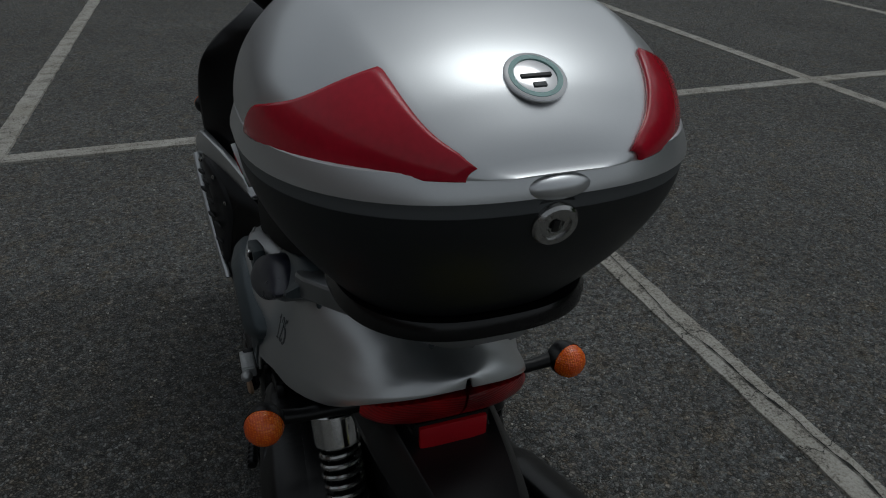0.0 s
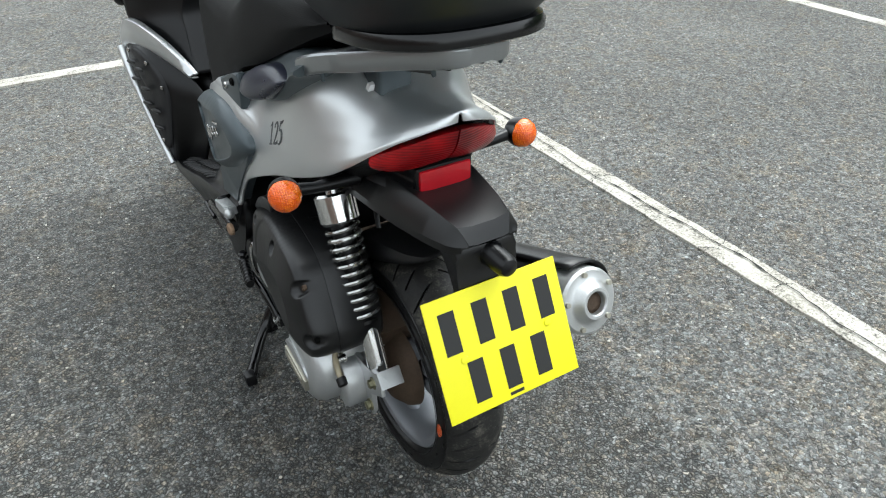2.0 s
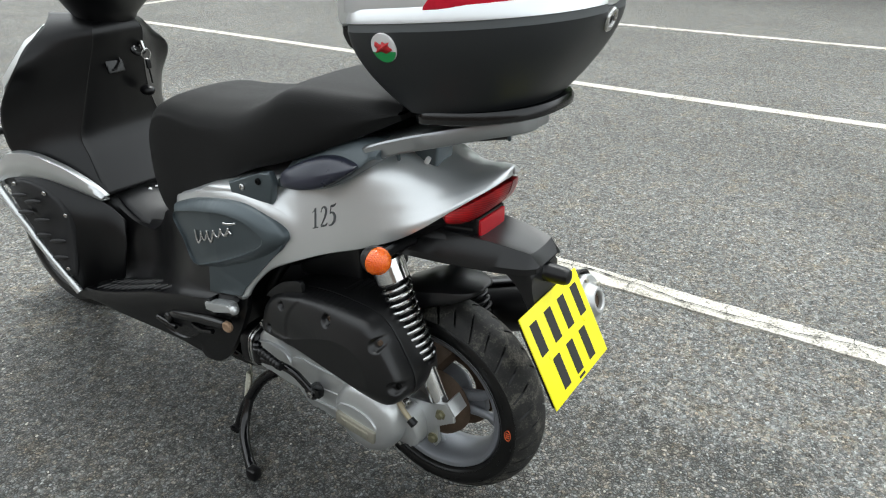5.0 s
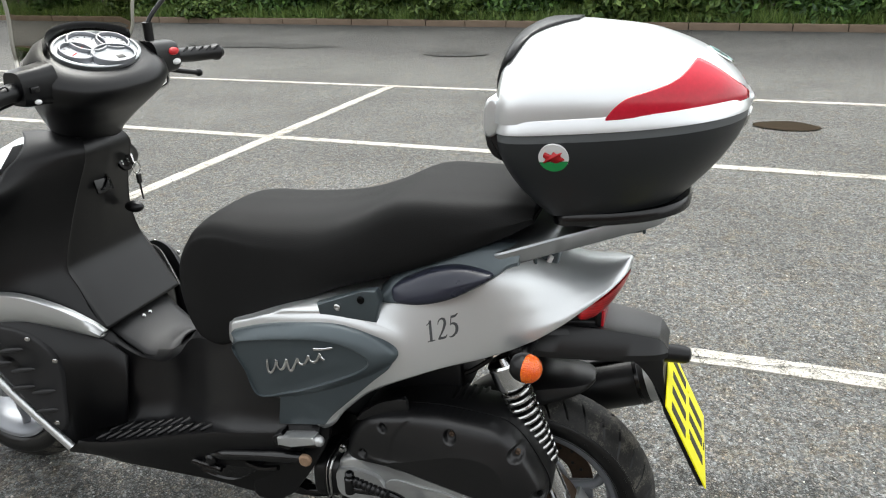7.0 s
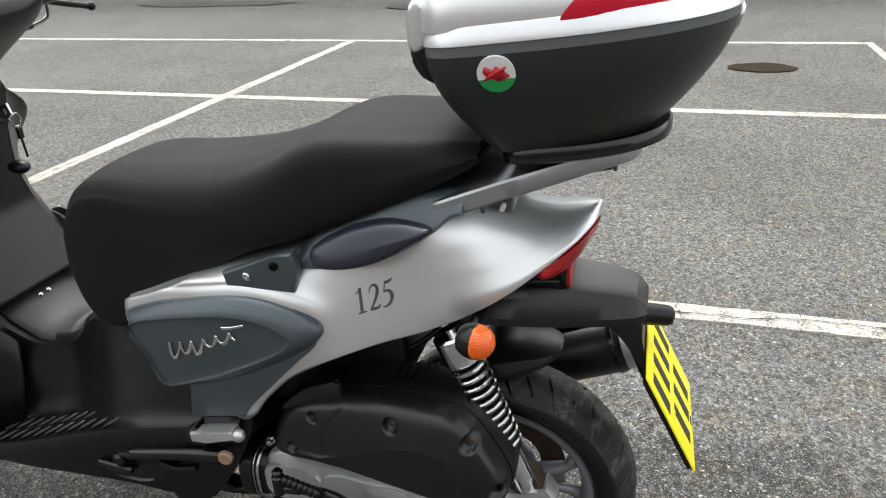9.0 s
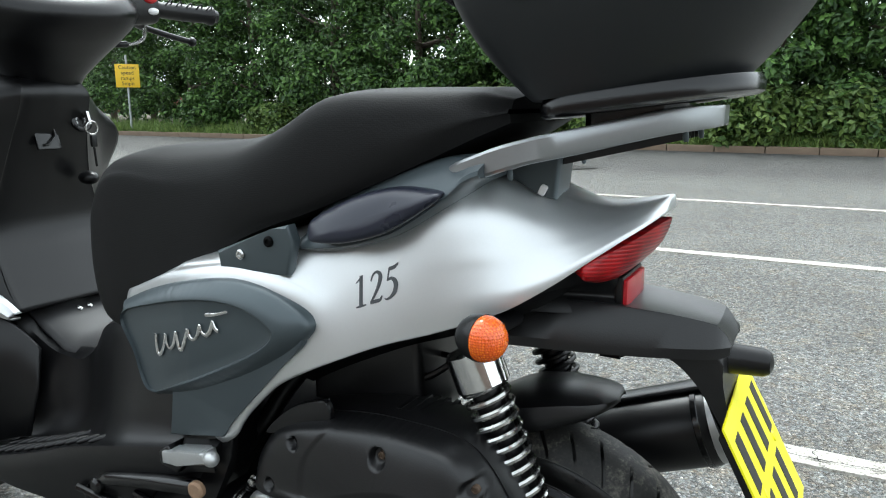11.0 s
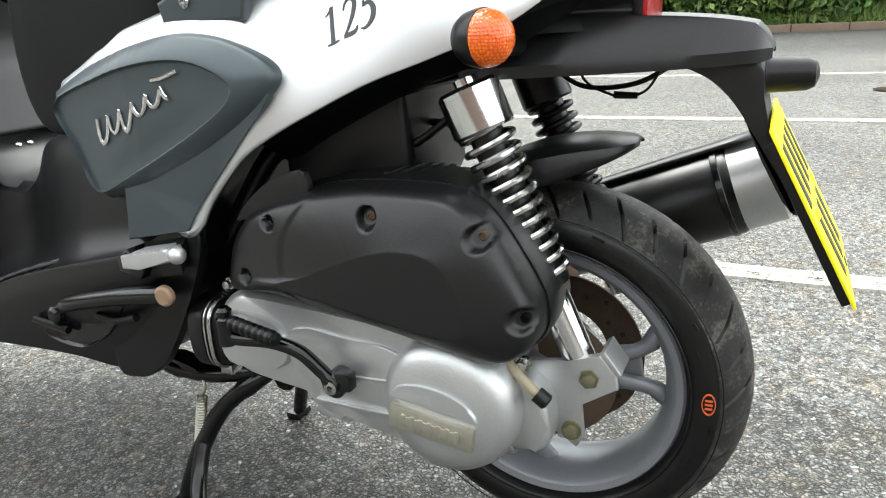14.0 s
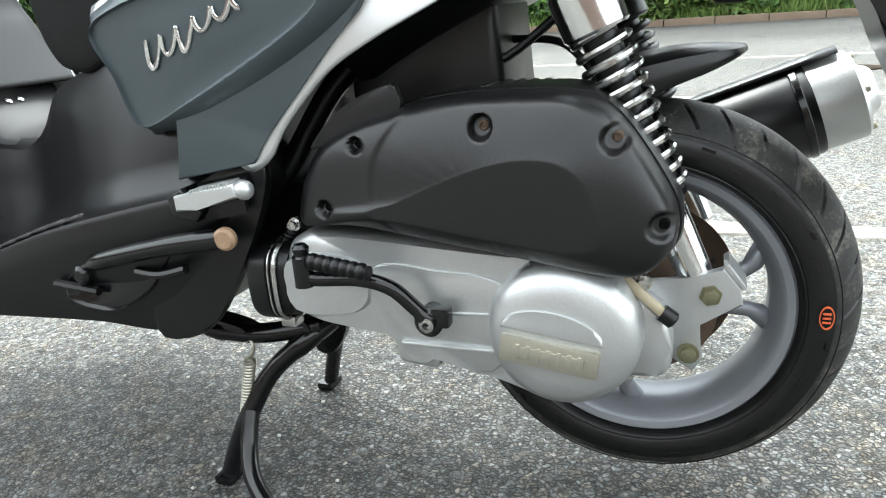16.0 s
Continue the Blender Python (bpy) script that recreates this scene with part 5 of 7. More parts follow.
# ---- scooter: engine and drive ----
AIRBOX = cr([(0.372, 0.400), (0.366, 0.445), (0.338, 0.487), (0.296, 0.511), (0.238, 0.527), (0.175, 0.537), (0.103, 0.540), (0.061, 0.538), (0.033, 0.528), (0.008, 0.504), (-0.026, 0.452), (-0.037, 0.423), (-0.034, 0.395), (-0.014, 0.372), (0.013, 0.366), (0.06, 0.371), (0.125, 0.381), (0.21, 0.391), (0.287, 0.402), (0.345, 0.400)], 5, True)
BOX_FACE = cr([(0.270, 0.426), (0.235, 0.437), (0.193, 0.456), (0.14, 0.476), (0.102, 0.484), (0.066, 0.481), (0.043, 0.463), (0.030, 0.43), (0.032, 0.405), (0.062, 0.397), (0.12, 0.403), (0.19, 0.412), (0.25, 0.419)], 5, True)
SCREWS = ((0.281, 0.492, 0.0088), (0.3245, 0.423, 0.0095), (0.1415, 0.511, 0.0125), (0.018, 0.500, 0.0135), (-0.0245, 0.4215, 0.0135))


def box_relief(y, z):
    """Lean of the face, the thicker front cover and the sunk screw seats."""
    x = -0.010 + 0.077 * (y - 0.13) - 0.002 * ease((y - 0.258 + 8 * (z - 0.455) ** 2) / 0.007)
    for y0, z0, r in SCREWS:
        x += 0.012 * ease((1.12 * r - math.hypot(y - y0, z - z0)) / (0.5 * r))
    return x


levels = [(0, -0.115), (0, -0.158), (0.02, -0.172), (0.05, -0.181), (0.09, -0.1865)] + [(q, -0.1875 - 0.0247 * ((q - 0.1) / 0.9) ** 0.62) for q in np.linspace(0.13, 0.97, 34)] + [(1.0, -0.2122)] + [(q, -0.2125) for q in np.linspace(1.03, 1.97, 16)]
airbox = part("air_filter_box", morph(AIRBOX, BOX_FACE, (0.145, 0.446), levels, 640, box_relief), MATBLACK, scooter, "matt black air filter box", sharp=60)
# the lower screws are painted near-black for the shade in their seats
for y, z, r in SCREWS:
    hit, nrm = on_side(airbox, y, z)
    part("screw", lathe([(-0.004, 0.0052), (0.0022, 0.005), (0.003, 0.0035), (0.0016, 0.003), (0.0016, 0)], hit + Vector((0, -0.0015, 0.001)), hit + Vector((-1, -0.0015, 0.001)), 12), RUST if z > 0.495 else HOLE_SHADE, airbox)
part("back_shell", pillow([tuple(p) for p in AIRBOX], [(0.97, -0.075), (1.01, -0.085), (1.022, -0.150), (1.012, -0.158)], (0.150, 0.452), lambda y, z: 0.003 + 0.08 * (y - 0.13)), MATBLACK, airbox, sharp=50)
part("box_ear", prism(cr([(0.345, 0.485), (0.30, 0.528), (0.255, 0.548), (0.243, 0.549), (0.238, 0.545), (0.238, 0.52), (0.29, 0.500)], 4, True), -0.176, -0.165, 0.002), MATBLACK, airbox)
for k in range(5):
    part("snorkel_slat", box(-0.13, -0.07, 0.10 + 0.014 * k, 0.107 + 0.014 * k, 0.527, 0.541, 0.001), BLACK, airbox)

CASE = cr([(0.398, 0.300), (0.398, 0.360), (0.378, 0.383), (0.345, 0.389), (0.28, 0.386), (0.126, 0.375), (0.04, 0.375), (0.005, 0.33), (0.010, 0.245), (0.07, 0.206), (0.140, 0.222), (0.200, 0.236), (0.215, 0.244), (0.235, 0.232), (0.255, 0.240), (0.262, 0.262), (0.33, 0.272), (0.375, 0.280)], 4, True)
drive_case = part("drive_case", pillow([tuple(p) for p in CASE], [(0.97, -0.06), (1.0, -0.08), (1.0, -0.160), (0.985, -0.168), (0.94, -0.173), (0.6, -0.174)], (0.2, 0.31)), ALLOY, scooter, "silver cast alloy drive case", sharp=45)
part("case_step", prism([tuple(p) for p in cr([(0.292, 0.338), (0.288, 0.305), (0.272, 0.272), (0.246, 0.250), (0.215, 0.246), (0.15, 0.238), (0.12, 0.30), (0.14, 0.345), (0.21, 0.352), (0.27, 0.357)], 4, True)], -0.1775, -0.165, 0.002), ALLOY, drive_case, sharp=30)
part("case_rib", prism([(0.255, 0.262), (0.14, 0.262), (0.14, 0.2665), (0.255, 0.2665)], -0.182, -0.17, 0.0015), ALLOY, drive_case)
part("case_rib", prism([(0.245, 0.300), (0.14, 0.306), (0.14, 0.309), (0.245, 0.303)], -0.180, -0.17, 0.0012), ALLOY, drive_case)
part("case_lug", prism([(0.268, 0.262), (0.268, 0.238), (0.262, 0.232), (0.222, 0.228), (0.216, 0.233), (0.216, 0.262)], -0.166, -0.12, 0.003), ALLOY, drive_case)
part("case_bulge", pillow([tuple(p) for p in cr([(0.40, 0.345), (0.37, 0.365), (0.31, 0.362), (0.288, 0.34), (0.29, 0.31), (0.32, 0.292), (0.39, 0.292)], 4, True)], [(1.0, -0.165), (0.98, -0.176), (0.93, -0.181), (0.5, -0.182)], (0.35, 0.328)), ALLOY, drive_case, sharp=50)
part("clutch_cover", lathe([(0.0, 0.080), (0.022, 0.079), (0.034, 0.074), (0.042, 0.063), (0.047, 0.045), (0.0485, 0.02), (0.0485, 0)], (-0.165, 0.071, 0.298), (-1, 0.071, 0.298), 56), ALLOY, drive_case, "round silver clutch cover")
c7, s7 = math.cos(radians(7.5)), math.sin(radians(7.5))
crescent = [(0.052 * math.cos(a), 0.004 + 0.026 * math.sin(a)) for a in np.linspace(0, math.pi, 20)]
part("cover_step", prism([(0.078 + u * c7 - v * s7 * 0.6, 0.301 + v * c7 + u * s7) for u, v in crescent], -0.2165, -0.198, 0.003), ALLOY, drive_case)
BADGE = Matrix.Translation((-0.2165, 0.080, 0.2845)) @ Matrix(((0, 0, -1, 0), (-1, 0, 0, 0), (0, 1, 0, 0), (0, 0, 0, 1))) @ pose(0, 0, 0, 0, 0, -7.5)
bdg = part("cover_badge", moved(box(-0.050, 0.050, -0.0145, 0.0145, -0.006, 0.003, 0.003), BADGE), BRASS, drive_case, "tarnished rectangular badge")
part("badge_relief", moved(box(-0.036, 0.036, -0.006, 0.006, 0.002, 0.0045, 0.0015), BADGE), BRASS, drive_case, "raised plain bar")
for k in range(7):
    part("badge_relief", moved(box(-0.034 + 0.0105 * k, -0.029 + 0.0105 * k, -0.008, 0.008, 0.002, 0.0050, 0.001), BADGE), BRASS, drive_case)
part("rear_lug", prism(cr([(0.02, 0.33), (-0.025, 0.315), (-0.035, 0.262), (-0.02, 0.245), (0.02, 0.25)], 3, True), -0.165, -0.09, 0.008), ALLOY, drive_case)
for y, z in ((0.012, 0.348), (0.010, 0.240), (-0.005, 0.345), (0.39, 0.392), (0.265, 0.262)):
    part("case_bolt", lathe([(0, 0.008), (0.006, 0.008), (0.006, 0.0055), (0.014, 0.0055), (0.015, 0.0)], (-0.15, y, z), (-1, y, z), 12), STEEL, drive_case)
part("breather_tube", tube(cr([(-0.14, 0.035, 0.365), (-0.165, 0.005, 0.345), (-0.17, -0.028, 0.318)], 6), 0.0055, 12), surf("yellowed_clear_hose", (0.36, 0.31, 0.21), 0.3), drive_case, "yellowed clear breather hose")
part("tube_cap", lathe([(0, 0.009), (0.014, 0.009), (0.016, 0.006), (0.016, 0)], (-0.17, -0.024, 0.321), (-0.171, -0.06, 0.296), 14), BLACK, drive_case)
# intake collar with clamp
part("intake_boot", loft([[(x + -0.13, y, 0.322 + z) for x, z in [(0.055 * math.copysign(abs(math.cos(a)) ** 0.6, math.cos(a)) * f, 0.048 * math.copysign(abs(math.sin(a)) ** 0.6, math.sin(a)) * f) for a in np.linspace(0, 2 * math.pi, 28, endpoint=False)]] for y, f in ((0.395, 0.92), (0.402, 0.97), (0.418, 0.98), (0.420, 1.06), (0.440, 1.06), (0.446, 1.0), (0.447, 0.85))]), BLACK, scooter, "black rubber intake boot")
for y, wire in ((0.408, 0.0030), (0.4165, 0.0014)):
    part("hose_clamp", tube([(-0.13 + 0.057 * math.copysign(abs(math.cos(a)) ** 0.6, math.cos(a)), y, 0.322 + 0.050 * math.copysign(abs(math.sin(a)) ** 0.6, math.sin(a))) for a in np.linspace(0, 2 * math.pi, 32, endpoint=False)], wire, 8, True, True), STEEL, scooter, "steel hose clamp")
part("clamp_screw", box(-0.165, -0.145, 0.402, 0.422, 0.262, 0.276, 0.002), STEEL, scooter)
part("cable_spring", helix((-0.15, 0.43, 0.345), (-0.15, 0.385, 0.398), 0.006, 12, 0.0014, 6, 12), BLACK, scooter, "black cable sleeve spring")

# kick starter
ks = part("kick_starter", tube(cr([(-0.198, 0.212, 0.302), (-0.203, 0.228, 0.322), (-0.208, 0.250, 0.343), (-0.212, 0.285, 0.352), (-0.215, 0.335, 0.350), (-0.217, 0.346, 0.356)], 6), [0.0105] * 4 + [0.0085] * 27, 12), GLOSSBLACK, scooter, "black kick start lever")
part("lever_boss", lathe([(0, 0.016), (0.022, 0.016), (0.025, 0.013), (0.025, 0)], (-0.180, 0.212, 0.302), (-1, 0.212, 0.302), 20), GLOSSBLACK, ks)
part("lever_bolt", lathe([(0.020, 0.0085), (0.029, 0.0085), (0.030, 0.004), (0.027, 0.0035), (0.027, 0)], (-0.180, 0.212, 0.302), (-1, 0.212, 0.302), 14), STEEL, ks, "steel bolt")
part("lever_clamp", box(-0.205, -0.188, 0.188, 0.208, 0.298, 0.320, 0.003), GLOSSBLACK, ks)
part("pedal_joint", lathe([(0, 0.011), (0.034, 0.011), (0.036, 0.008), (0.044, 0.0095), (0.048, 0.006), (0.048, 0)], (-0.217, 0.347, 0.342), (-0.217, 0.347, 1), 16), GLOSSBLACK, ks)
prof = []
for k in range(7):
    prof += [(0.008 + k * 0.0105, 0.0065), (0.011 + k * 0.0105, 0.0095), (0.015 + k * 0.0105, 0.0095), (0.018 + k * 0.0105, 0.0065)]
part("pedal_rubber", lathe([(0, 0.006)] + prof + [(0.085, 0.008), (0.086, 0.0)], (-0.217, 0.345, 0.372), (-0.232, 0.258, 0.367), 16), BLACK, ks, "black ribbed rubber")

# bracket at the axle
brk = part("axle_bracket", prism([(0.016, 0.335), (0.010, 0.290), (-0.035, 0.250), (-0.055, 0.236), (-0.064, 0.252), (-0.058, 0.292), (-0.100, 0.316), (-0.098, 0.332), (-0.080, 0.355), (-0.045, 0.340)], -0.128, -0.120, 0.002), ALLOY, scooter, "silver axle bracket")
part("bracket_lip", prism([(-0.080, 0.355), (-0.098, 0.332), (-0.103, 0.334), (-0.085, 0.359)], -0.128, -0.085, 0.001), ALLOY, brk)
ZINC = surf("dull_zinc_bolt", (0.20, 0.19, 0.12), 0.4, 0.7, 0.3, 60.0, 400.0, 0.2)
for y, z in ((-0.069, 0.325), (-0.050, 0.258)):
    part("axle_bolt", lathe([(0, 0.0115), (0.0025, 0.0115), (0.0025, 0.008), (0.009, 0.008), (0.010, 0.005), (0.010, 0)], (-0.128, y, z), (-1, y, z), 6 if z > 0.3 else 12), ZINC, brk)
part("wheel_spindle", lathe([(0, 0.022), (0.03, 0.022), (0.03, 0.012), (0.05, 0.012), (0.05, 0)], (-0.055, 0.0, 0.27), (-1, 0, 0.27), 18), RUST, scooter)
part("engine_block", prism(cr([(0.0, 0.36), (0.20, 0.40), (0.40, 0.36), (0.46, 0.30), (0.42, 0.25), (0.30, 0.24), (0.10, 0.25)], 4, True), -0.075, 0.10, 0.01), RUST, scooter, "dark grimy engine block")
part("seat_bucket", prism([(0.335, 0.66), (0.16, 0.66), (0.15, 0.52), (0.175, 0.475), (0.215, 0.48), (0.235, 0.535), (0.26, 0.525), (0.29, 0.50), (0.335, 0.50)], -0.085, 0.075, 0.012), MATBLACK, scooter, "matt grey-black storage bucket")
part("cylinder_head", prism(cr([(0.34, 0.40), (0.44, 0.42), (0.50, 0.38), (0.48, 0.30), (0.38, 0.30)], 4, True), -0.08, 0.08, 0.01), BLACK, scooter, "black cylinder shroud")
part("cable", tube(cr([(-0.06, 0.10, 0.60), (-0.07, 0.16, 0.56), (-0.05, 0.22, 0.57), (-0.09, 0.30, 0.50)], 6), 0.005, 8), BLACK, scooter, "black cable")
part("cable", tube(cr([(0.03, 0.02, 0.64), (0.03, -0.02, 0.615), (0.03, -0.08, 0.618), (0.03, -0.13, 0.645)], 6), 0.003, 8), BLACK, scooter)
part("cable", tube(cr([(-0.02, 0.17, 0.58), (-0.03, 0.10, 0.575), (-0.04, 0.06, 0.54)], 6), 0.0045, 8), BLACK, scooter)
both("inner_frame", lambda: tube(cr([(-0.085, 0.06, 0.655), (-0.09, 0.20, 0.625), (-0.095, 0.33, 0.56), (-0.10, 0.42, 0.45), (-0.10, 0.5, 0.36)], 6), 0.014, 12), BLACK)
both("frame_plate", lambda: prism(cr([(0.44, 0.47), (0.40, 0.465), (0.42, 0.40), (0.48, 0.30), (0.53, 0.25), (0.60, 0.25), (0.55, 0.40)], 4, True), -0.185, -0.17, 0.004), BLACK, "black frame plate")

# ---- scooter: lower body, floor boards, leg shield ----
LB_B = [(0.42, 0.44), (0.457, 0.386), (0.486, 0.337), (0.53, 0.285), (0.56, 0.255), (0.61, 0.232), (0.69, 0.236), (0.84, 0.231), (0.96, 0.226), (1.09, 0.235)]
LB_E = [(0.42, 0.452), (0.57, 0.421), (0.73, 0.383), (0.9, 0.328), (1.02, 0.298), (1.09, 0.29)]
LB_T = [(0.42, 0.62), (0.5, 0.645), (0.6, 0.615), (0.7, 0.585), (0.78, 0.56), (0.84, 0.50), (0.89, 0.475), (0.94, 0.478), (1.0, 0.51), (1.04, 0.55), (1.09, 0.58)]
LB_W = [(0.42, 0.172), (0.5, 0.166), (0.6, 0.158), (0.7, 0.135), (0.78, 0.105), (0.86, 0.088), (0.93, 0.088), (1.0, 0.098), (1.05, 0.12), (1.09, 0.15)]
rings = []
for y in np.linspace(0.42, 1.09, 44):
    b, e, t, w = ip(y, LB_B), ip(y, LB_E), ip(y, LB_T), ip(y, LB_W)
    cx = 0.022 * max(0, min(1, (y - 0.6) / 0.3))
    e2 = max(e, b + 0.01)
    wi = min(w + 0.035, 0.188)
    half = [(0, t), (0.55 * w, t), (0.85 * w, t - 0.012), (0.98 * w, t - 0.05), (w + 0.008, e2 + 0.045), (wi - 0.006, e2 + 0.012), (wi + 0.004, e2 + 0.003), (0.199, e2), (0.203, e2 - 0.008), (0.200, e2 - 0.035), (0.18, b + 0.015), (0.14, b), (0, b - 0.004)]
    rings.append([(-x, y, z) for x, z in half[::-1]] + [(x + 2 * cx, y, z) for x, z in half[1:-1]])
part("lower_body", loft(rings), BLACK, scooter, "black floor and tunnel body", sharp=40)
rib_mesh = None
for row in range(2):
    for k in range(13):
        y = 0.63 + k * 0.030 + row * 0.008
        x = -0.142 - row * 0.034
        if -x < ip(y, LB_W) + 0.035:
            continue
        if rib_mesh is None:
            o = part("board_rib", moved(ellipsoid((0, 0, 0), (0.021, 0.0062, 0.0052), 12, 8), pose(0, 0, 0, 0, 0, -35)), BLACK, scooter)
            rib_mesh = o.data
        else:
            o = new("board_rib", rib_mesh)
            o.parent = scooter
        o.matrix_basis = pose(x, y, ip(y, LB_E) + 0.0035, -14, 0, 0)
part("tunnel_cover", loft([[(0.022 + u * w, y - 0.012 * abs(u) ** 2, z - 0.018 * abs(u) ** 2.5) for u in np.linspace(-1, 1, 15)] for y, z, w in ((1.035, 0.553, 0.098), (1.0, 0.521, 0.094), (0.95, 0.488, 0.09), (0.905, 0.481, 0.082), (0.885, 0.487, 0.05))], False), GREYPLASTIC, scooter, "dark grey tunnel cover", thick=0.005)
for x in (0.012, 0.034):
    part("cover_bolt", lathe([(0, 0.006), (0.004, 0.006), (0.006, 0.003), (0.006, 0)], (x, 1.0, 0.523), (x, 0.6, 1.0), 12), STEEL, scooter)

XC = 0.022
SHIELD = [
    (0.985, [(-0.085, 1.16), (-0.068, 1.13), (-0.045, 1.10), (0.0, 1.095)]),
    (0.968, [(-0.112, 1.13), (-0.088, 1.085), (-0.055, 1.035), (0.0, 1.028)]),
    (0.945, [(-0.142, 1.125), (-0.11, 1.08), (-0.067, 1.018), (0.0, 1.012)]),
    (0.915, [(-0.175, 1.14), (-0.125, 1.085), (-0.07, 1.026), (0.0, 1.022)]),
    (0.86, [(-0.222, 1.14), (-0.16, 1.12), (-0.078, 1.05), (0.0, 1.046)]),
    (0.77, [(-0.236, 1.215), (-0.18, 1.16), (-0.095, 1.078), (0.0, 1.074)]),
    (0.69, [(-0.236, 1.235), (-0.19, 1.165), (-0.118, 1.085), (0.0, 1.082)]),
    (0.64, [(-0.232, 1.21), (-0.185, 1.13), (-0.122, 1.058), (0.0, 1.056)]),
    (0.585, [(-0.205, 1.14), (-0.165, 1.07), (-0.126, 1.025), (0.0, 1.023)]),
    (0.545, [(-0.175, 1.06), (-0.150, 1.025), (-0.126, 0.998), (0.0, 0.998)])]
rows = []
for z, pts in SHIELD:
    a, b, p, q = (np.array(v) for v in pts)
    c = cr([a, b, p + 0.09 * (b - p), p + 0.09 * (q - p), q], 6)
    full = [(x + XC, y) for x, y in c] + [(-x + XC, y) for x, y in c[::-1][1:]]
    rows.append([(x, y, z) for x, y in full])
cols = list(zip(*rows))
part("leg_shield", loft([cr(col, 4) for col in cols], False), BLACK, scooter, "black inner leg shield", thick=0.006)


def front_side(make, slide=(0, 0, 0)):
    """A front part for both sides of the shifted front centre line."""
    out = [make()]
    b = make()
    b.transform(Matrix.Translation(Vector(slide) + Vector((2 * XC, 0, 0))) @ Matrix.Diagonal((-1, 1, 1, 1)))
    bmesh.ops.reverse_faces(b, faces=b.faces)
    return out + [b]


def stripe():
    c = cr([(-0.232, 1.30, 0.575, 0.030), (-0.232, 1.24, 0.615, 0.036), (-0.214, 1.15, 0.628, 0.034), (-0.175, 1.075, 0.600, 0.026), (-0.140, 1.025, 0.562, 0.016), (-0.122, 0.998, 0.540, 0.005)], 6)
    rings = []
    for x, y, z, w in c:
        rings.append([(x + dx, y + 0.4 * w * u * -1, z + w * u) for u, dx in ((1, 0.016), (0.9, 0.002), (0.3, -0.006), (-0.5, -0.005), (-0.95, 0.002), (-1, 0.016))])
    return loft(rings, False)


for bm in front_side(stripe)[:1]:
    part("shield_stripe", bm, SILVER, scooter, "silver stripe", thick=0.004)


def side_wall():
    rows = [[(-0.225, 1.29, 0.575), (-0.225, 1.28, 0.56), (-0.222, 1.262, 0.545)],
            [(-0.222, 1.22, 0.600), (-0.226, 1.21, 0.53), (-0.220, 1.19, 0.45)],
            [(-0.200, 1.13, 0.600), (-0.212, 1.135, 0.48), (-0.212, 1.13, 0.37)],
            [(-0.160, 1.065, 0.570), (-0.175, 1.075, 0.46), (-0.203, 1.067, 0.285)],
            [(-0.122, 1.005, 0.530), (-0.122, 1.03, 0.43), (-0.165, 1.02, 0.31)],
            [(-0.100, 0.96, 0.480), (-0.105, 0.97, 0.40), (-0.135, 0.965, 0.32)]]
    return loft([cr(c, 6) for c in zip(*rows)], False)


for bm in front_side(side_wall):
    part("side_wall", bm, BLACK, scooter, "black side wall", thick=0.006)
for bm in front_side(lambda: tube(cr([(-0.243, 1.30, 0.560), (-0.239, 1.235, 0.49), (-0.229, 1.16, 0.395), (-0.211, 1.067, 0.282)], 6), [0.012] * 8 + [0.010] * 11, 10))[:1]:
    part("edge_trim", bm, SILVER, scooter, "silver edge trim")


# the far panel sits a little further back
FAR_SLIDE = (0, -0.04, 0.025)


def wall_panel():
    pts = [(-0.228, 1.245, 0.545), (-0.222, 1.20, 0.585), (-0.208, 1.14, 0.580), (-0.190, 1.095, 0.540), (-0.180, 1.075, 0.485), (-0.186, 1.072, 0.41), (-0.205, 1.075, 0.325), (-0.216, 1.12, 0.37), (-0.224, 1.18, 0.45)]
    c = cr(pts, 4, True)
    m = c.mean(0)
    return loft([[tuple(p + np.array((d, 0, 0))) for p in (m + (c - m) * s)] for s, d in ((1.0, 0.004), (0.99, -0.006), (0.95, -0.010), (0.6, -0.0095), (0.2, -0.009))])


for bm in front_side(wall_panel, FAR_SLIDE):
    part("rubber_panel", bm, GREYPLASTIC, scooter, "grey ribbed leg panel", sharp=60)
for y, z in ((1.20, 0.545), (1.15, 0.535), (1.185, 0.50), (1.135, 0.485), (1.145, 0.44), (1.10, 0.43), (1.105, 0.38)):
    x = -0.2385 + 0.25 * max(0, 1.18 - y)
    for bm in front_side(lambda: moved(ellipsoid((0, 0, 0), (0.005, 0.030, 0.0065), 12, 8), Matrix.Translation((x, y, z)) @ Euler((radians(-8), 0, radians(14))).to_matrix().to_4x4()), FAR_SLIDE):
        part("panel_rib", bm, GREYPLASTIC, scooter)
for y, z, x in ((1.21, 0.575, -0.236), (1.115, 0.56, -0.212), (1.075, 0.50, -0.192), (1.085, 0.35, -0.216)):
    for bm in front_side(lambda: lathe([(0, 0.006), (0.003, 0.006), (0.005, 0.003), (0.005, 0)], (x, y, z), (-1, y - 0.4, z), 12), FAR_SLIDE):
        part("panel_bolt", bm, STEEL, scooter)

# outer front fairing and nose behind the shield
rings = []
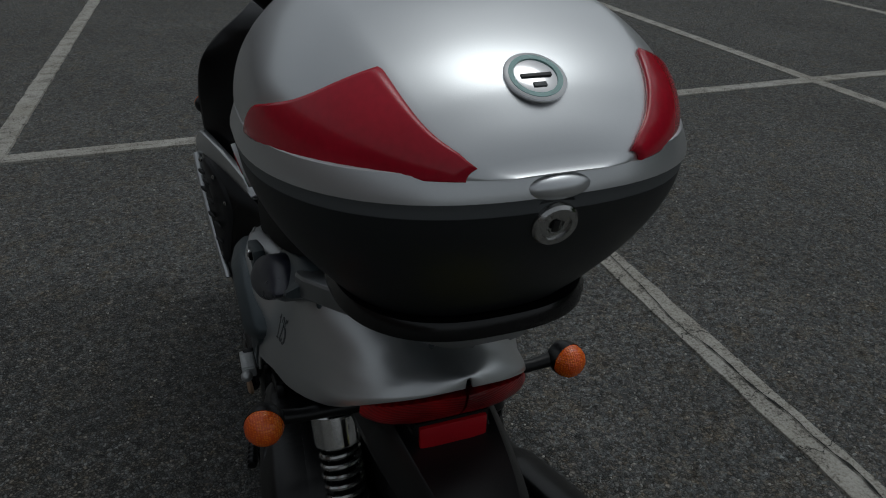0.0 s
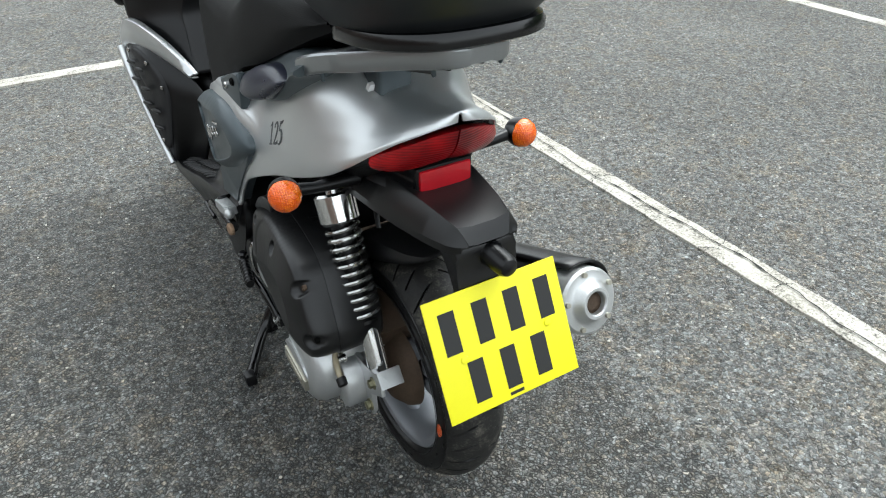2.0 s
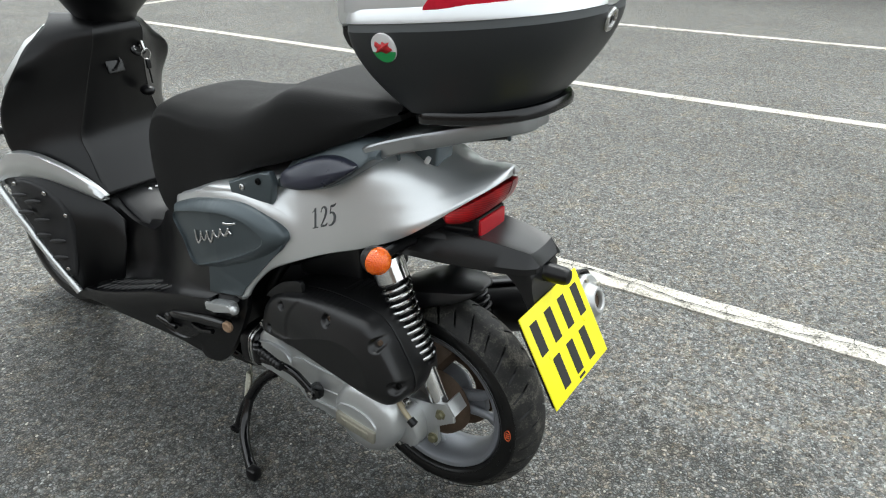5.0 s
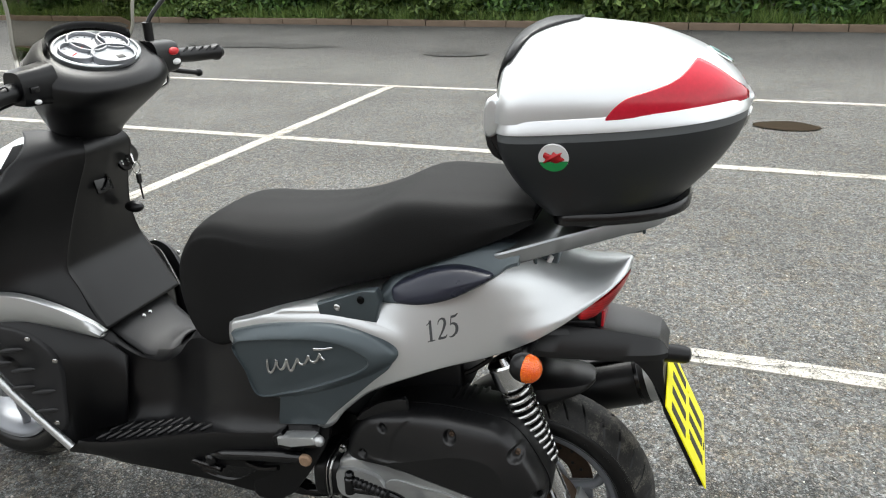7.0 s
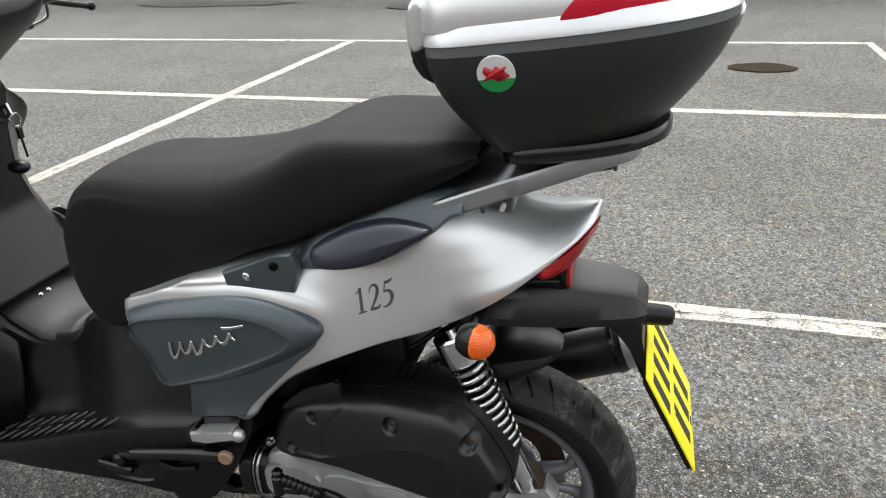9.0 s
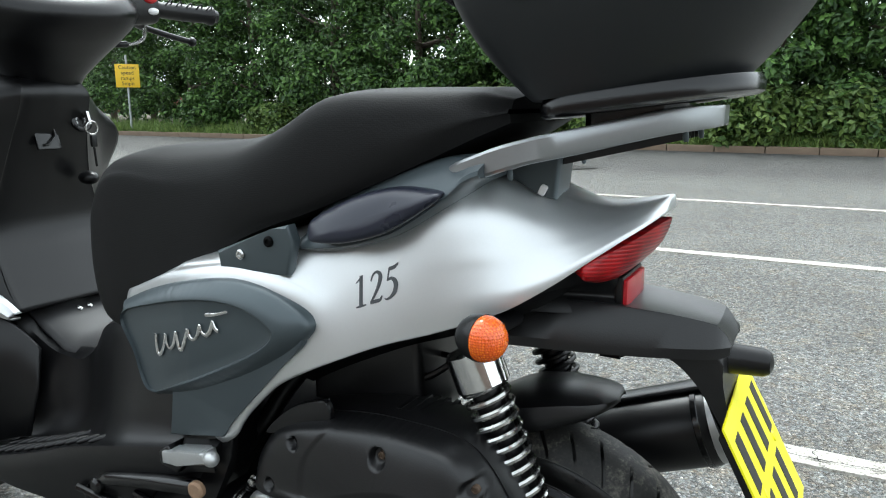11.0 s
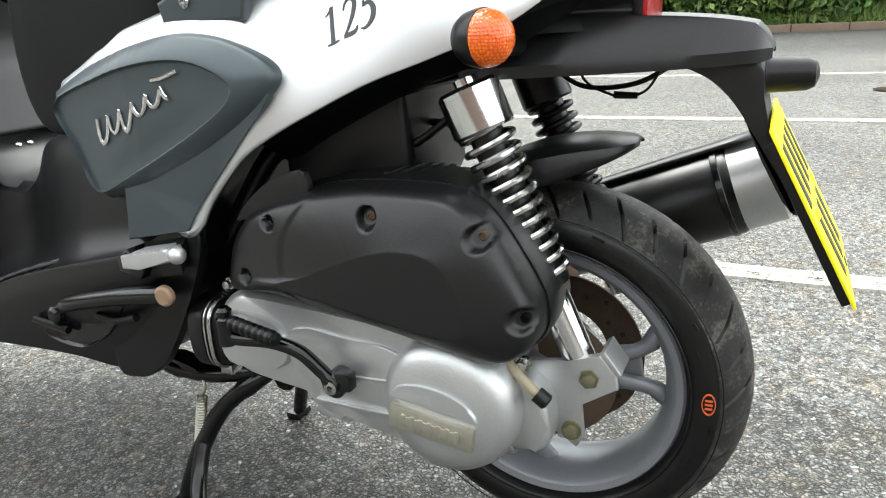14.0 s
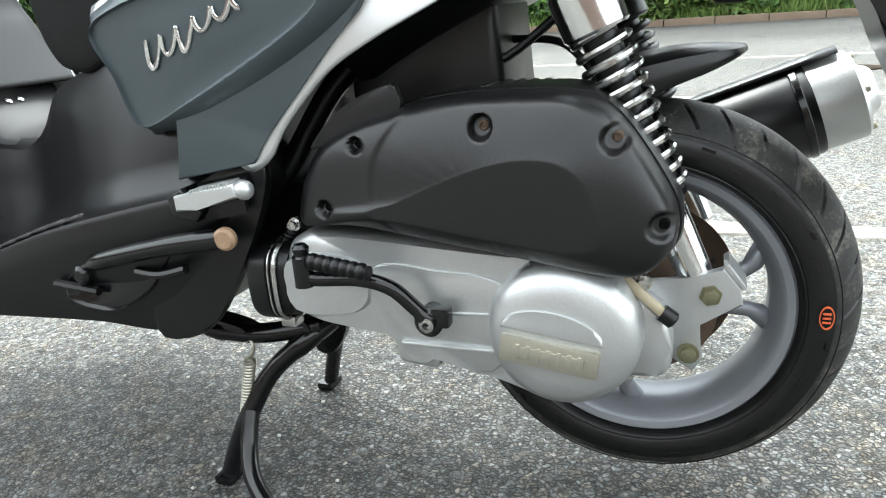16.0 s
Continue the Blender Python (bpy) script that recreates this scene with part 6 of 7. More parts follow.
for z, w, y0, y1 in ((0.30, 0.15, 1.08, 1.12), (0.45, 0.20, 1.20, 1.26), (0.58, 0.228, 1.24, 1.40), (0.70, 0.232, 1.225, 1.46), (0.82, 0.22, 1.20, 1.44), (0.91, 0.16, 1.17, 1.34), (0.955, 0.10, 1.18, 1.24)):
    rings.append([(XC + w * x, y0 + (y1 - y0) * (1 - abs(x) ** 2.4) if f else y0 - 0.0, z) for x, f in [(u, 1) for u in np.linspace(-1, 1, 17)] + [(u, 0) for u in np.linspace(0.95, -0.95, 12)]])
part("front_fairing", loft(rings), SILVER, scooter, "silver front fairing", sharp=50)
part("front_mudguard", loft([[(XC + 0.075 * x, 1.50 - (0.275 - 0.03 * abs(x) ** 3) * math.cos(a), 0.252 + (0.275 - 0.03 * abs(x) ** 3) * math.sin(a)) for x in np.linspace(-1, 1, 11)] for a in np.linspace(1.1, 2.5, 16)], False), SILVER, scooter, "silver front mudguard", thick=0.004)
part("fork_leg", tube([(-0.075 + XC, 1.50, 0.25), (-0.075 + XC, 1.40, 0.55)], [0.026, 0.024], 16), ALLOY, scooter, "alloy fork leg")
part("fork_leg", tube([(0.075 + XC, 1.50, 0.25), (0.075 + XC, 1.40, 0.55)], [0.026, 0.024], 16), ALLOY, scooter, "alloy fork leg")

# latch, key and hook on the column
latch = part("glove_latch", moved(box(-0.024, 0.024, -0.003, 0.004, -0.031, 0.031, 0.003), Matrix.Translation((0.010, 1.043, 0.868)) @ pose(0, 0, 0, -16, 0, 0)), GLOSSBLACK, scooter, "black glovebox latch")
part("latch_lever", moved(tube([(-0.016, -0.006, 0.018), (0.014, -0.006, 0.020), (0.014, -0.006, -0.006), (-0.004, -0.007, -0.022), (-0.012, -0.006, -0.023)], 0.003, 8), Matrix.Translation((0.010, 1.043, 0.868)) @ pose(0, 0, 0, -16, 0, 0)), GLOSSBLACK, latch)
kl = Vector((0.080, 1.035, 0.890))
ign = part("ignition_lock", lathe([(0, 0.022), (0.006, 0.022), (0.008, 0.018), (0.008, 0.008), (0.004, 0.007), (0.004, 0)], kl, kl + Vector((0.0, -1, 0.3)), 24), GLOSSBLACK, scooter, "black ignition lock")
for k in range(5):
    a = 1.2 + k * 0.55
    part("lock_mark", moved(box(-0.0025, 0.0025, -0.0012, 0.0012, 0.0078, 0.0086, 0), Matrix.Translation(kl) @ Vector((0.0, -1, 0.3)).to_track_quat("Z", "Y").to_matrix().to_4x4() @ pose(0.013 * math.cos(a), 0.013 * math.sin(a), 0, 0, 0, math.degrees(a) + 90)), WHITE, ign)
key = part("key", moved(box(-0.003, 0.003, -0.013, 0.013, 0.004, 0.03, 0.001), Matrix.Translation(kl) @ Vector((0.0, -1, 0.3)).to_track_quat("Z", "Y").to_matrix().to_4x4()), STEEL, scooter, "steel ignition key")
part("key_ring", tube([kl + Vector((0.013 * math.sin(a), -0.034, -0.012 + 0.013 * math.cos(a))) for a in np.linspace(0, 2 * math.pi, 18, endpoint=False)], 0.0015, 6, True, True), STEEL, key)
part("key_fob", join(box(kl.x - 0.006, kl.x + 0.006, kl.y - 0.040, kl.y - 0.032, kl.z - 0.050, kl.z - 0.026, 0.003), tube([kl + Vector((0, -0.036, -0.05)), kl + Vector((0.002, -0.036, -0.088))], 0.0025, 6)), BLACK, key)
part("bag_hook", ellipsoid((0.087, 1.035, 0.777), (0.017, 0.025, 0.014)), BLACK, scooter, "black bag hook")

# ---- handlebar ----
HB = Matrix.Translation((0.020, 0.995, 1.102)) @ Euler((0, radians(-3), radians(-8))).to_matrix().to_4x4()
rings = []
for z, wx, wy, cy, tilt in ((-0.150, 0.062, 0.055, 0.085, 0), (-0.125, 0.074, 0.064, 0.078, 0.02), (-0.095, 0.098, 0.077, 0.060, 0.05), (-0.060, 0.126, 0.090, 0.034, 0.1), (-0.030, 0.146, 0.097, 0.016, 0.2), (0.0, 0.157, 0.099, 0.004, 0.3), (0.022, 0.150, 0.096, -0.002, 0.42), (0.040, 0.130, 0.086, -0.004, 0.5), (0.047, 0.112, 0.076, -0.004, 0.52)):
    ring = []
    for a in np.linspace(0, 2 * math.pi, 40, endpoint=False):
        c, s = math.cos(a), math.sin(a)
        x, y = wx * math.copysign(abs(c) ** 0.85, c), wy * math.copysign(abs(s) ** 0.85, s)
        ring.append((x, cy + y, z + tilt * y))
    rings.append(ring)
cover = part("handlebar_cover", moved(loft(rings), HB), BLACK, scooter, "black handlebar cover", sharp=50)
DM = HB @ Matrix.Translation((0.0, -0.006, 0.050)) @ Euler((radians(28), 0, 0)).to_matrix().to_4x4()


def oval(rx, ry, z0, z1, n=48, inner=0.0):
    o = [[(rx * f * math.cos(a), ry * f * math.sin(a), z) for a in np.linspace(0, 2 * math.pi, n, endpoint=False)] for f, z in ((1.0, z0), (1.0, z1), (0.97, z1 + 0.002))]
    if inner:
        o += [[(rx * inner * math.cos(a), ry * inner * math.sin(a), z) for a in np.linspace(0, 2 * math.pi, n, endpoint=False)] for z in (z1 + 0.002, z0)]
    return loft(o, True, not inner)


dash = part("dashboard", moved(oval(0.100, 0.068, -0.02, 0.004, inner=0.93), DM), RAILGREY, scooter, "oval instrument bezel")
part("dial_plate", moved(oval(0.096, 0.065, -0.02, -0.002), DM), DIALWHITE, dash, "pale dial plate")
for x, y, r in ((-0.053, -0.002, 0.036), (-0.008, 0.022, 0.042), (0.048, 0.010, 0.036)):
    part("dial_rim", moved(moved(oval(r, r * 0.92, 0.0, 0.010, inner=0.88), Matrix.Translation((x, y, 0))), DM), RIMGREY, dash, "silver dial rim")
    part("dial", moved(moved(oval(r * 0.86, r * 0.79, 0.0, 0.0015), Matrix.Translation((x, y, 0))), DM), DIALWHITE, dash, "white dial face")
    part("dial_needle", moved(moved(box(-0.001, 0.001, 0, r * 0.6, 0.003, 0.005, 0), Matrix.Translation((x, y, 0)) @ pose(0, 0, 0, 0, 0, 115)), DM), REDVINYL, dash)
    for k in range(9):
        a = math.radians(-30 + 30 * k)
        part("dial_mark", moved(moved(box(-0.001, 0.001, -0.003, 0.003, 0.0035, 0.004, 0), Matrix.Translation((x + r * 0.68 * math.cos(a), y + r * 0.62 * math.sin(a), 0)) @ pose(0, 0, 0, 0, 0, math.degrees(a) - 90)), DM), DARKGREY_INK, dash)
part("lcd_arch", moved(moved(oval(0.052, 0.034, 0.0, 0.012, inner=0.88), Matrix.Translation((0.012, -0.034, 0))), DM), RIMGREY, dash, "silver arch rim")
part("lcd_panel", moved(moved(oval(0.046, 0.030, 0.0, 0.006), Matrix.Translation((0.012, -0.034, 0))), DM), DIALGREY, dash, "grey display panel")
part("lcd", moved(box(0.012, 0.030, -0.050, -0.040, 0.0075, 0.009, 0.001), DM), INK, dash)
part("dash_hood", moved(loft([[(rx * math.cos(a), ry * math.sin(a) + dy, z) for a in np.linspace(0.25, math.pi - 0.25, 26)] for rx, ry, dy, z in ((0.108, 0.075, 0.0, -0.02), (0.110, 0.080, 0.002, 0.006), (0.106, 0.078, 0.004, 0.018), (0.102, 0.072, 0.002, 0.008))], False), DM), BLACK, scooter, "black dash hood", thick=0.003)
for s in (-1, 1):
    sw = part("switch_housing", moved(moved(loft([[(dx, 0.030 * math.copysign(abs(math.cos(a)) ** 0.6, math.cos(a)) * f, 0.036 * math.copysign(abs(math.sin(a)) ** 0.6, math.sin(a)) * f) for a in np.linspace(0, 2 * math.pi, 24, endpoint=False)] for dx, f in ((-0.05, 1.15), (-0.02, 1.05), (0.012, 1.0), (0.022, 0.9))]), Matrix.Translation((s * 0.178, -0.004, 0.008)) @ Matrix.Diagonal((s, 1, 1, 1))), HB), BLACK, scooter, "black switch housing")
    part("grip", moved(lathe([(0, 0.012), (0.0, 0.0165), (0.01, 0.0185), (0.02, 0.0165), (0.06, 0.0175), (0.12, 0.0170), (0.128, 0.020), (0.136, 0.020), (0.140, 0.015), (0.148, 0.013), (0.150, 0)], (s * 0.197, -0.004, 0.004), (s * 0.4, -0.030, -0.012), 20), HB), BLACK, scooter, "black rubber grip")
    for k in range(5):
        part("grip_rib", moved(tube([(s * (0.222 + 0.022 * k + 0.020 * u), -0.0075 - 0.0035 * k + 0.0185 * math.cos(2.2 * u + 2.3), 0.002 - 0.002 * k + 0.0185 * math.sin(2.2 * u + 0.5)) for u in np.linspace(0, 1, 8)], 0.0016, 5), HB), BLACK, scooter)
    part("brake_lever", moved(tube(cr([(s * 0.175, 0.036, -0.018), (s * 0.215, 0.050, -0.030), (s * 0.27, 0.046, -0.046), (s * 0.315, 0.038, -0.058)], 6), [0.008] * 6 + [0.0065] * 12 + [0.010], 10), HB), BLACK, scooter, "black brake lever")
    part("lever_tip", moved(ellipsoid((s * 0.317, 0.038, -0.058), (0.010, 0.010, 0.010), 14, 10), HB), BLACK, scooter)
part("mirror_stem", moved(join(tube([(0.165, 0.020, 0.03), (0.166, 0.018, 0.085)], 0.011, 14), tube(cr([(0.166, 0.018, 0.08), (0.185, 0.012, 0.105), (0.240, 0.0, 0.150), (0.275, -0.01, 0.175)], 5), 0.005, 10)), HB), BLACK, scooter, "black mirror stem")
part("kill_switch", moved(ellipsoid((0.180, -0.034, 0.020), (0.015, 0.008, 0.009)), HB), REDVINYL, scooter, "red kill switch")
part("starter_button", moved(ellipsoid((0.184, -0.034, -0.004), (0.012, 0.006, 0.007)), HB), WHITE, scooter, "pale starter button")
part("switch_button", moved(box(-0.190, -0.172, -0.040, -0.030, 0.0, 0.012, 0.002), HB), GLOSSBLACK, scooter)
part("switch_button", moved(ellipsoid((-0.180, -0.036, -0.018), (0.007, 0.006, 0.005)), HB), WHITE, scooter)
part("brake_hose", moved(tube(cr([(0.182, 0.0, -0.028), (0.178, 0.004, -0.055), (0.150, 0.012, -0.066), (0.115, 0.02, -0.066)], 6), 0.0035, 8), HB), STEEL, scooter, "steel cable elbow")
part("cable_boot", moved(lathe([(0, 0.004), (0.004, 0.0065), (0.03, 0.0065), (0.034, 0.0045), (0.05, 0.0045), (0.05, 0)], (0.148, 0.013, -0.066), (0.09, 0.022, -0.066), 12), HB), BLACK, scooter)
# windscreen
m_screen, n, l, b = nodes_of("smoked_screen")
b.inputs["Base Color"].default_value, b.inputs["Roughness"].default_value = (0.55, 0.53, 0.48, 1), 0.05
b.inputs["Transmission Weight"].default_value, b.inputs["IOR"].default_value = 1.0, 1.02
scr = part("windscreen", moved(loft([[(w * x, y + dy * (1 - x * x), z) for x in np.linspace(-1, 1, 21)] for w, y, dy, z in ((0.140, 0.055, 0.11, 0.04), (0.148, 0.045, 0.12, 0.08), (0.152, 0.025, 0.13, 0.15), (0.180, -0.01, 0.13, 0.24), (0.165, -0.04, 0.13, 0.33))], False), HB), m_screen, scooter, "smoked clear windscreen", thick=0.004)
scr.visible_shadow = False
for s in (-1, 1):
    part("screen_edge", moved(tube(cr([(s * 0.160, 0.03, 0.035), (s * 0.142, 0.055, 0.05), (s * 0.148, 0.045, 0.08), (s * 0.152, 0.025, 0.15), (s * 0.180, -0.01, 0.24), (s * 0.165, -0.04, 0.33)], 5), 0.004, 6), HB), surf("screen_edge", (0.35, 0.34, 0.30), 0.25), scooter, "pale screen edge")

# ---- pegs and stands ----
peg = part("foot_peg", join(prism([(0.500, 0.422), (0.500, 0.440), (0.478, 0.444), (0.418, 0.456), (0.414, 0.440), (0.470, 0.425)], -0.222, -0.196, 0.003), ellipsoid((-0.2155, 0.408, 0.448), (0.011, 0.011, 0.011))), ALLOY, scooter, "folded silver foot peg")
for k in range(12):
    part("peg_tooth", box(-0.222, -0.198, 0.4245 + 0.0045 * k, 0.4268 + 0.0045 * k, 0.452 - 0.0009 * k, 0.4575 - 0.0009 * k, 0.0006), ALLOY, peg)
part("peg_bracket", prism([(0.515, 0.415), (0.515, 0.435), (0.495, 0.447), (0.47, 0.420), (0.48, 0.408)], -0.215, -0.18, 0.003), GLOSSBLACK, scooter)
part("pivot_bolt", lathe([(0, 0.0135), (0.006, 0.0135), (0.009, 0.010), (0.009, 0)], (-0.207, 0.448, 0.389), (-1, 0.35, 0.389), 24), COPPER, scooter, "corroded round bolt head")
part("stand_arm", tube(cr([(-0.185, 0.70, 0.325), (-0.197, 0.66, 0.345), (-0.203, 0.55, 0.372), (-0.204, 0.455, 0.388)], 6), [0.009] * 6 + [0.012] * 7 + [0.013] * 6, 12), GLOSSBLACK, scooter, "black folded stand arm")
part("arm_link", tube(cr([(-0.195, 0.60, 0.335), (-0.200, 0.56, 0.335), (-0.20, 0.52, 0.345)], 6), 0.006, 8), GLOSSBLACK, scooter)
part("linkage", join(lathe([(0, 0.015), (0.010, 0.013), (0.014, 0.008), (0.014, 0)], (-0.190, 0.690, 0.325), (-1, 0.690, 0.325), 12), tube([(-0.20, 0.665, 0.305), (-0.2, 0.735, 0.312)], 0.006, 8)), GLOSSBLACK, scooter, "grimy linkage")
both("side_recess", lambda: pillow([tuple(p) for p in cr([(0.73, 0.29), (0.69, 0.345), (0.60, 0.378), (0.53, 0.385), (0.56, 0.34), (0.60, 0.30), (0.66, 0.275)], 4, True)], [(1.0, -0.18), (1.0, -0.1935), (0.97, -0.1945), (0.9, -0.191)], (0.63, 0.325)), GLOSSBLACK, "gloss black recess rim")

stand = part("centre_stand", join(
    tube(cr([(-0.06, 0.415, 0.226), (-0.095, 0.440, 0.206), (-0.113, 0.487, 0.163), (-0.133, 0.522, 0.10), (-0.139, 0.545, 0.05), (-0.143, 0.560, 0.012)], 6), [0.016] * 8 + [0.0135] * 23, 14),
    tube(cr([(0.05, 0.435, 0.235), (0.085, 0.47, 0.18), (0.12, 0.52, 0.09), (0.13, 0.545, 0.012)], 6), 0.0125, 12),
    tube([(-0.10, 0.44, 0.225), (0.10, 0.44, 0.225)], 0.014, 12),
    tube(cr([(-0.11, 0.625, 0.25), (-0.113, 0.597, 0.236), (-0.113, 0.55, 0.222), (-0.108, 0.49, 0.220), (-0.08, 0.42, 0.226)], 6), [0.013] * 6 + [0.0165] * 7 + [0.014] * 12, 12), prism(cr([(0.575, 0.243), (0.53, 0.236), (0.50, 0.226), (0.53, 0.222), (0.57, 0.232)], 3, True), -0.125, -0.095, 0.004)), GLOSSBLACK, scooter, "black tubular centre stand")
for x, y in ((-0.143, 0.562), (0.13, 0.548)):
    part("stand_foot", box(x - 0.02, x + 0.02, y - 0.014, y + 0.014, 0.0, 0.014, 0.004), GLOSSBLACK, stand)
part("stand_tang", tube(cr([(-0.133, 0.515, 0.112), (-0.158, 0.510, 0.068), (-0.186, 0.488, 0.038), (-0.222, 0.435, 0.020), (-0.240, 0.402, 0.017)], 6), [0.012] * 20 + [0.0135] * 5, 12), GLOSSBLACK, stand)
part("tang_pad", box(-0.258, -0.232, 0.380, 0.408, 0.002, 0.032, 0.006), BLACK, stand)
part("stand_lug", prism(cr([(0.43, 0.24), (0.47, 0.22), (0.50, 0.14), (0.47, 0.125), (0.44, 0.17)], 3, True), 0.02, 0.035, 0.003), GLOSSBLACK, stand)
part("return_spring", helix((-0.125, 0.509, 0.188), (-0.130, 0.529, 0.098), 0.0072, 20, 0.0016, 6, 12), BRASS, stand, "steel return spring")
part("spring_hook", tube(cr([(-0.125, 0.509, 0.188), (-0.125, 0.500, 0.204), (-0.122, 0.506, 0.214), (-0.120, 0.514, 0.210)], 5), 0.0022, 6), BRASS, stand)
part("spring_end", tube([(-0.130, 0.529, 0.099), (-0.134, 0.534, 0.066)], 0.0024, 6), BRASS, stand)

# ---- lettering on the body ----
tail_bm = bmesh.new()
tail_bm.from_mesh(bpy.data.objects["tail_body"].data)
tail_tree = BVHTree.FromBMesh(tail_bm)


def on_body(y, z):
    """The near flank of the tail body at a height."""
    hit, nrm, _, _ = tail_tree.ray_cast(Vector((-1, y, z)), Vector((1, 0, 0)))
    return (hit, nrm if nrm.x < 0 else -nrm) if hit else (Vector((-0.17, y, z)), Vector((-1, 0, 0)))


side_m = Matrix(((0, 0, -1, 0), (-1, 0, 0, 0), (0, 1, 0, 0), (0, 0, 0, 1)))
# figures with thick and thin strokes: (start of the figure, centre line, widths)
FIGURES = [
    (0.0, [(0.20, 0.0), (0.20, 0.5), (0.20, 1.0)], (0.15, 0.14, 0.13)),
    (0.0, [(-0.02, 0.80), (0.10, 0.87), (0.22, 0.965)], (0.03, 0.06, 0.07)),
    (0.0, [(0.0, 0.03), (0.2, 0.03), (0.42, 0.03)], (0.04, 0.075, 0.04)),
    (0.60, [(0.02, 0.72), (0.08, 0.88), (0.22, 0.96), (0.37, 0.89), (0.41, 0.73), (0.33, 0.50), (0.17, 0.25), (0.01, 0.05)], (0.04, 0.06, 0.08, 0.12, 0.15, 0.13, 0.09, 0.06)),
    (0.60, [(0.0, 0.055), (0.2, 0.05), (0.38, 0.06), (0.48, 0.17)], (0.10, 0.115, 0.10, 0.03)),
    (1.22, [(0.14, 0.93), (0.36, 0.94), (0.52, 1.03)], (0.11, 0.12, 0.03)),
    (1.22, [(0.16, 0.95), (0.12, 0.76), (0.08, 0.57)], (0.05, 0.045, 0.04)),
    (1.22, [(0.08, 0.58), (0.22, 0.62), (0.36, 0.54), (0.42, 0.38), (0.37, 0.19), (0.23, 0.06), (0.07, 0.01), (-0.03, 0.05)], (0.04, 0.09, 0.13, 0.16, 0.14, 0.10, 0.06, 0.03))]
strokes = []
for k, (at, line, wide) in enumerate(FIGURES):
    path = np.array(cr(line, 5))
    ws = np.interp(np.linspace(0, 1, len(path)), np.linspace(0, 1, len(wide)), wide)
    side = np.gradient(path, axis=0)
    side = np.stack([-side[:, 1], side[:, 0]], 1) / np.linalg.norm(side, axis=1)[:, None]
    rings = []
    for p, q, w in zip(path, side, ws):
        ring = []
        for f, d in ((0.5, 1), (-0.5, 1), (-0.5, -1), (0.5, -1)):
            x, y = p + q * w * f
            ring.append((0.036 * (x + at + 0.2 * y - 0.92), 0.036 * (y - 0.5), d * (0.0002 + 0.0001 * k)))
        rings.append(ring)
    strokes.append(loft(rings))
num = moved(join(*strokes), side_m @ pose(0, 0, 0, 0, 0, 21))
for v in num.verts:
    y, z = v.co.y + 0.1675, v.co.z + 0.7065
    hit, nrm = on_body(y, z)
    v.co = hit + nrm * (0.0022 - v.co.x if v.co.x < 0 else 0.0015)
part("number_decal", num, DARKGREY_INK, scooter, "dark grey figures 125")
# the script badge as a plain flowing shape
def script():
    """A slanted flat ribbon in waves, tall at its start and middle, with a bar at the end."""
    n, out = 220, []
    strokes = [[], [(0.362, 0.6625), (0.384, 0.6555), (0.402, 0.6525)]]
    for i in range(n + 1):
        s = i / n
        k = 2 * math.pi * 5.5 * s
        amp = 0.011 * (1 - s) ** 4 + 0.0080 + 0.010 * math.exp(-((s - 0.47) / 0.06) ** 2)
        dz = amp * math.cos(k)
        strokes[0].append((0.516 - 0.136 * s - 0.35 * dz + 0.0035 * math.sin(k + 0.5), 0.589 + 0.052 * s + dz))
    for st in strokes:
        st = cr(st, 4) if len(st) < 9 else st
        ribbon = tube([(0, y, z) for y, z in st], [0.0021 + 0.0011 * abs(math.sin(0.11 * i)) for i in range(len(st))], 8)
        for v in ribbon.verts:
            v.co.x = 0.5 * v.co.x - 0.2105 + VLEAN(v.co.y, v.co.z)
        out.append(ribbon)
    return join(*out)


part("script_badge", script(), CHROME, scooter, "flowing chrome badge shape")

# ---- far things ----
sign = thing("road_sign", "yellow rectangular warning sign on a thin grey post", "sign", (15.25, 20.05, 0.1))
SG = Matrix.Translation((0, 0, 0)) @ pose(0, 0, 0, 0, 0, -38)
part("post", tube([(0.02, 0.04, -0.1), (0.02, 0.04, 2.45)], 0.035, 12), surf("galvanised_post", (0.36, 0.38, 0.38), 0.5, 0.5), sign, "grey galvanised post")
part("board", moved(box(-0.36, 0.36, -0.012, 0.012, 1.42, 2.16, 0.008), SG), surf("sign_yellow", (0.80, 0.52, 0.02), 0.45, 0, 0.05, 3.0, 100.0, 0), sign, "yellow board")
for k, word in enumerate(("Caution", "speed", "ramps", "5mph")):
    part("lettering", letters(word, 0.165, 0.002, SG @ Matrix.Translation((0, -0.016, 2.05 - 0.17 * k)) @ pose(0, 0, 0, 90, 0, 0)), INK, sign, "black lettering")

car = thing("car", "silver hatchback parked far across the site", "car", (50.5, 75.0, 0.0))
CM = pose(0, 0, 0, 0, 0, 55)
body = cr([(-2.0, 0.35), (-2.05, 0.6), (-1.9, 0.85), (-1.2, 0.95), (-0.5, 1.42), (0.4, 1.48), (1.2, 1.35), (1.75, 0.98), (1.95, 0.9), (2.0, 0.5), (1.95, 0.32)], 4, True)
part("body", moved(prism([tuple(p) for p in body], -0.82, 0.82, 0.08), CM), LIDPAINT, car, "silver bodywork")
part("windows", moved(prism([(-1.05, 0.95), (-0.48, 1.36), (0.4, 1.41), (1.12, 1.30), (1.45, 0.98)], -0.835, 0.835, 0.01), CM), GLOSSBLACK, car, "dark side glass")
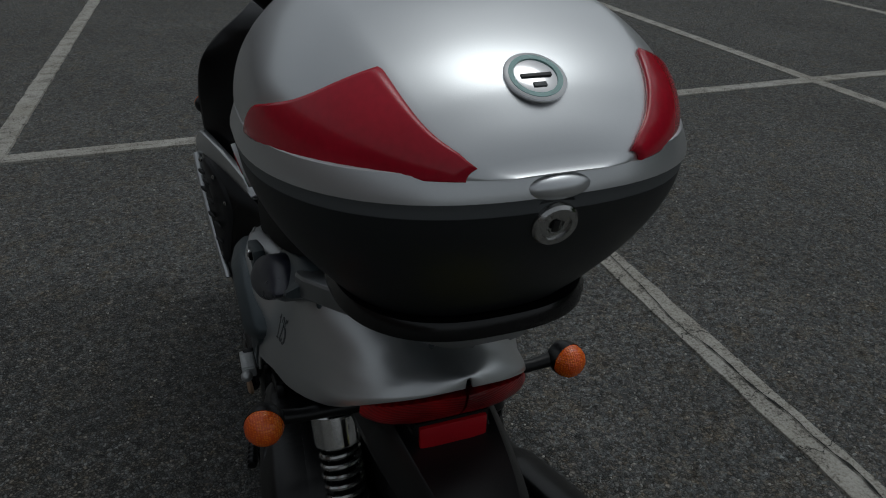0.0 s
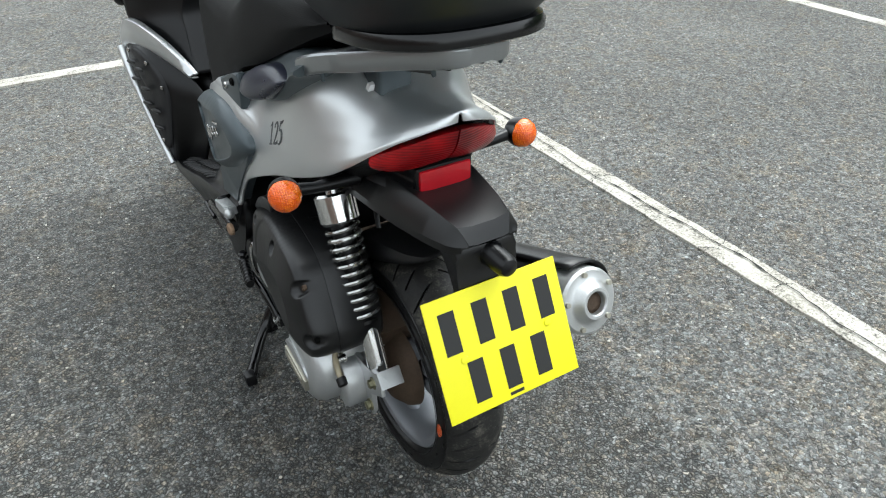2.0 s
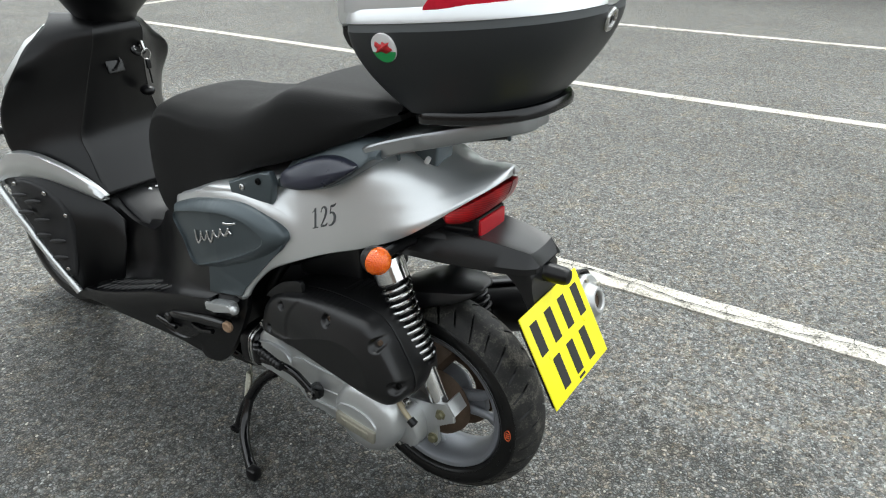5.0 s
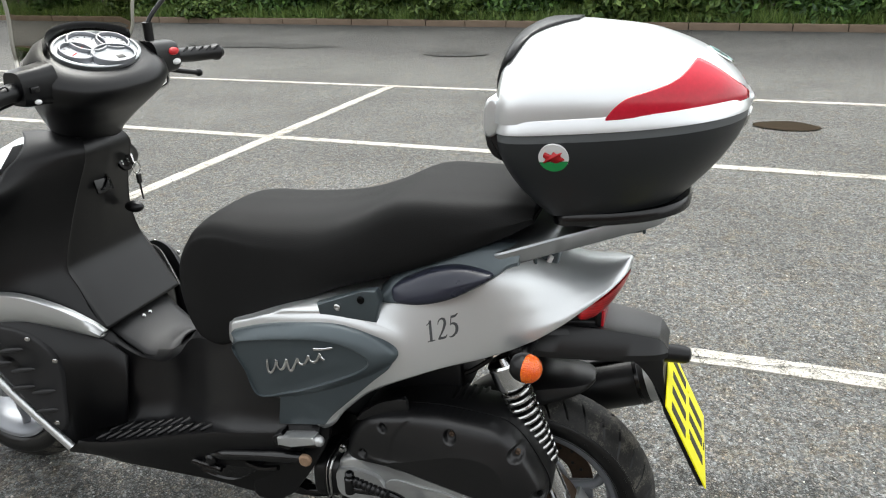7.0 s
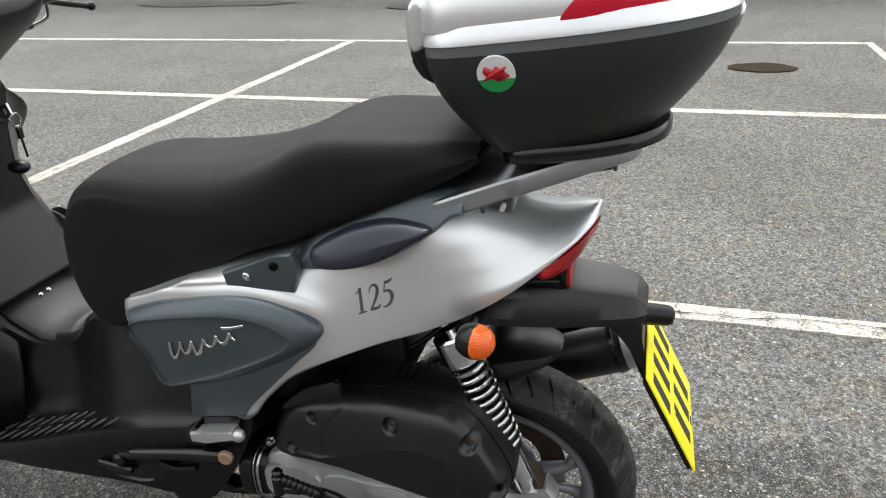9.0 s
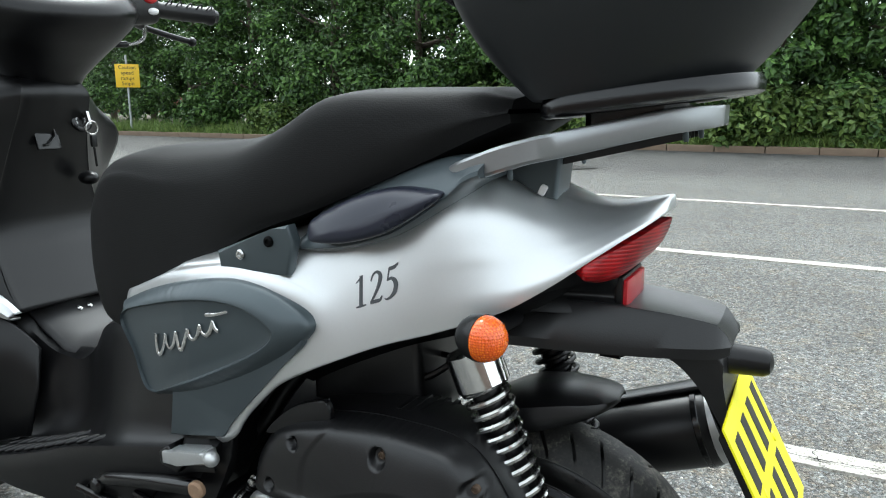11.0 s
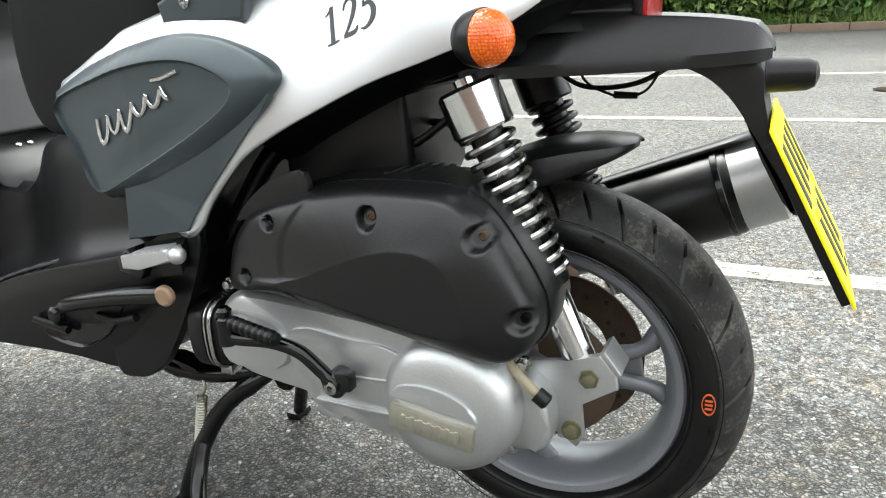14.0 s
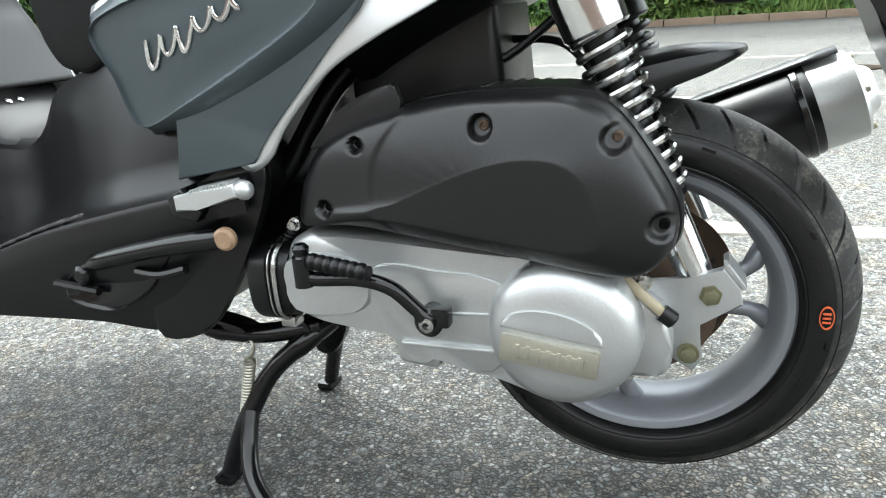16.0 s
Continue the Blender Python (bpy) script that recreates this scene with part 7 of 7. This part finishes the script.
for x in (-0.8, 0.8):
    for y in (-1.3, 1.3):
        w = part("wheel", moved(lathe([(-0.1, 0.2), (-0.09, 0.31), (0.09, 0.31), (0.1, 0.2)], (x, y, 0.31), (x + 1, y, 0.31), 24), CM), TYRE, car, "black tyre")
for i, (x, y, h) in enumerate(((43, 60, 6.5), (62, 78, 8.0), (66, 92, 9.0), (35, 62, 7.0))):
    tree(x, y, h, 2.8, 7000, 80 + i, 0.2, LEAFLIGHT)
shed = thing("building", "long low red-brick and pale-roofed building in the distance", "building", (72.0, 104.0, 0.0))
BM = pose(0, 0, 0, 0, 0, -35)
part("wall", moved(box(-18, 18, -5, 5, 0, 3.2, 0.05), BM), surf("far_brick", (0.25, 0.11, 0.08), 0.85, 0, 0.2, 1.0, 6.0, 0.2), shed, "red brick wall")
part("roof", moved(loft([[(-18.5, -5.6, 3.2), (18.5, -5.6, 3.2), (18.5, 5.6, 3.2), (-18.5, 5.6, 3.2)], [(-18.5, -0.3, 6.2), (18.5, -0.3, 6.2), (18.5, 0.3, 6.2), (-18.5, 0.3, 6.2)]]), BM), surf("pale_roof", (0.42, 0.42, 0.43), 0.7), shed, "pale grey pitched roof")
for k in range(9):
    part("window", moved(box(-16.5 + 4 * k, -14.7 + 4 * k, -5.06, -4.9, 1.0, 2.4, 0.02), BM), GLOSSBLACK, shed)
bm = bmesh.new()
bm.faces.new([bm.verts.new(p) for p in ((30, 38, 0.05), (46, 34, 0.05), (60, 62, 0.05), (40, 66, 0.05))])
tagged(part("grass_island", bm, surf("mown_grass", (0.10, 0.17, 0.04), 0.9, 0, 0.4, 0.8, 30.0, 0.5), thick=0.08), "mown green grass island by the far road", "grass", kind="structure")

# ---- loose details on the ground ----
crack([(1.175, 2.9), (1.15, 2.2), (1.175, 1.5), (1.14, 0.8), (1.17, 0.2), (1.13, -0.3), (1.16, -0.9), (1.12, -1.6), (1.15, -2.5)], 0.0075, 3, near_line)
for i in range(16):
    y = 2.6 - i * 0.30 + 0.08 * math.sin(i * 5.1)
    crack([(1.09, y + 0.04 * math.sin(i)), (1.16, y + 0.02), (1.22, y - 0.05 * math.cos(i * 2))], 0.0042, 20 + i, near_line)
crack([(3.9, 2.85), (2.6, 2.96), (1.4, 2.95), (0.2, 2.97), (-1.2, 2.92), (-3.0, 2.95)], 0.004, 9, cross_line)
puddle = bmesh.new()
pts = cr([(5.02, -0.98), (5.12, -1.25), (5.27, -1.24), (5.40, -1.05), (5.31, -0.82), (5.15, -0.76)], 5, True)
puddle.faces.new([puddle.verts.new((x + 0.02 * noise.noise((x * 9, y * 9, 0)), y + 0.03 * noise.noise((x * 9, y * 9, 4)), 0.0085)) for x, y in pts])
tagged(part("oil_stain", puddle, surf("damp_stain", (0.022, 0.015, 0.008), 0.9, 0, 0.4, 9.0, 90.0, 0.3, spec=0.1)), "dark brown damp stain on the asphalt", "stain", kind="structure")
for cx, cy, sx, sy, seed in ((10.0, 7.0, 0.35, 1.5, 1), (9.4, 3.2, 0.3, 0.5, 2)):
    bm = bmesh.new()
    bm.faces.new([bm.verts.new((cx + sx * math.cos(a) * (1 + 0.25 * noise.noise((math.cos(a) * 2, math.sin(a) * 2, seed))), cy + sy * math.sin(a) * (1 + 0.25 * noise.noise((math.cos(a) * 3, math.sin(a) * 3, seed + 9))), 0.012)) for a in np.linspace(0, 2 * math.pi, 40, endpoint=False)])
    tagged(part("tar_patch", bm, PATCH), "darker asphalt repair patch", "patch", kind="structure")
rg = np.random.default_rng(11)
stones = []
for i in range(420):
    x, y = rg.uniform(-1.6, 2.0), rg.uniform(-1.4, 2.4)
    r = rg.uniform(0.0015, 0.004)
    b = ellipsoid((x, y, r * 0.5), (r * rg.uniform(0.8, 1.4), r, r * 0.7), 6, 4)
    stones.append(b)
tagged(part("loose_grit", join(*stones), surf("pale_grit", (0.42, 0.40, 0.36), 0.9, 0, 0.3, 30.0, 300.0, 0.2), sharp=70), "small pale loose stones on the asphalt", "grit", kind="stuff")
